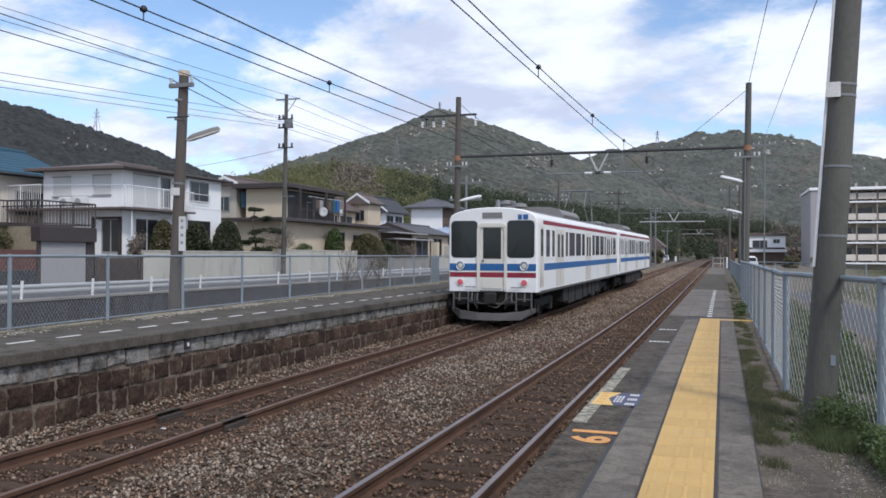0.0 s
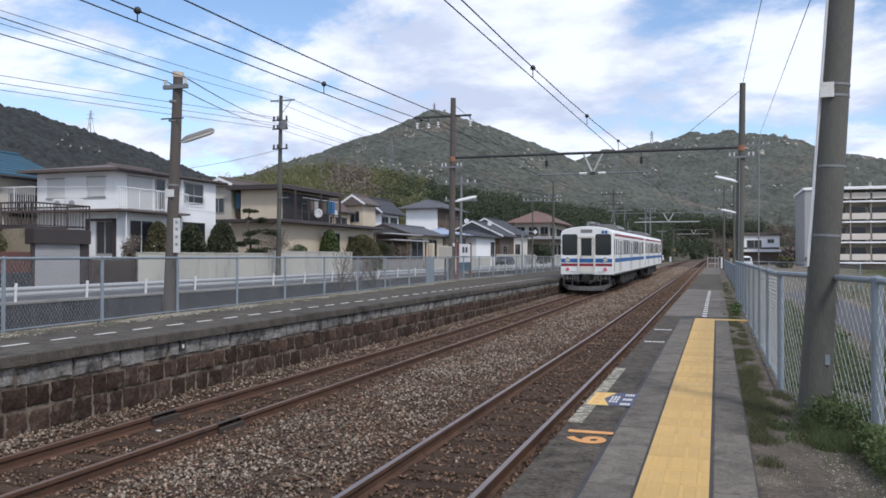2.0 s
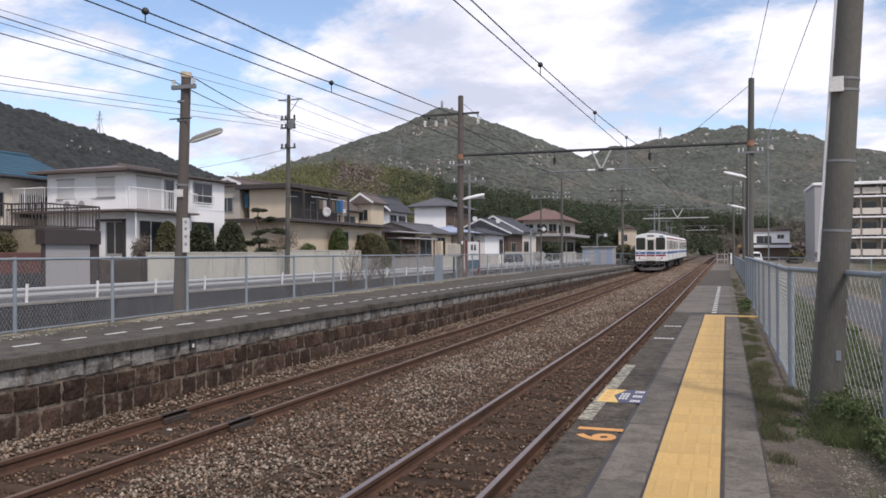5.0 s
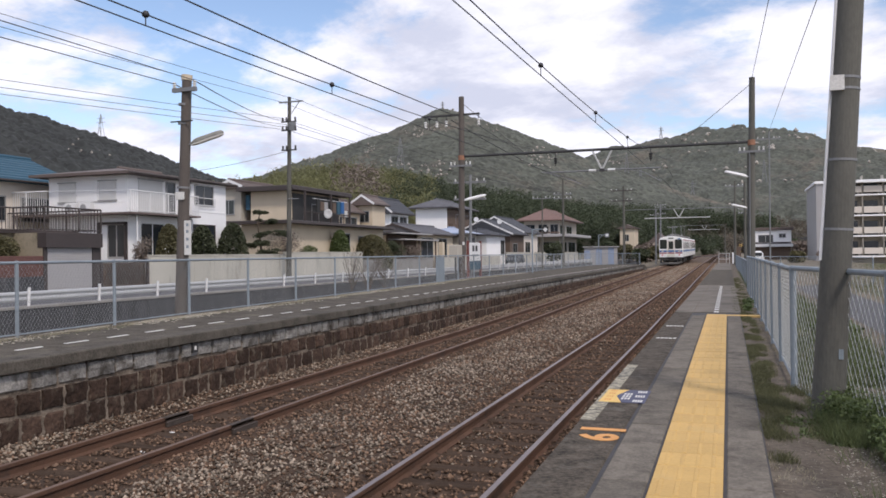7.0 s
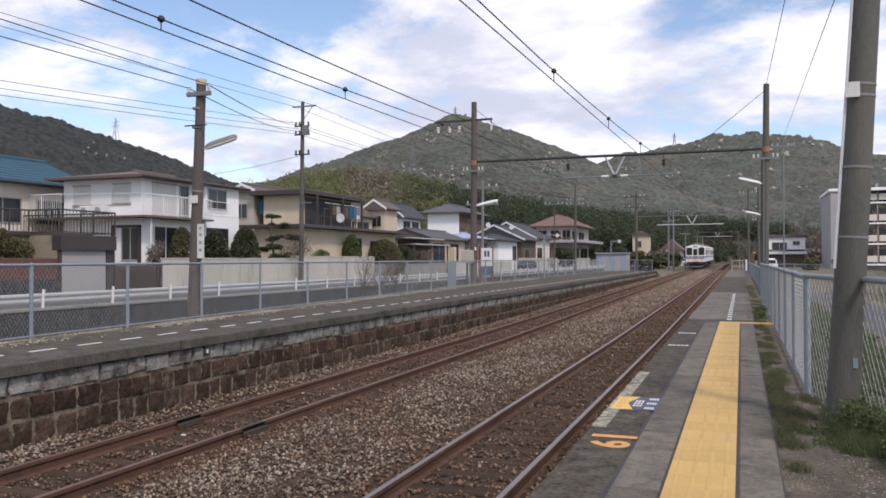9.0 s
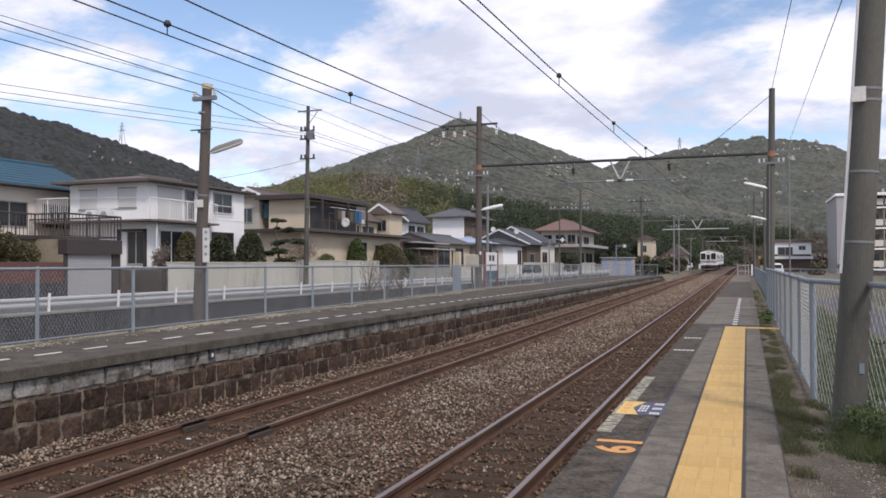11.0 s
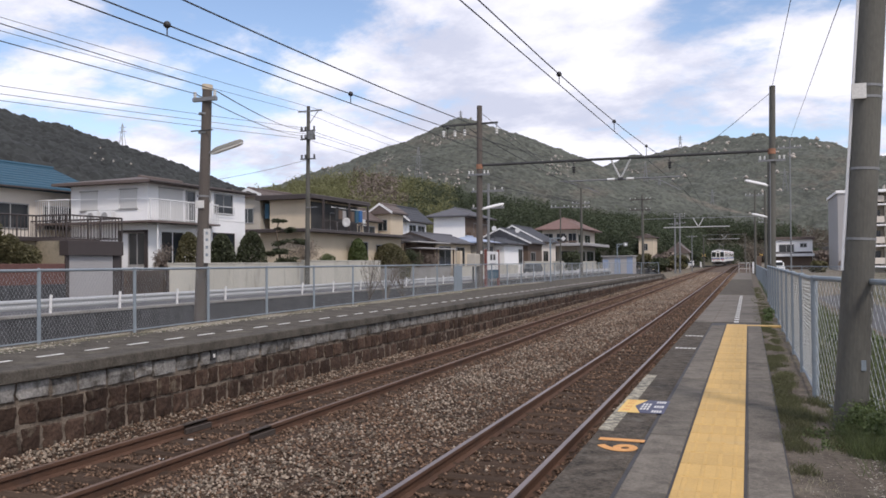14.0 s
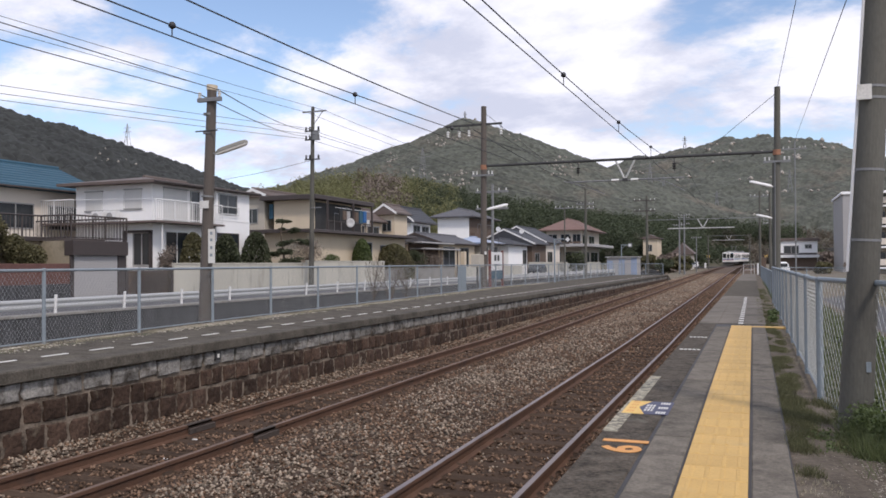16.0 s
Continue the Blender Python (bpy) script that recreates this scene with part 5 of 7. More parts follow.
    for by in (-6.9, 6.9):
        b = Shape()
        for k in (-1, 1):
            b.bev(k * 0.93 - 0.07, k * 0.93 + 0.07, by - 1.45, by + 1.45, 0.48, 0.72, 0.04)
            for wy in (-1.05, 1.05):
                b.bev(k * 0.93 - 0.1, k * 0.93 + 0.1, by + wy - 0.17, by + wy + 0.17, 0.3, 0.62, 0.05)
        b.box(-0.9, 0.9, by - 0.25, by + 0.25, 0.5, 0.8)
        bog = part("bogie", b, M_UNDER, c, "grimy bogie frame")
        for wy in (-1.05, 1.05):
            for k in (-1, 1):
                part("wheel", Shape().lathe((k * 0.565, by + wy, 0.432), [(0.40, -0.065), (0.43, -0.06), (0.43, 0.05), (0.40, 0.065)], 24, "x"), M_UNDER, bog)
    # roof gear
    ac = Shape().sweep([(-0.98, 3.45), (-0.98, 3.64), (-0.85, 3.80), (-0.5, 3.90), (0.5, 3.90), (0.85, 3.80), (0.98, 3.64), (0.98, 3.45)], [((0, -3.6, 0), (1, 0)), ((0, 0.2, 0), (1, 0))])
    part("air_conditioner", ac, M_TRAINROOF, c, "grey rounded air-conditioning unit")
    for k in range(9):
        part("cooling_grille", Shape().box(-0.99, 0.99, -3.3 + 0.38 * k, -3.16 + 0.38 * k, 3.5, 3.6), M_UNDER, c)
    for y in (-7.9, -6.2, 1.3, 2.6, 3.9):
        part("ventilator", Shape().lathe((0, y, 3.57), [(0.2, 0), (0.2, 0.16), (0.26, 0.2), (0.22, 0.3), (0.05, 0.33)], 14), M_TRAINROOF, c)
    part("antenna", Shape().rod((-0.05, -8.9, 3.57), (-0.05, -8.9, 3.85), 0.09, 0.06, n=10), M_STEEL, c)
    part("antenna", Shape().rod((0.5, -9.2, 3.52), (0.5, -9.2, 3.78), 0.04, n=8).lathe((0.5, -9.2, 3.72), [(0.1, 0), (0.1, 0.06)], 12), M_STEEL, c)
    if pantograph:
        pg = Shape()
        py = 5.9
        for k in (-1, 1):
            pg.rod((k * 0.55, py - 0.75, 3.62), (k * 0.45, py - 1.15, 4.35), 0.025, n=6)
            pg.rod((k * 0.55, py + 0.75, 3.62), (k * 0.45, py + 1.15, 4.35), 0.025, n=6)
            pg.rod((k * 0.45, py - 1.15, 4.35), (k * 0.4, py - 0.12, 5.12), 0.02, n=6)
            pg.rod((k * 0.45, py + 1.15, 4.35), (k * 0.4, py + 0.12, 5.12), 0.02, n=6)
            pg.rod((-0.9, py + k * 0.14, 5.16), (0.9, py + k * 0.14, 5.16), 0.03, n=6)
        pgp = part("pantograph", pg, M_STEEL, c, "folding-frame pantograph touching the wire")
        part("pantograph_base", Shape().box(-0.7, 0.7, py - 0.8, py + 0.8, 3.58, 3.66), M_STEEL, pgp)
    return c


car_near = build_car(True, True)
car_far = build_car(False, False)
CARS = [(car_near, 9.75), (car_far, 29.75)]
part("gangway", Shape().box(-0.5, 0.5, 9.72, 10.15, 1.1, 3.1), M_RUBBER, car_near, "black gangway bellows")
# seconds, how far along the line the train's near end is
RUN = [(0, 23.85), (0.5, 28.65), (1, 33.5), (1.5, 38.5), (2, 43.65), (2.5, 48.85), (3, 54.2), (3.5, 59.6), (4, 65.2), (5, 77.2), (6.5, 96.6), (8, 116.6), (9, 130.0), (10, 143.2), (11.5, 162.2), (12.5, 174.8), (13.5, 187.6), (14.5, 200.6), (16, 220.0)]

# ---------------------------------------------------------------- road, guard rail, garden walls
def build_street():
    struct("road", Shape().box(-30.2, -19.95, -60, 260, ROAD_Z - 0.3, ROAD_Z), M_ROAD, "grey asphalt road between the houses and the railway", "road")
    struct("retaining_wall", Shape().box(-19.95, -19.6, -60, 200, -0.7, ROAD_Z + 0.03), M_RETAIN, "stained grey retaining wall under the road", "wall")
    struct("wall_coping", Shape().bev(-19.98, -19.56, -60, 200, ROAD_Z + 0.03, ROAD_Z + 0.11, 0.02), M_CONC, "pale concrete coping on the retaining wall", "coping")
    g = thing("guard_rail", (-19.85, 20, ROAD_Z), "white steel guard rail along the road", "guard rail")
    k = -7
    while k < 38:
        y = 18.8 + 2.86 * k + (0.018 * k * k if 0 < k < 14 else 0.25 * k if k >= 14 else 0)
        part("post", Shape().rod((-19.66, y, ROAD_Z - 0.05), (-19.62, y, ROAD_Z + 0.66), 0.044, n=10), M_GUARD, g)
        k += 1
    beam = [(0, 0.54), (0.03, 0.53), (0.05, 0.49), (0.05, 0.45), (0.0, 0.41), (0.0, 0.37), (0.05, 0.33), (0.05, 0.29), (0.03, 0.25), (0, 0.24), (-0.01, 0.25), (0.03, 0.30), (0.03, 0.32), (-0.015, 0.37), (-0.015, 0.41), (0.03, 0.46), (0.03, 0.48), (-0.01, 0.53)]
    y = -20.0
    while y < 125:
        part("rail", Shape().sweep(beam, [((-19.78, y, ROAD_Z), (1, 0)), ((-19.78, y + 8.58, ROAD_Z), (1, 0))]), M_GUARDBEAM, g, "pale corrugated guard beam")
        y += 8.6


build_street()


def garden_wall(y0, y1, x, z1, m, label, step=2.0):
    w = thing("garden_wall", (x, y0, ROAD_Z), label, "garden wall")
    y = y0
    while y < y1 - 0.3:
        part("panel", Shape().bev(x - 0.14, x, y + 0.006, min(y + step, y1) - 0.006, ROAD_Z - 0.1, z1, 0.02), m, w)
        y += step
    part("cap", Shape().bev(x - 0.17, x + 0.03, y0, y1, z1 - 0.002, z1 + 0.07, 0.015), m, w)
    return w


garden_wall(37.3, 52.0, -30.3, 2.25, M_GWALL, "pale concrete garden wall with weather stains")
garden_wall(52.6, 65.2, -30.3, 2.40, M_GWALL, "pale concrete garden wall before a house")
part("gate_pier", Shape().bev(-30.55, -30.2, 52.05, 52.55, ROAD_Z - 0.1, 2.5, 0.02), M_GWALL, thing("gate_pier", (-30.4, 52.3, ROAD_Z), "pale concrete gate pier between garden walls", "gate pier"))
garden_wall(66.0, 84.0, -30.6, 1.7, M_CONC, "low grey garden wall by the road")
garden_wall(86.0, 112.0, -30.6, 1.8, M_GWALL, "low grey garden wall by the road")
garden_wall(113.0, 128.0, -29.8, 2.3, M_GWALL, "pale rendered wall beside the road")
garden_wall(130.0, 170.0, -29.6, 2.3, M_GWALL, "long grey wall beside the road")


# ---------------------------------------------------------------- houses
def window(parent, face, u0, u1, z0, z1, at, blind=False, frame_m=None, mull=True):
    """A window on the front (x = at) or on the near end (y = at)."""
    def bx(s, a, b, c, d, o0, o1):
        return s.box(at + o0, at + o1, a, b, c, d) if face == "front" else s.box(a, b, at - o1, at - o0, c, d)
    w = part("window", bx(Shape(), u0, u1, z0, z1, -0.1, 0.015), M_CURTAIN if blind else M_GLASS, parent)
    fr = Shape()
    k = 0.07
    for q in ((u0 - k, u1 + k, z1, z1 + k), (u0 - k, u1 + k, z0 - k, z0), (u0 - k, u0, z0, z1), (u1, u1 + k, z0, z1)):
        bx(fr, *q, -0.05, 0.06)
    if mull:
        bx(fr, (u0 + u1) / 2 - 0.035, (u0 + u1) / 2 + 0.035, z0, z1, -0.05, 0.035)
    part("window_frame", fr, frame_m or M_ALU, w)
    return w


def railing(parent, pts, z0, z1, m, gap=0.16, name="balcony_railing"):
    s = Shape()
    for (xa, ya), (xb, yb) in zip(pts, pts[1:]):
        s.rod((xa, ya, z1), (xb, yb, z1), 0.04, n=6)
        s.rod((xa, ya, z0 + 0.1), (xb, yb, z0 + 0.1), 0.025, n=6)
        ln = math.hypot(xb - xa, yb - ya)
        k = max(1, round(ln / gap))
        for i in range(k + 1):
            u = i / k
            x, y = xa + (xb - xa) * u, ya + (yb - ya) * u
            r = 0.045 if i % 10 == 0 else 0.018
            s.rod((x, y, z0), (x, y, z1), r, n=5, caps=False)
    return part(name, s, m, parent)


def roof_shape(x0, x1, y0, y1, ze, zr, over, style, th=0.16):
    xa, xb, ya, yb = x0 - over, x1 + over, y0 - over, y1 + over
    s = Shape()
    if style == "flat":
        return s.bev(xa, xb, ya, yb, ze, zr, 0.05)
    xm, ym = (xa + xb) / 2, (ya + yb) / 2
    lo = [(xa, ya, ze), (xb, ya, ze), (xb, yb, ze), (xa, yb, ze)]
    hi = [(p[0], p[1], ze + th) for p in lo]
    if style == "hip":
        k = min(xb - xa, yb - ya) / 2 * 0.92
        r = [(xm, ya + k, zr), (xm, yb - k, zr)] if yb - ya >= xb - xa else [(xa + k, ym, zr), (xb - k, ym, zr)]
        f = [(4, 5, 8), (5, 6, 9, 8), (6, 7, 9), (7, 4, 8, 9)] if yb - ya >= xb - xa else [(4, 5, 9, 8), (5, 6, 9), (6, 7, 8, 9), (7, 4, 8)]
    elif style == "gable_y":
        r = [(xm, ya, zr), (xm, yb, zr)]
        f = [(4, 5, 8), (5, 6, 9, 8), (6, 7, 9), (7, 4, 8, 9)]
    else:
        r = [(xa, ym, zr), (xb, ym, zr)]
        f = [(4, 5, 9, 8), (5, 6, 9), (6, 7, 8, 9), (7, 4, 8)]
    return s.add(lo + hi + r, [(3, 2, 1, 0)] + [(i, (i + 1) % 4, (i + 1) % 4 + 4, i + 4) for i in range(4)] + f)


def tile_rows(x0, x1, y0, y1, ze, zr, over, style, pitch=0.55, th=0.16):
    """Raised courses on the slope that faces the line and on the near end."""
    s = Shape()
    xa, xb, ya, yb = x0 - over, x1 + over, y0 - over, y1 + over
    xm = (xa + xb) / 2
    if style not in ("hip", "gable_y") or yb - ya < xb - xa:
        return None
    k = (xb - xa) / 2 * 0.92 if style == "hip" else 0.0
    run = xb - xm
    n = max(3, int(math.hypot(run, zr - ze) / pitch))
    for i in range(n):
        u = (i + 0.2) / n
        x, z = xb - run * u, ze + th + (zr - ze - th) * u
        s.box(x - 0.10, x + 0.02, ya + k * u + 0.05, yb - k * u - 0.05, z - 0.02, z + 0.035)
    return s


def house(label, x1, y0, y1, x0, z0, ze, zr, style, wall_m, roof_m, over=0.6, wins=(), blinds=(), frame_m=None, tiles=True, verge=None):
    """x1: the front towards the line, x0: the back; y0: the near end. wins: (face, from, to, low, high) as shares of the wall."""
    h = thing("house", ((x0 + x1) / 2, (y0 + y1) / 2, z0), label, "house", "houses along the road")
    part("wall", Shape().box(x0, x1, y0, y1, z0 - 0.2, ze + 0.02), wall_m, h)
    if style == "gable_y":
        xm = (x0 + x1) / 2
        rise = (zr - ze) * ((x1 - x0) / 2) / ((x1 - x0) / 2 + over)
        part("gable", Shape().add([(x0, y0, ze), (x1, y0, ze), (xm, y0, ze + rise), (x0, y0 + 0.2, ze), (x1, y0 + 0.2, ze), (xm, y0 + 0.2, ze + rise)], [(0, 1, 2), (5, 4, 3), (0, 3, 4, 1), (1, 4, 5, 2), (2, 5, 3, 0)]), wall_m, h)
    r = part("roof", roof_shape(x0, x1, y0, y1, ze, zr, over, style), roof_m, h)
    rows = tile_rows(x0, x1, y0, y1, ze, zr, over, style) if tiles else None
    if rows:
        tagged(part("tiling", rows, roof_m, r), kind="stuff")
    if style in ("hip", "gable_y") and y1 - y0 > x1 - x0:
        xm = (x0 + x1) / 2
        k = ((x1 - x0) / 2 + over) * (0.92 if style == "hip" else 0.0)
        part("ridge", Shape().rod((xm, y0 - over + k, zr + 0.02), (xm, y1 + over - k, zr + 0.02), 0.13, n=8), roof_m, r)
    if verge and style == "gable_y":
        xm, ya = (x0 + x1) / 2, y0 - over
        b = Shape()
        for xe in (x0 - over, x1 + over):
            b.add([(xe, ya - 0.06, ze - 0.05), (xm, ya - 0.06, zr - 0.22), (xm, ya - 0.06, zr + 0.03), (xe, ya - 0.06, ze + 0.2), (xe, ya + 0.02, ze - 0.05), (xm, ya + 0.02, zr - 0.22), (xm, ya + 0.02, zr + 0.03), (xe, ya + 0.02, ze + 0.2)],
                  [(0, 1, 2, 3), (7, 6, 5, 4), (3, 2, 6, 7), (0, 4, 5, 1)])
        part("verge_board", b, verge, r, "pale verge board")
    part("gutter", Shape().rod((x1 + over + 0.03, y0 - over, ze + 0.06), (x1 + over + 0.03, y1 + over, ze + 0.06), 0.06, n=6), M_BROWNMET, h)
    for i, (f, a, b, c, d) in enumerate(wins):
        lo, hi = (y0, y1) if f == "front" else (x0, x1)
        window(h, f, lo + (hi - lo) * a, lo + (hi - lo) * b, z0 + (ze - z0) * c, z0 + (ze - z0) * d, x1 if f == "front" else y0, i in blinds, frame_m)
    return h


# white two-storey house with balcony
hw = house("white two-storey house with a balcony and brown hip roof", -34, 39.9, 49.5, -40.0, 0.7, 7.18, 7.95, "hip", M_WHITEWALL, M_BROWNROOF, 0.8,
           [("front", 0.66, 0.87, 0.772, 0.965), ("front", 0.65, 0.90, 0.22, 0.565), ("front", 0.12, 0.34, 0.24, 0.55)], (), M_WHITEMET, tiles=False)


def roller_shutter(parent, face, u0, u1, z0, z1, at, n):
    """Closed slatted shutters in a slim frame."""
    def bx(s, a, b, c, d, o):
        return s.box(at, at + o, a, b, c, d) if face == "front" else s.box(a, b, at - o, at, c, d)
    sh = part("shutter", bx(Shape(), u0, u1, z0, z1, 0.03), M_CURTAIN, parent, "closed pale grey window shutter")
    for i in range(n):
        z = z0 + (z1 - z0) * i / n
        part("slat", bx(Shape(), u0 + 0.03, u1 - 0.03, z + 0.01, z + (z1 - z0) / n - 0.012, 0.045), M_CURTAIN, sh)
    part("shutter_head", bx(Shape(), u0 - 0.05, u1 + 0.05, z1, z1 + 0.07, 0.09), M_ALU, sh)
    part("shutter_sill", bx(Shape(), u0 - 0.05, u1 + 0.05, z0 - 0.08, z0, 0.09), M_ALU, sh)


roller_shutter(hw, "end", -39.2, -37.85, 5.65, 6.8, 39.9, 9)
part("shutter_box", Shape().bev(-37.75, -36.15, 39.82, 39.9, 5.62, 6.86, 0.01), M_WHITEMET, hw, "white shutter housing")
roller_shutter(hw, "end", -36.1, -34.8, 5.7, 6.84, 39.9, 9)
roller_shutter(hw, "front", 40.85, 43.1, 5.0, 6.98, -34, 16)
window(hw, "front", 43.5, 44.3, 5.0, 6.95, -34, False, M_ALU, False)
part("balcony_floor", Shape().bev(-42.7, -32.9, 38.95, 45.6, 4.76, 4.88, 0.03), M_BROWNROOF, hw, "brown-edged balcony floor")
part("wing_wall", Shape().box(-34.0, -33.62, 45.6, 49.5, 0.5, 7.19), M_WHITEWALL, hw, "white front wall of the side wing")
window(hw, "front", 45.95, 47.9, 5.72, 6.95, -33.62, False, M_ALU)
window(hw, "front", 45.8, 48.1, 2.3, 4.3, -33.62, False, M_BROWNMET)
part("dark_frame", Shape().box(-36.1, -33.98, 39.7, 39.88, 4.2, 4.34).box(-36.12, -35.98, 39.7, 39.88, 1.9, 4.3).box(-34.12, -33.98, 39.7, 39.88, 1.9, 4.3), M_BROWNMET, hw, "dark brown door surround")
window(hw, "end", -35.4, -34.2, 2.25, 4.15, 39.9, False, M_SHUTTER)
railing(hw, [(-42.6, 38.98), (-39.3, 38.98)], 4.9, 6.30, M_WHITEMET, 0.17)
part("top_rail", Shape().rod((-39.3, 38.98, 6.28), (-33.0, 38.98, 6.15), 0.02, n=6), M_WHITEMET, hw, "thin white rail before the end wall")
railing(hw, [(-33.0, 38.98), (-33.0, 45.5)], 4.9, 6.15, M_WHITEMET, 0.17)
part("window_grille", Shape().rod((-33.45, 45.95, 6.15), (-33.45, 48.0, 6.15), 0.03, n=6).rod((-33.45, 45.95, 5.65), (-33.45, 48.0, 5.65), 0.03, n=6).rod((-33.45, 45.95, 5.65), (-33.45, 45.95, 6.15), 0.02, n=5).rod((-33.45, 48.0, 5.65), (-33.45, 48.0, 6.15), 0.02, n=5), M_WHITEMET, hw)
for x in (-38.2, -37.1):
    au = part("air_unit", Shape().bev(x, x + 0.85, 39.3, 39.65, 4.9, 5.55, 0.04), M_WHITEMET, hw, "white air-conditioning unit")
    part("fan_grille", Shape().lathe((x + 0.33, 39.29, 5.22), [(0.24, 0.0), (0.22, -0.02), (0.1, -0.03)], 16, "y"), M_ALU, au)
part("downpipe", Shape().rod((-33.2, 39.8, 0.7), (-33.2, 39.8, 4.72), 0.05, n=6), M_WHITEMET, hw)
part("wall_cable", Shape().box(-33.62, -33.6, 45.6, 49.5, 5.18, 5.23), M_WHITEMET, hw)

house("house with a long blue metal roof and grey walls", -42, 18, 43.5, -50, 0.7, 6.95, 9.1, "gable_y", M_BALCONY, M_BLUEROOF, 0.7, [("front", 0.1 + 0.15 * i, 0.2 + 0.15 * i, 0.62, 0.85) for i in range(6)])
house("beige house wing with a small white-edged gable", -39.75, 60.8, 67, -41.6, 0.7, 8.1, 8.85, "gable_y", M_BEIGE, M_BROWNROOF, 0.45, [("end", 0.02, 0.62, 0.70, 0.86)], verge=M_WHITEMET)
hf = house("cream house with a dark flat roof and open balcony", -35.2, 61, 70.6, -38.9, 0.7, 7.75, 8.15, "flat", M_CREAM, M_BROWNMET, 0.9, [("front", 0.42, 0.55, 0.58, 0.86)])
# no real recess: a near-black sheet gives the balcony its shade
part("balcony_recess", Shape().box(-35.25, -35.15, 61.6, 70.4, 4.9, 7.6), M_DARKSTEEL, hf, "dark sheet painted as the shade at the balcony back")
part("side_curtain", Shape().bev(-39.4, -39.0, 61.0, 61.3, 6.2, 7.5, 0.03), M_BLUEROOF, hf, "blue cloth hung at the corner")
railing(hf, [(-34.0, 61.5), (-34.0, 70.5)], 4.95, 5.95, M_BROWNMET, 0.25)
part("balcony_edge", Shape().bev(-35.2, -33.9, 61.0, 70.6, 4.86, 5.0, 0.02), M_WHITEMET, hf, "pale balcony edge")
for y in (61.6, 66.4, 70.3):
    part("balcony_post", Shape().box(-34.08, -33.92, y, y + 0.14, 4.9, 7.75), M_BROWNMET, hf)
for y, z, h, m in ((64.2, 6.0, 1.2, M_RUBBER), (64.95, 6.2, 0.8, M_BROWNWALL), (65.7, 6.0, 1.0, M_SHUTTER), (67.3, 6.1, 0.9, M_BROWNWALL), (68.2, 6.0, 1.2, M_BLUEROOF), (69.0, 6.1, 1.1, M_BLUE), (69.7, 5.8, 0.6, M_CURTAIN)):
    part("laundry", Shape().bev(-34.3, -34.2, y, y + 0.6, z, z + h, 0.02), m, hf)
part("clothes_pole", Shape().rod((-34.25, 63.5, 7.2), (-34.25, 70.3, 7.2), 0.025, n=6), M_WHITEMET, hf)
hl = house("low front wing with a dark brown eave", -33.1, 56.6, 76.2, -37, 0.7, 4.75, 5.02, "flat", M_CREAM, M_BROWNMET, 0.9, [("front", 0.44, 0.60, 0.05, 0.85), ("front", 0.70, 0.9, 0.2, 0.8)])
house("brown-roofed house wing beside a balcony", -38.4, 73, 82, -42.0, 0.7, 6.7, 8.3, "gable_y", M_CREAM, M_BROWNROOF, 0.5, [("front", 0.2, 0.5, 0.72, 0.92), ("front", 0.6, 0.9, 0.72, 0.92)])
house("cream house with a steep small gable", -37.3, 83, 86.5, -39.6, 0.7, 7.75, 8.95, "gable_y", M_CREAM, M_BROWNROOF, 0.45, [("end", 0.36, 0.8, 0.74, 0.90)], verge=M_WHITEMET)
hd = house("house with a dark tiled roof and white walls", -41.8, 98.2, 105, -45.2, 0.7, 7.6, 9.8, "gable_y", M_WHITEWALL, M_DARKROOF, 0.8, [("front", 0.12, 0.44, 0.70, 0.95), ("front", 0.55, 0.9, 0.70, 0.95)], verge=M_WHITEMET)
hh = house("white two-storey house with a grey hip roof", -38.6, 112, 124.2, -43.4, 0.7, 8.95, 10.45, "hip", M_WHITEWALL, M_GREYROOF, 1.0, [("front", 0.35, 0.6, 0.6, 0.9), ("front", 0.66, 0.95, 0.6, 0.9)])
part("balcony_front", Shape().box(-38.6, -37.9, 113.0, 124.2, 5.6, 6.7), M_BROWNWALL, hh, "brown boarded balcony front")
# the front lies in shade: a dark sheet over the white wall paints it
part("front_cladding", Shape().box(-38.6, -38.57, 112.3, 124.1, 5.0, 8.9), M_BROWNWALL, hh, "dark brown sheet painted as the shade on the front")
ho = house("low house with a wide grey tiled gable roof", -33.1, 85.9, 98.4, -38.7, 0.7, 4.45, 5.75, "gable_y", M_CREAM, M_GREYROOF, 0.6, [("front", 0.1, 0.4, 0.3, 0.9), ("front", 0.55, 0.8, 0.3, 0.9), ("end", 0.60, 0.95, 0.2, 0.72)], verge=M_BROWNMET)
for y0, y1, x1, z in ((76.8, 86.6, -31.5, 4.36), (77.6, 88.2, -31.3, 3.72)):
    part("porch_roof", Shape().bev(-33.4, x1, y0, y1, z, z + 0.12, 0.03), M_SHUTTER, ho, "thin grey porch canopy")
for y in (77.8, 82.6, 87.9):
    part("porch_post", Shape().box(-31.75, -31.6, y, y + 0.16, 0.6, 3.75), M_BROWNWALL, ho)
part("porch_pillar", Shape().bev(-31.9, -31.4, 89.6, 90.3, 0.6, 3.6, 0.03), M_CREAM, ho, "cream rendered pillar")
# dark brown in itself, to stand for the shade under the canopies
part("porch_back", Shape().box(-33.35, -33.2, 77.5, 85.8, 0.6, 4.4), M_BROWNWALL, ho, "porch back wall with its shade put into the dark colour")
house("low house with a pale blue metal roof", -32.3, 99.2, 106, -37.0, 0.7, 4.75, 5.7, "hip", M_BEIGE, M_PALEBLUE, 0.8, [("front", 0.1, 0.3, 0.3, 0.9), ("front", 0.5, 0.9, 0.3, 0.9)], tiles=False)
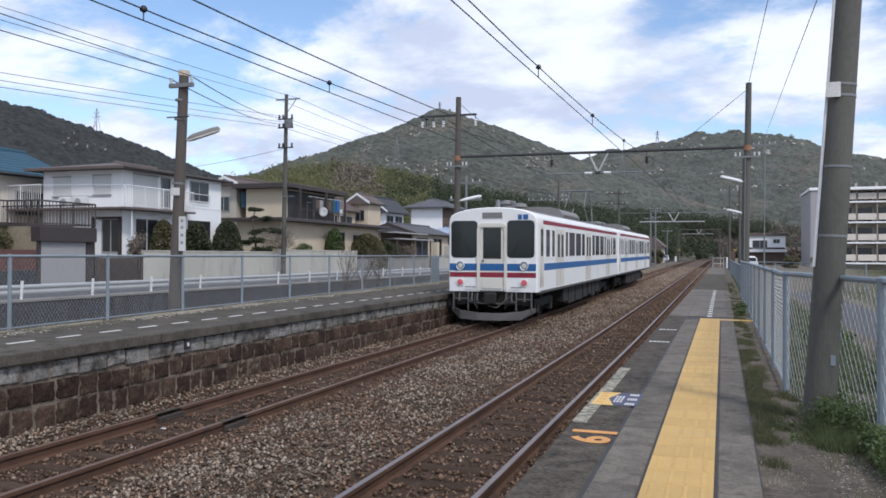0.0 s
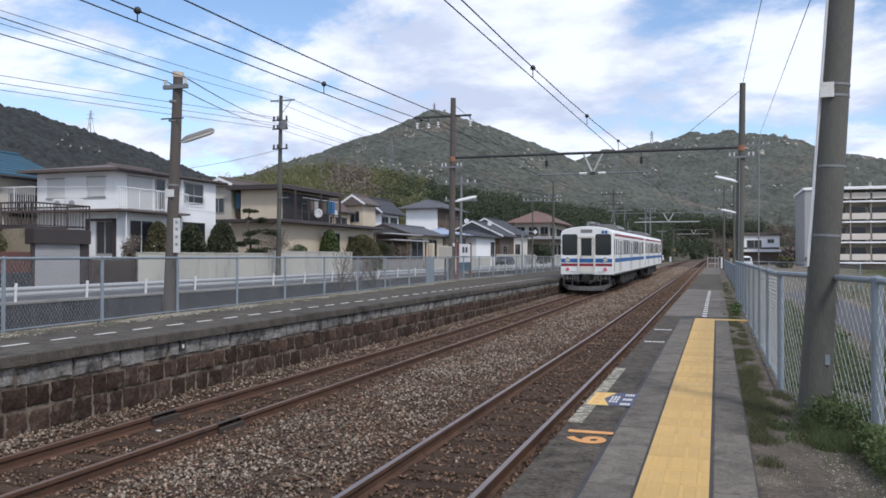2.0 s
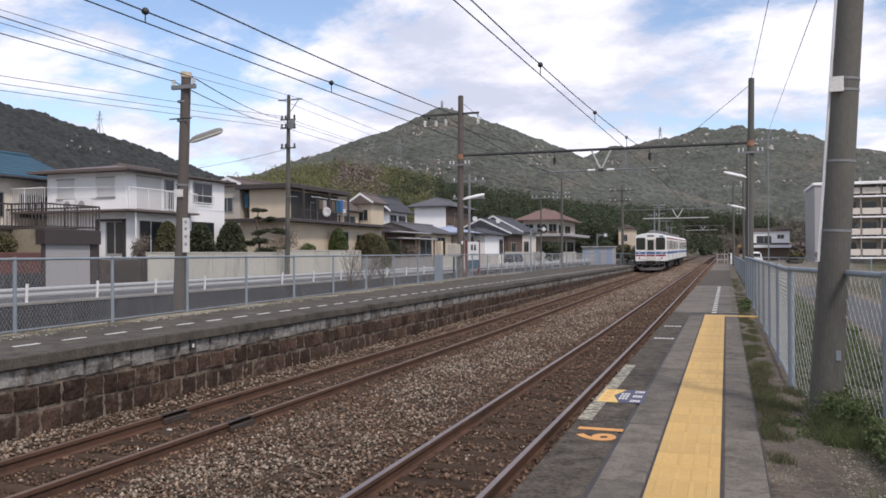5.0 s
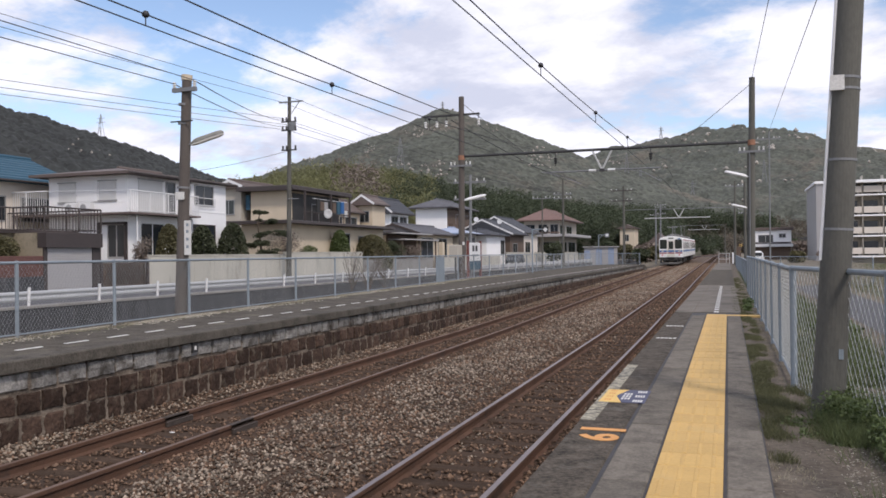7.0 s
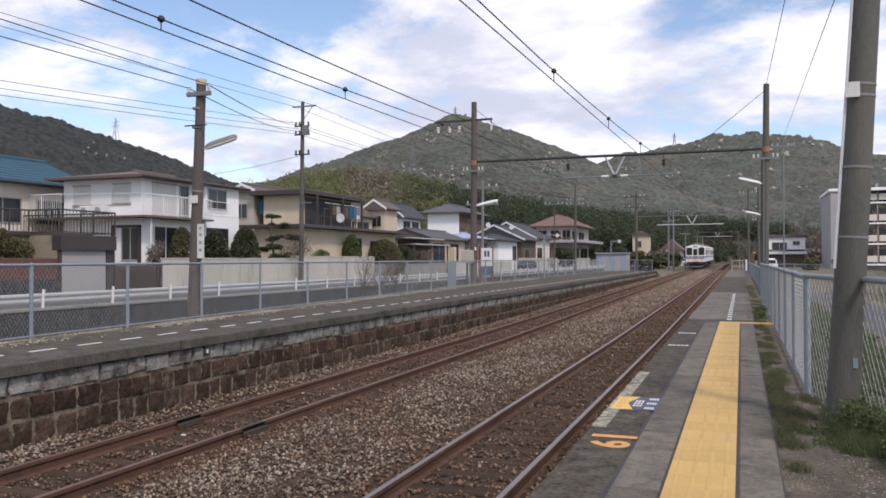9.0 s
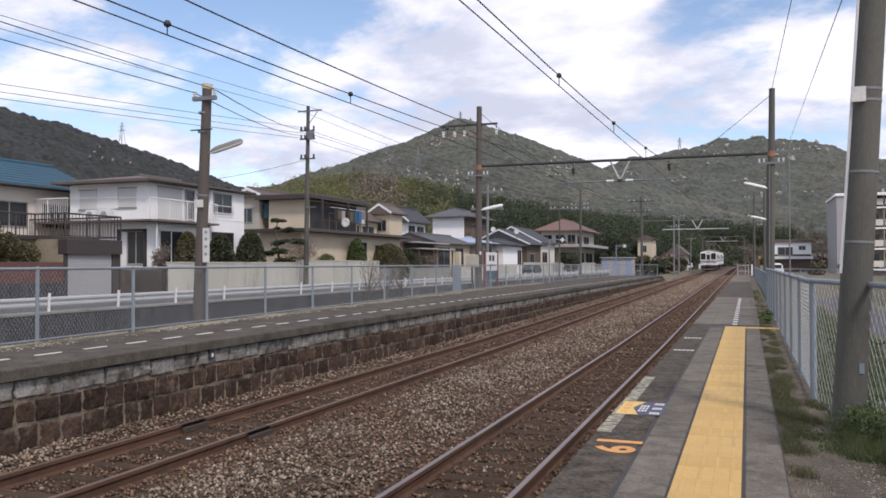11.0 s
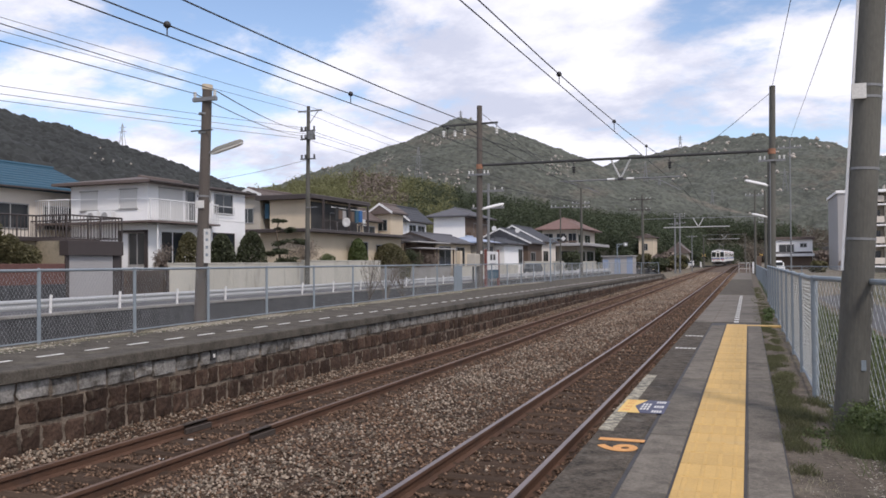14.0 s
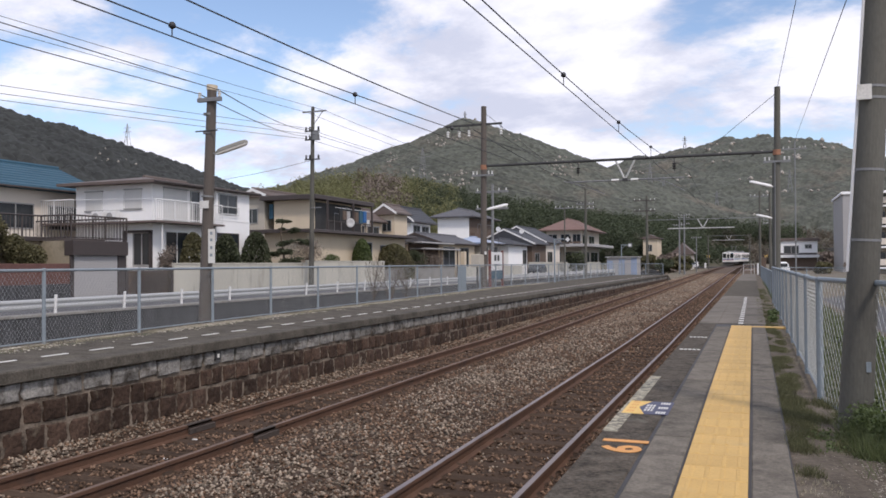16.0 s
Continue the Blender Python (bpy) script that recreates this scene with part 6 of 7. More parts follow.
house("low white house with a dark tiled roof", -31.3, 107.6, 117.4, -35.4, 0.7, 4.7, 5.7, "hip", M_WHITEWALL, M_DARKROOF, 0.7, [("front", 0.75, 0.95, 0.35, 0.85)])
house("dark-boarded house with a dark tiled gable", -31.0, 119.2, 128, -39.4, 0.7, 5.0, 7.45, "gable_y", M_BROWNWALL, M_DARKROOF, 0.7, [("front", 0.2, 0.5, 0.3, 0.7), ("end", 0.6, 0.8, 0.3, 0.6)], verge=M_WHITEMET)
house("pale house with a steep dark tiled roof", -32.8, 134, 146, -42.0, 0.7, 5.6, 8.55, "gable_y", M_BALCONY, M_DARKROOF, 0.7, [("front", 0.2, 0.5, 0.3, 0.7)], verge=M_WHITEMET)
hr = house("two-storey house with a red-brown tiled hip roof", -30.6, 155, 174, -37.4, 0.9, 8.45, 10.9, "hip", M_BEIGE, M_REDROOF, 1.4, [("front", 0.05, 0.3, 0.6, 0.88), ("front", 0.4, 0.7, 0.6, 0.88), ("end", 0.05, 0.3, 0.62, 0.9), ("end", 0.42, 0.66, 0.62, 0.9), ("end", 0.76, 0.97, 0.62, 0.9), ("front", 0.1, 0.4, 0.15, 0.45), ("front", 0.5, 0.9, 0.15, 0.45), ("end", 0.1, 0.4, 0.12, 0.45), ("end", 0.55, 0.9, 0.12, 0.45)])
part("lower_roof", roof_shape(-38.0, -28.5, 152, 176, 5.3, 5.8, 0.6, "flat"), M_SHUTTER, hr, "pale grey lower roof")
part("timber_band", Shape().box(-37.45, -30.55, 154.95, 155.0, 6.0, 6.35), M_BROWNWALL, hr)
house("small cream house among trees", -19.3, 182, 190, -22.4, 0.6, 7.4, 8.2, "gable_y", M_CREAM, M_BROWNROOF, 0.5, [("end", 0.3, 0.6, 0.6, 0.8)])
house("small brown house beside the level crossing", -12.6, 186, 196, -16.4, 0.3, 4.0, 6.3, "gable_y", M_BEIGE, M_BROWNROOF, 0.6, [("end", 0.3, 0.7, 0.4, 0.8)])
shed = thing("storage_shed", (-18.5, 127, 0.6), "low shed clad in pale blue-white sheets", "shed")
for k in range(5):
    part("sheet", Shape().bev(-20.8 + 0.9 * k, -19.93 + 0.9 * k, 125, 125.06, -0.7, 2.5 + 0.12 * k, 0.01), M_SHUTTER if k % 2 else M_PALEBLUE, shed)
part("body", Shape().box(-20.8, -16.3, 125.06, 129.0, -0.7, 2.5), M_SHUTTER, shed)
part("roof", Shape().bev(-21.0, -16.1, 124.7, 129.2, 3.0, 3.12, 0.02).box(-20.8, -16.3, 125.06, 129, 2.5, 3.0), M_SHUTTER, shed)

# garage with roof terrace
ga = thing("garage", (-32, 32, ROAD_Z), "concrete garage with a grey shutter and roof terrace", "garage")
part("wall", Shape().box(-35.5, -30.45, 29.98, 33.6, ROAD_Z - 0.1, 3.4), M_MOSSTAN, ga, "mossy tan garage wall")
for y0, y1 in ((33.1, 33.6), (29.98, 30.18)):
    part("door_jamb", Shape().box(-30.46, -30.38, y0, y1, ROAD_Z - 0.1, 2.72), M_BROWNMET, ga, "dark brown door jamb")
shutter = part("shutter", Shape().box(-30.46, -30.43, 30.2, 33.08, ROAD_Z, 2.72), M_SHUTTER, ga, "grey slatted roller shutter")
for k in range(25):
    part("slat", Shape().bev(-30.44, -30.40, 30.22, 33.06, ROAD_Z + 0.08 * k, ROAD_Z + 0.08 * k + 0.072, 0.012), M_SHUTTER, shutter)
part("fascia", Shape().bev(-30.75, -30.2, 29.95, 33.6, 2.70, 3.42, 0.03), M_BROWNMET, ga, "dark brown fascia")
part("terrace_floor", Shape().bev(-38.5, -32.1, 20.0, 34.0, 3.40, 3.60, 0.03), M_BROWNMET, ga)
part("tan_wall", Shape().box(-32.6, -32.3, 20.0, 30.2, 0.6, 3.45), M_MOSSTAN, ga, "mossy tan rendered wall")
railing(ga, [(-32.2, 20), (-32.2, 29.95), (-30.3, 29.95), (-30.3, 33.6), (-36.5, 33.6)], 3.46, 4.62, M_BROWNMET, 0.22, "terrace_railing")
bw = thing("brick_wall", (-30.4, 25, ROAD_Z), "low red brick wall on a grey base", "garden wall")
part("base", Shape().bev(-30.6, -30.3, 12, 29.9, ROAD_Z - 0.1, 1.35, 0.02), M_RETAIN, bw, "grey concrete base")
part("brickwork", Shape().bev(-30.58, -30.34, 12, 29.9, 1.35, 2.3, 0.02), M_REDBRICK, bw, "red brick courses")
# lattice gate
lg = thing("lattice_gate", (-30.4, 35.4, ROAD_Z), "dark lattice gate between garage and garden wall", "gate")
la = Shape()
for i in range(24):
    y = 33.7 + i * 0.155
    la.rod((-30.4, y, ROAD_Z + 0.1), (-30.4, y - 0.9, 1.95), 0.016, n=4) if y - 0.9 > 33.6 else None
    la.rod((-30.42, y, ROAD_Z + 0.1), (-30.42, y + 0.9, 1.95), 0.016, n=4) if y + 0.9 < 37.3 else None
part("lattice", la, M_BROWNMET, lg)
for y in (33.7, 37.25):
    part("gate_post", Shape().box(-30.48, -30.34, y - 0.08, y + 0.08, ROAD_Z - 0.1, 2.05), M_BROWNMET, lg)

# added dark panel, so that the area behind the lattice isn't white
part("back_board", Shape().bev(-30.72, -30.66, 33.75, 37.2, ROAD_Z - 0.1, 1.9, 0.01), M_BROWNWALL, lg, "dark panel added behind the lattice")

# satellite dishes
for x, y, z, r in ((-33.6, 65.2, 5.9, 0.42), (-31.6, 103.9, 6.75, 0.34), (-30.6, 112.0, 6.75, 0.36)):
    d = thing("satellite_dish", (x, y, z), "white satellite dish on a short pole", "satellite dish", "satellite dishes")
    part("bowl", Shape().lathe((x, y, z), [(0.05, 0.08), (r * 0.6, 0.03), (r, -0.08), (r * 0.98, -0.1), (r * 0.55, 0.0)], 18, "y"), M_WHITEMET, d, smooth=True)
    part("pole", Shape().rod((x, y + 0.1, z - 2.2), (x, y + 0.1, z + 0.4), 0.04, n=6), M_DARKSTEEL, d)

# ---------------------------------------------------------------- the other side
ap = thing("apartment_building", (25, 128, 0.3), "four-storey grey apartment block with long balconies", "apartment building")
AY, AX0, AX1 = 120.0, 14.3, 52.0
part("wall", Shape().box(AX0, AX1, AY + 1.6, AY + 13, 0.2, 11.0), M_BEIGE, ap)
part("end_wall", Shape().box(11.2, AX0, AY - 0.6, AY + 13, 0.2, 11.0), M_SHUTTER, ap, "blank blue-grey stair tower")
part("roof_slab", Shape().bev(11.0, AX1 + 0.2, AY - 0.8, AY + 13.2, 11.0, 11.35, 0.05), M_WHITEWALL, ap, "pale flat roof slab")
for k in range(4):
    z = 1.3 + 2.72 * k
    bl = part("balcony", Shape().bev(AX0, AX1, AY - 0.1, AY + 1.6, z - 0.14, z + 0.06, 0.02), M_WHITEWALL, ap, "white balcony slab")
    x = AX0 + 0.25
    while x < AX1 - 2:
        part("balcony_panel", Shape().bev(x, x + 2.2, AY - 0.12, AY - 0.02, z + 0.30, z + 1.12, 0.02), M_BALCONY, bl)
        part("balcony_window", Shape().box(x + 0.2, x + 1.9, AY + 1.52, AY + 1.62, z + 0.1, z + 2.0), M_GLASS, bl)
        part("balcony_screen", Shape().box(x + 2.28, x + 2.36, AY, AY + 1.6, z, z + 2.5), M_BEIGE, bl)
        x += 2.45
wh = house("small white building with a flat brown roof beyond the fence", 8.8, 130, 140, 3.7, 0.3, 5.2, 5.6, "flat", M_WHITEWALL, M_BROWNROOF, 0.3, [("end", 0.12, 0.5, 0.62, 0.85), ("end", 0.68, 0.84, 0.78, 0.88)])
part("band", Shape().bev(3.5, 9.0, 129.3, 130, 2.75, 3.15, 0.03), M_WHITEMET, wh, "white ledge")
# the wall is solid; a dark sheet paints the dim open floor
part("open_ground_floor", Shape().box(3.75, 8.75, 129.9, 130, 0.3, 2.75), M_BROWNWALL, wh, "dark sheet painted as the shade of an open ground floor")
# a dark strip on the wall paints the shadow over the ledge; no gap
part("shadow_gap", Shape().box(3.75, 8.75, 129.95, 130, 3.15, 3.45), M_BROWNMET, wh)
wv = thing("parked_van", (3.6, 112, 0.4), "white van parked beyond the fence", "van")
part("body", Shape().bev(2.7, 4.3, 110, 113.5, 0.75, 1.5, 0.15).bev(2.8, 4.2, 110.6, 113.3, 1.45, 2.15, 0.3), M_WHITEMET, wv)
part("windscreen", Shape().box(2.95, 4.05, 110.55, 110.7, 1.5, 1.95), M_GLASS, wv)
for x in (2.75, 4.25):
    for y in (110.7, 112.8):
        part("wheel", Shape().lathe((x, y, 0.6), [(0.3, -0.1), (0.32, 0), (0.3, 0.1)], 16, "x"), M_RUBBER, wv)


def car(x, y, z, m, label):
    c = thing("parked_car", (x, y, z), label, "car", "parked cars")
    b = Shape().sweep([(-2.0, 0.35), (-2.05, 0.75), (-1.5, 0.88), (-0.95, 1.38), (0.9, 1.45), (1.7, 0.95), (2.05, 0.8), (2.05, 0.35)], [((x - 0.8, y, z), (0, 1)), ((x + 0.8, y, z), (0, 1))])
    part("body", b, m, c)
    part("side_glass", Shape().add([(x + 0.805, y - 0.9, z + 0.92), (x + 0.805, y + 1.4, z + 0.95), (x + 0.805, y + 0.8, z + 1.36), (x + 0.805, y - 0.7, z + 1.32), (x + 0.79, y - 0.9, z + 0.92), (x + 0.79, y + 1.4, z + 0.95), (x + 0.79, y + 0.8, z + 1.36), (x + 0.79, y - 0.7, z + 1.32)],
                                   [(0, 1, 2, 3), (7, 6, 5, 4), (0, 4, 5, 1), (2, 6, 7, 3)]), M_GLASS, c)
    part("windscreen", Shape().add([(x - 0.7, y - 1.52, z + 0.9), (x + 0.7, y - 1.52, z + 0.9), (x + 0.66, y - 1.0, z + 1.36), (x - 0.66, y - 1.0, z + 1.36)], [(0, 1, 2, 3)]), M_GLASS, c)
    for k in (-1.25, 1.25):
        for sx in (-0.78, 0.78):
            part("wheel", Shape().lathe((x + sx, y + k, z + 0.32), [(0.28, -0.09), (0.32, -0.07), (0.32, 0.07), (0.28, 0.09)], 16, "x"), M_RUBBER, c)
    return c


car(-26.5, 104.5, ROAD_Z, plain("dark_car_paint", (0.03, 0.035, 0.04), 0.25), "dark hatchback parked by the road")
car(-13.5, 174, 0.75, M_WHITEMET, "white car waiting near the crossing")
car(-11.8, 183, 0.8, M_WHITEMET, "white car waiting near the crossing")

# ---------------------------------------------------------------- things on the far platform
sb = thing("station_sign", (-12.55, 40.8, LP), "station name board on red-brown posts", "station sign")
for y in (39.75, 41.95):
    part("post", Shape().bev(-12.62, -12.50, y - 0.06, y + 0.06, LP - 0.1, 2.85, 0.02), mat("red_brown_paint", (0.16, 0.05, 0.04), 0.6, 0.15, 3, 40, 0.1), sb, "red-brown post")
part("board", Shape().bev(-12.60, -12.52, 39.85, 41.85, 1.35, 2.75, 0.01), M_WHITEMET, sb, "white name board")
part("blue_band", Shape().box(-12.52, -12.515, 39.85, 41.85, 1.35, 1.80), M_BLUEROOF, sb, "blue lower band")
for y0, y1, z0, z1 in ((40.4, 40.75, 2.3, 2.6), (40.95, 41.3, 2.3, 2.6), (40.3, 41.4, 2.05, 2.13)):
    part("text_bar", Shape().box(-12.52, -12.515, y0, y1, z0, z1), M_DARKSTEEL, sb)
bxs = thing("notice_box", (-12.35, 37.2, LP), "pale notice box on a post", "notice box")
part("post", Shape().rod((-12.4, 37.25, LP - 0.1), (-12.4, 37.25, 2.1), 0.05, n=8), M_DARKSTEEL, bxs)
part("box", Shape().bev(-12.6, -12.2, 36.9, 37.7, 2.0, 2.6, 0.03), M_BEIGE, bxs)
part("sheet_panel", Shape().bev(-11.84, -11.80, 32.9, 33.9, LP - 0.02, 2.05, 0.01), M_GALV, fence_far, "blue-grey sheet panel fixed to the fence")
for x, y, h, side in ((-11.8, 51.0, 3.72, 0.40), (-12.5, 84.0, 4.0, 0.42)):
    l = thing("diamond_sign", (x, y, LP), "grey post with a small black and white diamond sign", "rail sign", "rail signs")
    part("post", Shape().rod((x, y, 0.3), (x, y, h), 0.05, n=8), M_GALV, l)
    part("arm", Shape().rod((x, y, h - 0.03), (x + 0.72, y, h - 0.03), 0.035, n=6), M_GALV, l)
    part("brace", Shape().rod((x, y, h - 0.45), (x + 0.4, y, h - 0.05), 0.025, n=6), M_GALV, l)
    cx = x + 0.86
    plate = part("plate", Shape().box(cx - side / 2, cx + side / 2, y - 0.03, y, h - 0.06 - side / 2, h - 0.06 + side / 2), M_RUBBER if y < 60 else M_STEEL, l, "square sign plate")
    for du, dv in ((0, 1), (0, -1), (1, 0), (-1, 0)):
        k = side * 0.2
        u, v = cx + du * k, h - 0.06 + dv * k
        part("white_diamond", Shape().add([(u - k, y - 0.034, v), (u, y - 0.034, v - k), (u + k, y - 0.034, v), (u, y - 0.034, v + k), (u - k, y - 0.03, v), (u, y - 0.03, v - k), (u + k, y - 0.03, v), (u, y - 0.03, v + k)],
                                          [(0, 1, 2, 3), (7, 6, 5, 4), (0, 4, 5, 1), (1, 5, 6, 2), (2, 6, 7, 3), (3, 7, 4, 0)]), M_WHITEMET, plate)

# ---------------------------------------------------------------- poles further on
def far_pole(x, y, z0, z1, label, arms=(0.4,), m=None, r=0.15):
    t = pole("utility_pole", (x, y, z0), (x + 0.05, y, z1), r, r * 0.7, m or M_POLE, label, 10)
    t["group"] = "poles along the line"
    for k in arms:
        part("crossarm", Shape().box(x - 0.9, x + 0.9, y - 0.05, y + 0.05, z1 - k - 0.05, z1 - k + 0.05), M_STEEL, t)
        for q in (-0.8, -0.4, 0.4, 0.8):
            part("insulator", insulator(Shape(), x + q, y, z1 - k + 0.05, 0.14, 0.045), M_PORC, t)
    return t


far_pole(-15.2, 79.0, -0.5, 9.4, "grey concrete pole beyond the platform fence", (1.9, 1.5))
far_pole(-16.4, 75.0, -0.5, 7.6, "slender grey pole beyond the platform fence", (0.3,), None, 0.09)
far_pole(-13.0, 41.6, LP - 0.1, 6.4, "slender grey pole with a pale lamp", (1.3, 0.4), M_STEEL, 0.09)
far_pole(-10.35, 137, 0.0, 10.0, "pale pole with several crossarms", (0.2, 0.6, 1.6), M_STEEL)
far_pole(-10.95, 135, 0.0, 9.0, "pale pole with several crossarms", (0.9, 1.4), M_STEEL)
far_pole(-9.3, 150, 0.0, 6.8, "short pole by the line", (0.3,), M_STEEL, 0.1)
far_pole(3.17, 70, 0.3, 11.69, "slender pale pole beside the platform end", (0.6,), M_STEEL, 0.06)
far_pole(0.66, 87, 0.3, 9.2, "grey pole beside the platform end", (0.5,), None, 0.13)
far_pole(2.3, 122, 0.3, 8.4, "grey pole beside the line", (0.4, 0.9), None, 0.13)
lp2 = pole("lamp_pole", (1.36, 60, 0.4), (1.42, 60, 8.9), 0.15, 0.11, M_POLE, "grey concrete lamp pole beside the platform fence")
platform_lamp(lp2, (1.36, 59.9, 5.1), (-1, -0.1, 0), 5.1, 1.1, M_WHITEMET)
lp2["group"] = "poles along the line"
ry = thing("relay_box", (1.0, 92, 0.6), "dark equipment cabinet by the platform end", "cabinet")
part("body", Shape().bev(0.75, 1.25, 88, 90, 0.3, 2.6, 0.04), M_BROWNWALL, ry)
eb = thing("end_barrier", (-0.4, 97.6, RP), "low grey tube barrier across the platform end", "barrier")
for x in (-1.0, -0.2, 0.15):
    part("post", Shape().rod((x, 97.6, RP - 0.1), (x, 97.6, RP + 1.1), 0.03, n=6), M_PALESTEEL, eb)
for z in (0.45, 1.08):
    part("rail", Shape().rod((-1.0, 97.6, RP + z), (0.15, 97.6, RP + z), 0.025, n=6), M_PALESTEEL, eb)
wb = thing("white_cabinet", (0.2, 96, 0.6), "narrow white cabinet at the platform end", "cabinet")
part("body", Shape().bev(0.42, 0.62, 95.5, 95.8, RP - 0.1, 2.0, 0.03), M_WHITEMET, wb)


def portal(y, x0, x1, h, hb, arms=()):
    dx, up = curve_x(y), float(grade(y))
    t = thing("catenary_portal", (x0 + dx, y, up), "steel catenary portal across both tracks", "catenary portal", "catenary portals")
    for x in (x0, x1):
        part("post", Shape().rod((x + dx, y, -0.4), (x + dx, y, h), 0.15, 0.11, n=10), M_POLE, t)
    for z in arms:
        part("crossarm", Shape().box(x0 + dx - 1.3, x0 + dx + 0.9, y - 0.16, y - 0.08, z, z + 0.09), M_BROWNMET, t)
        for q in (-1.2, -0.7, 0.4, 0.8):
            part("insulator", insulator(Shape(), x0 + dx + q, y - 0.12, z + 0.09, 0.14, 0.05), M_PORC, t)
    hb += up
    part("beam", Shape().rod((x0 + dx, y, hb), (x1 + dx, y, hb), 0.035, n=8), M_STEEL, t)
    part("registration_tube", Shape().rod((XL - 1.4 + dx, y, hb - 0.9), (XR + 1.0 + dx, y, hb - 0.9), 0.05, n=6), M_PALESTEEL, t)
    c = (XL + XR) / 2 + dx
    part("strut", Shape().rod((c - 0.5, y, hb), (c, y, hb - 0.9), 0.05, n=6).rod((c + 0.5, y, hb), (c, y, hb - 0.9), 0.05, n=6), M_PALESTEEL, t)
    return t


portal(85.0, -10.05, 1.6, 8.95, 6.1, (8.45, 7.4))
portal(178.0, -8.7, -0.6, 7.6, 6.7)


# level crossing and the bridge behind it
def crossing():
    y = 205.0
    dx, up = curve_x(y), float(grade(y))
    c = thing("level_crossing", (dx - 4, y, up - 0.1), "level crossing with striped posts and barriers", "level crossing")
    part("road_panel", Shape().bev(-16 + dx, 8 + dx, y - 2.5, y + 2.5, up - 0.3, up, 0.02), M_ROAD, c)
    stripe = [M_YELPAINT, M_RUBBER]
    for x in (-10.2, 2.4):
        for k in range(5):
            part("post_band", Shape().rod((x + dx, y - 3.5, up - 0.3 + 0.5 * k), (x + dx, y - 3.5, up + 0.2 + 0.5 * k), 0.06, n=8), stripe[k % 2], c)
        part("crossbuck", Shape().rod((x + dx - 0.4, y - 3.6, up + 2.2), (x + dx + 0.4, y - 3.6, up + 2.7), 0.05, n=6).rod((x + dx - 0.4, y - 3.6, up + 2.7), (x + dx + 0.4, y - 3.6, up + 2.2), 0.05, n=6), M_YELPAINT, c)
        part("warning_lamp", Shape().lathe((x + dx - 0.3, y - 3.7, up + 1.9), [(0.14, 0.1), (0.16, 0.0), (0.1, -0.06)], 12, "y"), M_RUBBER, c)
        part("warning_lamp", Shape().lathe((x + dx + 0.3, y - 3.7, up + 1.9), [(0.14, 0.1), (0.16, 0.0), (0.1, -0.06)], 12, "y"), M_RUBBER, c)
        part("barrier_box", Shape().bev(x + dx - 0.9, x + dx - 0.5, y - 3.8, y - 3.3, up - 0.3, up + 0.9, 0.03), M_WHITEMET, c, "pale barrier machine")
    b = thing("road_bridge", (0, 330, 0), "dark steel road bridge over the line", "bridge")
    part("deck", Shape().box(-40, 60, 330, 338, 5.6, 7.2), M_DARKWALL, b)
    for x in (-14, 4, 20, 36):
        part("pier", Shape().box(x - 0.7, x + 0.7, 331, 337, -0.4, 5.6), M_DARKWALL, b)
    railing(b, [(-40, 330.2), (60, 330.2)], 7.2, 8.3, M_STEEL, 1.2, "parapet_railing")


crossing()


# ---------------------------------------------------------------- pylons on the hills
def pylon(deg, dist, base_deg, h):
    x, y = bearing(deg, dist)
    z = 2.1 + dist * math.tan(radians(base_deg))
    t = thing("pylon", (x, y, z), "grey lattice power pylon on the hill", "pylon", "power pylons")
    s, w = Shape(), h * 0.12
    r = 0.0012 * dist * 0.25
    lv = [(0, 1.0), (0.3, 0.62), (0.6, 0.35), (0.85, 0.18), (1.0, 0.04)]
    for (u0, k0), (u1, k1) in zip(lv, lv[1:]):
        for a, b in ((-1, -1), (1, -1), (1, 1), (-1, 1)):
            s.rod((x + a * w * k0, y + b * w * k0, z - 4 * (u0 == 0) + h * u0), (x + a * w * k1, y + b * w * k1, z + h * u1), r, n=4)
        for a in (-1, 1):
            s.rod((x - a * w * k0, y - w * k0, z + h * u0), (x + a * w * k1, y - w * k1, z + h * u1), r * 0.7, n=4)
    part("lattice_tower", s, M_STEEL, t)
    for u, k in ((0.72, 0.17), (0.86, 0.14)):
        part("arm", Shape().rod((x - h * k, y, z + h * u), (x + h * k, y, z + h * u), r, n=4), M_STEEL, t)


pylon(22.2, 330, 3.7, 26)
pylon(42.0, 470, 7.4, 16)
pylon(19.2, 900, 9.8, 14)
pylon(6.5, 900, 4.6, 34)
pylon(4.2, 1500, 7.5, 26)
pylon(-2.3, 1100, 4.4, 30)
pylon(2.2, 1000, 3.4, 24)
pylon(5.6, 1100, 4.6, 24)


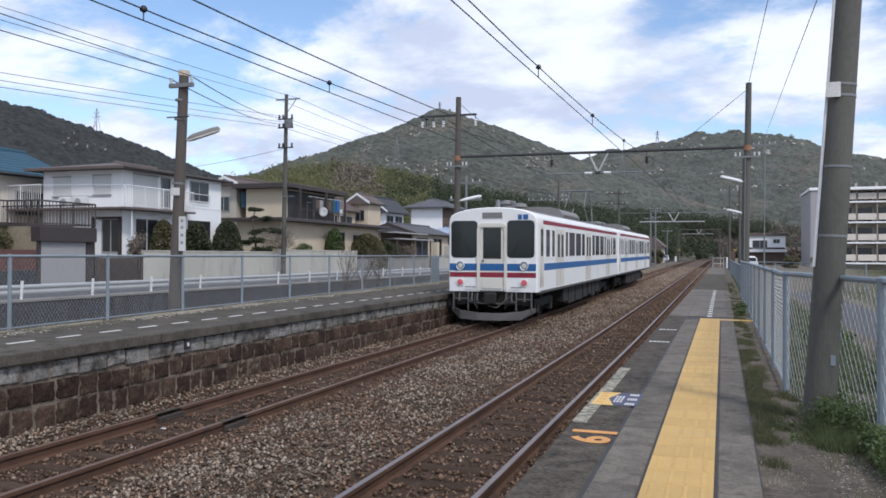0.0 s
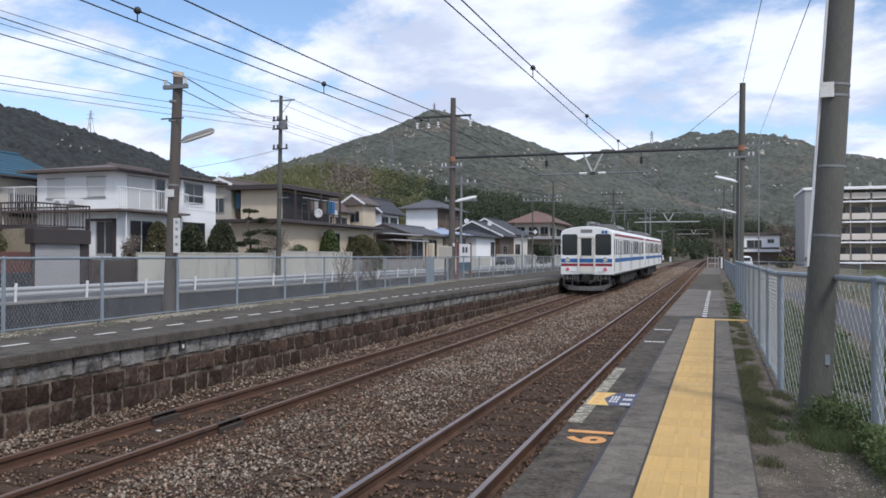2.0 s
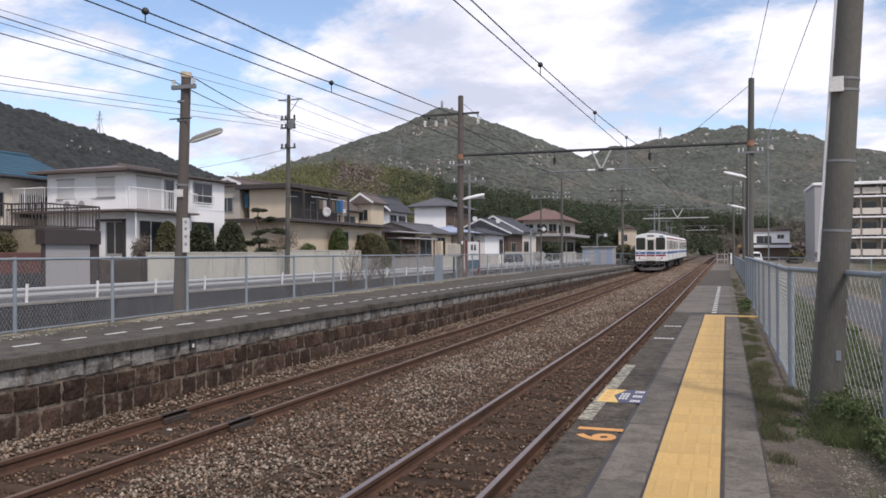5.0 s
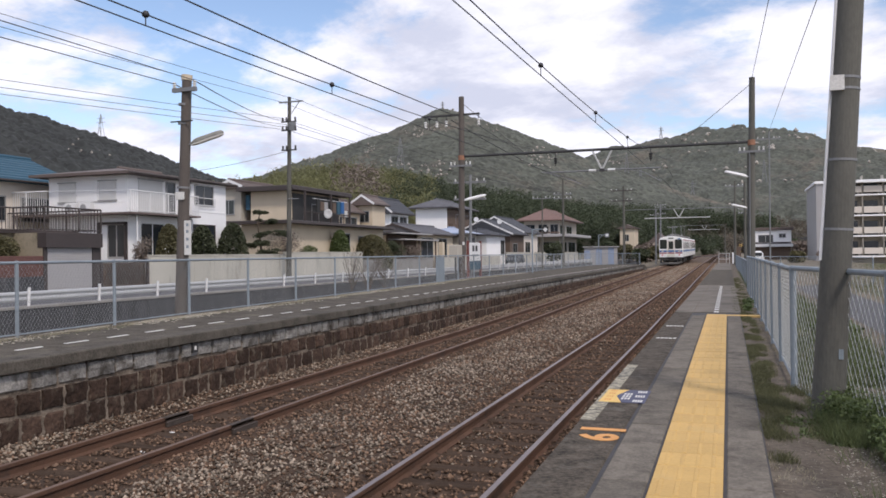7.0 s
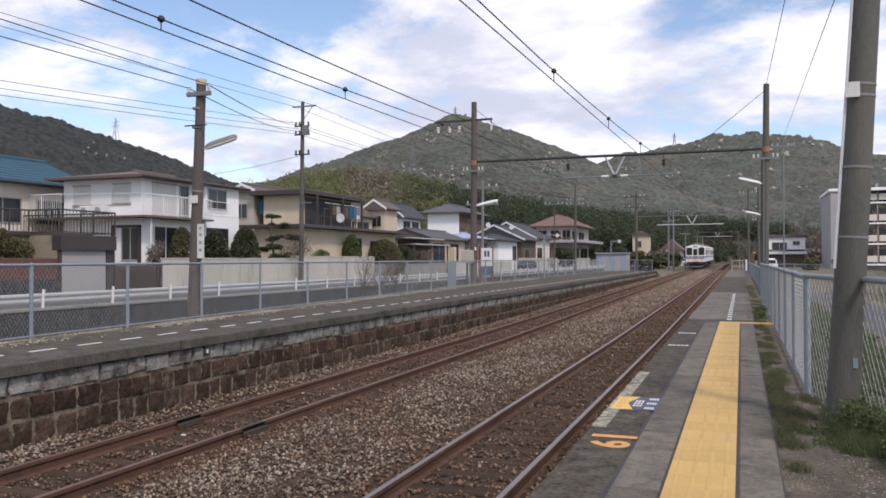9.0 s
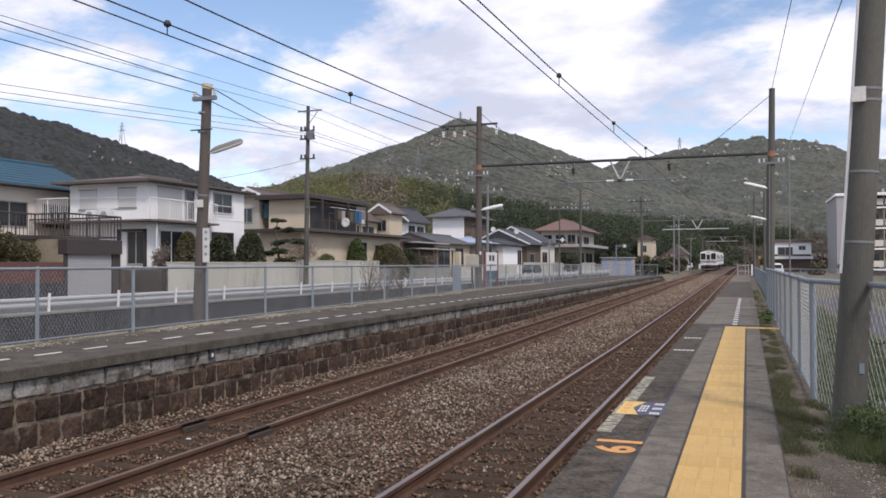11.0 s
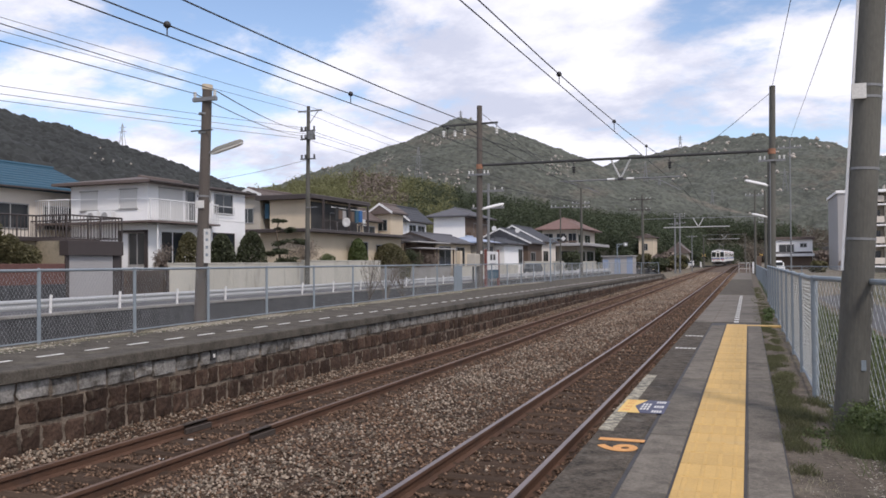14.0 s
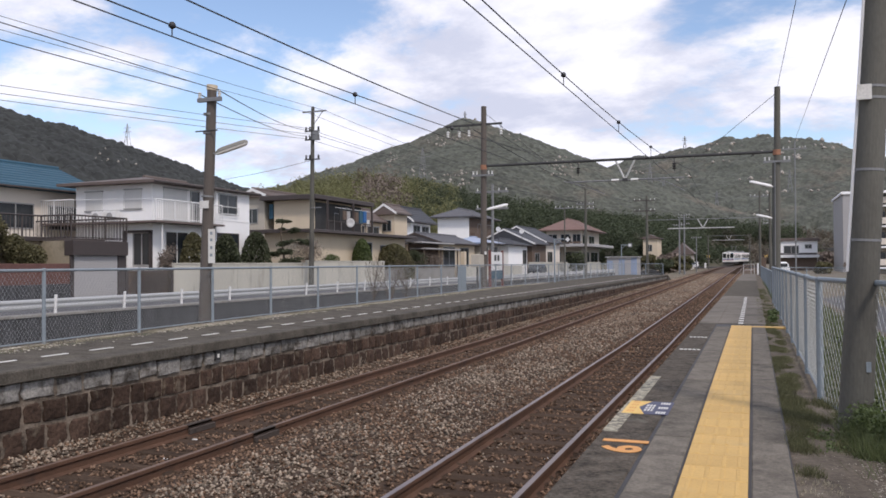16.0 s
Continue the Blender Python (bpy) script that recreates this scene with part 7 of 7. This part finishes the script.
# ---------------------------------------------------------------- plants
def shrub(name, x, y, z, rx, ry, rz, n, size, m, label, seed, trunk=True, shell=0.55, lumps=9, category="shrub"):
    t = thing(name, (x, y, z), label, category)
    if trunk:
        s = Shape().rod((x, y, min(z - 0.2, 0.4)), (x, y, z + rz * 0.9), 0.09, 0.05, n=7)
        rr = random.Random(seed)
        for _ in range(5):
            a = rr.uniform(0, 6.28)
            s.rod((x, y, z + rz * 0.5), (x + math.cos(a) * rx * 0.6, y + math.sin(a) * ry * 0.6, z + rz * rr.uniform(0.9, 1.5)), 0.035, 0.015, n=5)
        part("trunk", s, M_TRUNK, t)
    if 0.06 < size < 0.13:
        size, n = size * 0.6, int(n * 2.3)
    v, f = leaves(clump_points((x, y, z + rz), (rx, ry, rz), n, seed, shell, lumps), size, seed)
    part("crown", arrays("crown", v, f, m), m, t)
    return t


def topiary(x, y, z, r, h, m, label, seed):
    t = thing("topiary_bush", (x, y, z), label, "bush")
    rng = np.random.default_rng(seed)
    n = int(5200 * max(1.0, r))
    u = rng.uniform(0, 1, n)
    a = rng.uniform(0, 6.28, n)
    rr = r * np.sqrt(np.clip(1 - u ** 2.6, 0, 1)) * np.where(rng.uniform(0, 1, n) < 0.6, rng.uniform(0.88, 1.03, n), rng.uniform(0.3, 0.88, n))
    rr *= 1 + 0.07 * np.sin(3 * a + seed) * np.sin(5 * u + seed)
    p = np.stack([x + rr * np.cos(a), y + rr * np.sin(a), z + u * h], -1)
    v, f = leaves(p, 0.085, seed)
    part("crown", arrays("crown", v, f, m), m, t)
    part("trunk", Shape().rod((x, y, z - 0.2), (x, y, z + h * 0.5), 0.06, n=6), M_TRUNK, t)


def cloud_pine(x, y, z, h, seed, label):
    t = thing("pine_tree", (x, y, z), label, "tree")
    rr = random.Random(seed)
    s = Shape()
    pts = [Vector((x, y, z))]
    for k in range(6):
        pts.append(pts[-1] + Vector((rr.uniform(-0.25, 0.25), rr.uniform(-0.25, 0.25), h / 6)))
    for i, (a, b) in enumerate(zip(pts, pts[1:])):
        s.rod(a, b, 0.14 - 0.018 * i, 0.122 - 0.018 * i, n=7)
    P = []
    for i in range(9):
        c = pts[min(5, 1 + i // 2)] + Vector((rr.uniform(-1.3, 1.3), rr.uniform(-1.3, 1.3), rr.uniform(-0.2, 0.3)))
        s.rod(pts[min(5, 1 + i // 2)], c, 0.05, 0.03, n=5)
        P.append(clump_points(c, (0.95, 0.95, 0.32), 900, seed + i, 0.3, 6))
    P.append(clump_points(pts[-1], (0.8, 0.8, 0.35), 1000, seed + 20, 0.3, 6))
    part("trunk", s, M_TRUNK, t)
    v, f = leaves(np.concatenate(P), 0.06, seed)
    part("crown", arrays("crown", v, f, M_LEAF), M_LEAF, t)


topiary(-32.4, 41.7, 0.7, 0.9, 3.5, M_OLIVE, "clipped olive-green round bush", 21)
topiary(-32.3, 44.9, 0.7, 1.0, 3.5, M_LEAF, "clipped dark green dome bush", 22)
topiary(-32.6, 48.8, 0.8, 1.1, 3.7, M_LEAF, "large clipped dark green bush", 23)
cloud_pine(-32.6, 52.2, 0.8, 4.6, 24, "clipped garden pine in layered pads")
shrub("bare_tree", -32.4, 55.6, 1.3, 1.6, 1.8, 1.6, 1500, 0.07, M_BARE, "bare pinkish-brown garden tree", 25, lumps=14)
shrub("garden_tree", -31.8, 58.3, 1.2, 0.9, 1.1, 1.0, 1300, 0.09, M_WEED, "small yellow-green shrub by a house", 26)
topiary(-32.2, 64.6, 0.8, 0.95, 3.6, M_WEED, "tall clipped green bush by a door", 27)
topiary(-32.0, 71.0, 0.8, 1.9, 3.3, M_OLIVE, "wide clipped olive garden bush behind a wall", 28)
shrub("garden_tree", -32.0, 75.0, 0.9, 1.8, 2.4, 1.6, 3000, 0.10, M_LEAF, "dark green garden tree behind a wall", 29)
shrub("bare_tree", -31.9, 80.5, 0.9, 1.5, 3.0, 1.2, 1500, 0.09, M_BARE, "brown leafless hedge behind a low wall", 30, lumps=14)
shrub("garden_tree", -31.5, 25.8, 1.7, 0.85, 1.9, 1.55, 4200, 0.11, M_OLIVE, "shaggy brown-green shrub behind a brick wall", 31)
shrub("garden_tree", -31.4, 28.3, 1.6, 0.75, 1.3, 1.05, 2600, 0.10, M_OLIVE, "green-brown shrub behind a brick wall", 32)
shrub("garden_tree", -31.5, 38.3, 1.4, 0.8, 1.0, 1.0, 800, 0.08, M_BARE, "half-bare shrub beside a doorway", 33)
for i, (x, y, r, h, m) in enumerate(((-27, 132, 2.0, 3.5, M_LEAF), (-33, 178, 4, 5, M_LEAF), (-24, 196, 3.5, 5, M_WOOD2), (-11.3, 112, 1.5, 1.5, M_LEAF), (-12, 150, 2.6, 2.2, M_OLIVE), (-15, 165, 3, 3, M_BARE), (7, 150, 3, 2.2, M_OLIVE), (12, 170, 4, 3, M_BARE), (7.4, 104, 1.3, 1.1, M_OLIVE), (11.5, 108, 1.8, 1.2, M_BARE), (-23.3, 186, 1.6, 5.5, M_LEAF), (-18, 215, 5, 4.5, M_LEAF), (14, 215, 6, 4, M_WOOD2), (-20.5, 176, 3.2, 3.6, M_OLIVE), (-16, 171, 3.0, 3.2, M_BARE), (-24.5, 178, 3.0, 4.0, M_WOOD2), (-12.6, 171, 1.8, 1.6, M_LEAF))):
    shrub("roadside_shrub", x, y, 0.2 + (float(grade(y)) if -13.4 < x < 20 else 0.0), r, r * 1.2, h * 0.6, 1800, 0.14 + 0.001 * y, m, "untidy green roadside shrub on rough ground" if m is not M_BARE else "leafless brown roadside shrub on rough ground", 60 + i)


def woods(name, n, deg0, deg1, d0, d1, el, h, leaf, m, label, seed, per=55):
    """Many small crowns standing on the low hill."""
    rng = np.random.default_rng(seed)
    out = []
    hills = [o for o in bpy.data.objects if o.get("category") == "hill"]
    for _ in range(n):
        a, d = rng.uniform(deg0, deg1), rng.uniform(d0, d1)
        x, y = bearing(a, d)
        met = [o.ray_cast(Vector((x, y, 400)), Vector((0, 0, -1))) for o in hills]
        z = max([0.3] + [place.z for hit, place, _, _ in met if hit])
        s = rng.uniform(0.65, 1.3)
        out.append(clump_points((x, y, z + h * 0.5 * s), (h * 0.42 * s, h * 0.42 * s, h * 0.62 * s), per, int(rng.integers(1e9)), 0.6, 6))
    v, f = leaves(np.concatenate(out), leaf, seed, 0.7)
    struct(name, arrays(name, v, f[:, :3], m), m, label, "woodland", kind="stuff")


woods("bamboo_grove", 1500, 20, 35.5, 205, 330, 0, 7, 0.42, M_BAMBOO, "yellow-green bamboo grove on the low hill", 41, 150)
woods("evergreen_wood", 2100, 3, 23, 215, 470, 0, 7.5, 0.46, M_WOOD2, "dark evergreen wood on the low hill", 42, 125)
woods("bare_wood", 700, -16, 8, 342, 480, 0, 5, 0.42, M_COPSE, "leafless brown copses below the mountains", 44, 100)
woods("evergreen_belt", 300, 3.6, 9, 236, 335, 0, 6, 0.44, M_WOOD2, "dark evergreen trees beside the line", 45, 110)
woods("evergreen_screen", 260, -3, 6, 345, 400, 0, 8, 0.5, M_WOOD2, "dark evergreen trees behind the bridge", 48, 110)
woods("evergreen_copse", 110, 0.2, 3.7, 240, 326, 0, 3.2, 0.4, M_WOOD2, "low dark trees between the line and the bridge", 49, 90)
woods("bare_belt", 260, -12, 0.2, 236, 330, 0, 4.5, 0.42, M_COPSE, "leafless brown thicket beside the line", 46, 100)
woods("bare_grove", 60, 23.5, 26.5, 230, 300, 0, 9, 0.45, M_BARE, "leafless brown trees on the low hill", 47, 220)


def boulders(name, hill_name, n, deg0, deg1, d0, d1, lo, hi, mask, label, seed):
    """Pale rocks in loose groups on a slope."""
    rng = np.random.default_rng(seed)
    ob = bpy.data.objects[hill_name]
    octa = np.array([(1, 0, 0), (0, 1, 0), (-1, 0, 0), (0, -1, 0), (0, 0, 1), (0, 0, -1)], float)
    f = np.array([(0, 1, 4), (1, 2, 4), (2, 3, 4), (3, 0, 4), (1, 0, 5), (2, 1, 5), (3, 2, 5), (0, 3, 5)])
    V, F, k = [], [], 0
    while k < n:
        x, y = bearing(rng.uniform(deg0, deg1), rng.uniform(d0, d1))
        hit, place, _, _ = ob.ray_cast(Vector((x, y, 600)), Vector((0, 0, -1)))
        if not hit or place.z < 25 or noise.noise(Vector((x / 38, y / 38, seed))) < mask - 0.0012 * place.z:
            n -= 0.2
            continue
        V.append(octa * rng.uniform(lo, hi) * rng.uniform(0.5, 1.3, (6, 1)) + np.array(place) + (0, 0, lo))
        F.append(f + 6 * k)
        k += 1
    struct(name, arrays(name, np.concatenate(V), np.concatenate(F), M_BOULDER), M_BOULDER, label, "boulders", kind="stuff")


boulders("granite_boulders", "mountain_cone", 430, 11, 29, 640, 900, 0.6, 1.9, 0.34, "pale granite boulders in groups on the mountain", 5)
boulders("ridge_boulders", "mountain_range", 300, -9, 10, 900, 1500, 1.4, 4.2, 0.44, "pale rock outcrops on the distant ridge", 6)
boulders("hillside_boulders", "hill_side", 60, 37, 44, 330, 480, 0.3, 0.9, 0.3, "pale boulders on the wooded hillside", 7)


# grass, weeds, litter
def tufts(name, pts, h, w, m, label, seed, blades=9):
    rng = np.random.default_rng(seed)
    P = np.repeat(np.array(pts), blades, 0)
    n = len(P)
    P = P + np.stack([rng.normal(0, w, n), rng.normal(0, w, n), np.zeros(n)], -1)
    lean = rng.normal(0, 0.45, (n, 2))
    hh = h * rng.uniform(0.4, 1.2, n)
    side = rng.normal(size=(n, 2)); side /= np.linalg.norm(side, axis=1)[:, None]
    ww = (0.006 + 0.03 * h) * rng.uniform(0.6, 1.4, n) * 0.35
    a = P.copy(); a[:, :2] += side * ww[:, None]
    b = P.copy(); b[:, :2] -= side * ww[:, None]
    t = P.copy(); t[:, :2] += lean * hh[:, None]; t[:, 2] += hh
    v = np.stack([a, b, t], 1).reshape(-1, 3)
    struct(name, arrays(name, v, np.arange(3 * n).reshape(n, 3), m), m, label, "grass", kind="stuff")


rg = np.random.default_rng(51)


def scatter(n, x0, x1, y0, y1, z, clump=0.0):
    x, y = rg.uniform(x0, x1, n), rg.uniform(y0, y1, n)
    if clump:
        keep = np.array([noise.noise(Vector((a * 5.0, b * 1.6, 4.0))) > clump for a, b in zip(x, y)])
        x, y = x[keep], y[keep]
    return np.stack([x, y, np.full(len(x), z)], -1)


struct("soil_1", Shape().box(0.622, 1.75, -6, 8.9, RP - 0.35, RP - 0.035), M_SOIL, "patch of trodden soil by the pole", "soil")
struct("verge", Shape().box(0.625, 2.6, 8.9, 140, 0.2, 0.62), M_SOIL, "grassy verge beyond the fence", "verge")
struct("path", Shape().box(2.3, 4.6, -20, 60, 0.2, 0.42), M_ROAD, "grey gravelled path beyond the fence", "path")
tufts("strip_grass", np.concatenate([scatter(5200, 0.225, 0.45, 6.3, 19, RP - 0.03, -0.08), scatter(4200, 0.10, 0.52, 19, 44, RP - 0.02, 0.06)]), 0.035, 0.03, M_MOSS, "short patchy grass along the platform fence", 52)
tufts("strip_straw", scatter(5200, 0.235, 1.25, 2.6, 30, RP - 0.03, 0.1), 0.02, 0.04, M_DRYGRASS, "dry straw on the soil", 58)
tufts("soil_grass", scatter(4200, 0.25, 1.25, 5.6, 8.7, RP - 0.03, 0.16), 0.05, 0.035, M_MOSS, "short patchy grass round the pole", 53)
tufts("tall_weeds", scatter(900, 0.66, 1.2, 6.2, 7.6, RP - 0.05, -0.12), 0.15, 0.03, M_GRASS, "tall grassy weeds round the pole", 65)
tufts("edge_grass", scatter(1500, 1.0, 1.3, 2.6, 6.6, RP - 0.03, 0.05), 0.06, 0.035, M_GRASS, "short grass along the near fence", 59)


def grit(name, n, m, label, seed, place, lo=0.008, hi=0.03):
    """Small chips lying on a surface."""
    rng = np.random.default_rng(seed)
    c = place(rng, n)
    n = len(c)
    octa = np.array([(1, 0, 0), (0, 1, 0), (-1, 0, 0), (0, -1, 0), (0, 0, 0.6), (0, 0, -0.3)], float)
    v = octa[None] * rng.uniform(lo, hi, (n, 1, 1)) * rng.uniform(0.5, 1.4, (n, 6, 1)) + c[:, None, :]
    f = np.array([(0, 1, 4), (1, 2, 4), (2, 3, 4), (3, 0, 4), (1, 0, 5), (2, 1, 5), (3, 2, 5), (0, 3, 5)])
    struct(name, arrays(name, v.reshape(-1, 3), (f[None] + (np.arange(n) * 6)[:, None, None]).reshape(-1, 3), m), m, label, "grit", kind="stuff")


def by_far_fence(rng, n):
    y = 4 + 46 * rng.uniform(0, 1, n) ** 1.4
    x = np.array([fence_x(b) for b in y]) + np.abs(rng.normal(0.05, 0.22, n)) - 0.05
    keep = np.array([noise.noise(Vector((a * 2.0, b * 0.7, 9.0))) > -0.15 for a, b in zip(x, y)])
    return np.stack([x, y, np.full(n, LP)], -1)[keep]


def on_soil(rng, n):
    return np.stack([rng.uniform(0.24, 1.25, n), rng.uniform(2.6, 9.0, n), np.full(n, RP - 0.034)], -1)


grit("platform_grit", 15000, M_GRIT, "pale dry litter and grit along the far fence", 61, by_far_fence, 0.008, 0.035)
grit("soil_grit", 6000, M_GRIT, "crumbs of soil and gravel round the pole", 62, on_soil, 0.003, 0.010)
tufts("platform_grass", np.array([(fence_x(b) + 0.08 + 0.25 * rg.random(), b, LP) for b in rg.uniform(4, 45, 1500)]), 0.05, 0.04, M_DRYGRASS, "dry weeds at the foot of the far fence", 54)
tufts("platform_moss", np.array([(fence_x(b) + 0.2 + 0.3 * rg.random(), b, LP - 0.01) for b in rg.uniform(4, 45, 900)]), 0.03, 0.05, M_GRASS, "thin moss near the far fence", 64)
tufts("verge_grass", scatter(9000, 0.7, 2.0, 4, 60, 0.62, -0.1), 0.28, 0.05, M_GRASS, "rank grass beyond the fence", 55)
tufts("field_grass", scatter(16000, 5.2, 26, 20, 105, 0.28, -0.15), 0.38, 0.14, M_GRASS, "rough field grass beyond the path", 56)
tufts("track_grass", scatter(500, -9.8, -8.0, 72, 120, -0.2, 0.0), 0.4, 0.1, M_DRYGRASS, "dry grass past the platform end", 57)
shrub("weed_clump", 0.95, 7.0, RP - 0.10, 0.36, 0.6, 0.20, 4200, 0.014, M_WEED, "leafy green weeds at the foot of a pole", 71, False, 0.05, 26, "weeds")
shrub("weed_clump", 1.02, 5.9, RP - 0.08, 0.17, 0.9, 0.15, 3200, 0.014, M_WEED, "leafy green weeds beside a fence post", 72, False, 0.05, 22, "weeds")
shrub("weed_clump", 0.62, 6.75, RP - 0.08, 0.36, 0.5, 0.055, 1700, 0.013, M_WEED, "low green weeds on bare soil", 73, False, 0.05, 22, "weeds")
shrub("weed_clump", 0.45, 21.5, RP - 0.03, 0.16, 0.9, 0.09, 600, 0.03, M_WEED, "low green weeds on the platform", 74, False, 0.2, 10, "weeds")
shrub("weed_clump", 0.42, 19.6, RP - 0.03, 0.14, 0.4, 0.07, 350, 0.03, M_WEED, "low green weeds on the platform", 75, False, 0.2, 10, "weeds")
for i, (x, y) in enumerate(((1.8, 9.5), (2.4, 12), (1.7, 15), (2.0, 7.2))):
    shrub("weed_clump", x, y, 0.5, 0.5, 0.9, 0.28, 1300, 0.04, M_WEED, "rank green weeds beyond the fence", 80 + i, False, 0.2, 12, "weeds")
# bare saplings by the far fence
for i, (x, y) in enumerate(((-18.5, 40.5), (-18.8, 43.5), (-18.4, 38.2))):
    t = thing("bare_sapling", (x, y, -0.4), "leafless sapling below the road", "tree")
    s, rr = Shape(), random.Random(90 + i)
    for _ in range(16):
        a = rr.uniform(0, 6.28)
        b = Vector((x, y, 0.4 + rr.uniform(-0.3, 0.3)))
        e = b + Vector((math.cos(a) * 0.8, math.sin(a) * 0.8, rr.uniform(0.8, 1.9)))
        s.rod(b, e, 0.02, 0.006, n=4)
        for _ in range(3):
            s.rod(b.lerp(e, rr.uniform(0.4, 0.9)), e + Vector((rr.uniform(-0.5, 0.5), rr.uniform(-0.5, 0.5), rr.uniform(-0.1, 0.5))), 0.008, 0.004, n=3)
    s.rod((x, y, -0.6), (x, y, 0.6), 0.04, 0.03, n=6)
    part("crown", s, M_TRUNK, t)
# scraps of litter between the rails
for i, (x, y) in enumerate(((-2.75, 6.6), (-2.5, 7.7), (-2.3, 9.4), (-6.9, 8.9), (-6.55, 7.9))):
    l = new("paper_scrap", Shape().bev(x - 0.03, x + 0.03, y - 0.02, y + 0.02, -0.15, -0.135, 0.004).mesh("paper_scrap", M_WHITEPAINT))
    tagged(l, "scrap of white litter between the rails", "litter", "litter scraps")

build_left_wall_blocks()


def build_platform_pieces():
    rng = random.Random(5)
    # slabs on both sides of the tactile path
    for x0, x1, ln in ((-0.725, -0.455, 1.62), (-0.025, 0.215, 1.62)):
        kinds = [Shape().bev(-(x1 - x0) / 2, (x1 - x0) / 2, -ln / 2 + 0.004, ln / 2 - 0.004, -0.06, 0.0, 0.008).mesh("slab", M_SLAB) for _ in range(2)]
        y = -1.68 if x0 < -0.5 else -0.06
        while y < 17.6:
            ob = new("slab", kinds[0])
            ob.parent = platform_r
            ob.location = Vector(((x0 + x1) / 2, y + ln / 2, RP - 0.002 + rng.uniform(-0.004, 0.004))) - platform_r.location
            y += ln
    # yellow tiles with raised bars
    t = Shape().bev(-0.196, 0.196, -0.166, 0.166, -0.05, 0.0, 0.004)
    for i in range(4):
        x = -0.14 + i * 0.093
        t.bev(x - 0.013, x + 0.013, -0.15, 0.15, -0.001, 0.003, 0.0025)
    me = t.mesh("tactile_tile", M_TILE)
    y = -1.2
    while y < 17.7:
        ob = new("tactile_tile", me)
        ob.parent = platform_r
        ob.location = Vector((-0.24, y + 0.168, RP + 0.004 + rng.uniform(-0.0015, 0.0015))) - platform_r.location
        y += 0.337
    x = -0.24 + 0.4
    for i in range(2):
        ob = new("tactile_tile", me)
        ob.parent = platform_r
        ob.location = Vector((0.155 + 0.40 * i - 0.0, 17.8 - 0.0, RP + 0.004)) - platform_r.location
        ob.scale = (1, 0.83, 1)
    # sleepers
    for trk, cx in ((track_r, XR), (track_l, XL)):
        me = Shape().bev(-1.0, 1.0, -0.1, 0.1, -0.16, -0.0, 0.015).mesh("sleeper", M_SLEEPER)
        far = Shape()
        for k, y in enumerate(SLEEPERS[cx]):
            if k < 140:
                ob = new("sleeper", me)
                ob.parent = trk
                ob.location = Vector((cx + rng.uniform(-0.04, 0.04), y, -0.136 + float(grade(y)) + rng.uniform(-0.014, 0.008))) - trk.location
                ob.rotation_euler = (0, 0, rng.uniform(-0.02, 0.02))
            else:
                p, s = along(cx, y)
                far.box(p[0] - 1.0, p[0] + 1.0, y - 0.1, y + 0.1, p[2] - 0.3, p[2] - 0.132)
        tagged(part("further_sleepers", far, M_SLEEPER, trk), kind="stuff")


build_platform_pieces()


def motions():
    """The train leaves; both cars follow the line."""
    for car, lag in CARS:
        rows = []
        for t, y in RUN:
            (xa, ya, za), _ = along(XL, y + lag - 6.9)
            (xb, yb, zb), _ = along(XL, y + lag + 6.9)
            rows.append((t, pose((xa + xb) / 2, (ya + yb) / 2, (za + zb) / 2, 0, 0, math.degrees(math.atan2(-(xb - xa), yb - ya))) @ pose(0, 0, 0, math.degrees(math.atan2(zb - za, yb - ya)))))
        walk(car, rows)


motions()
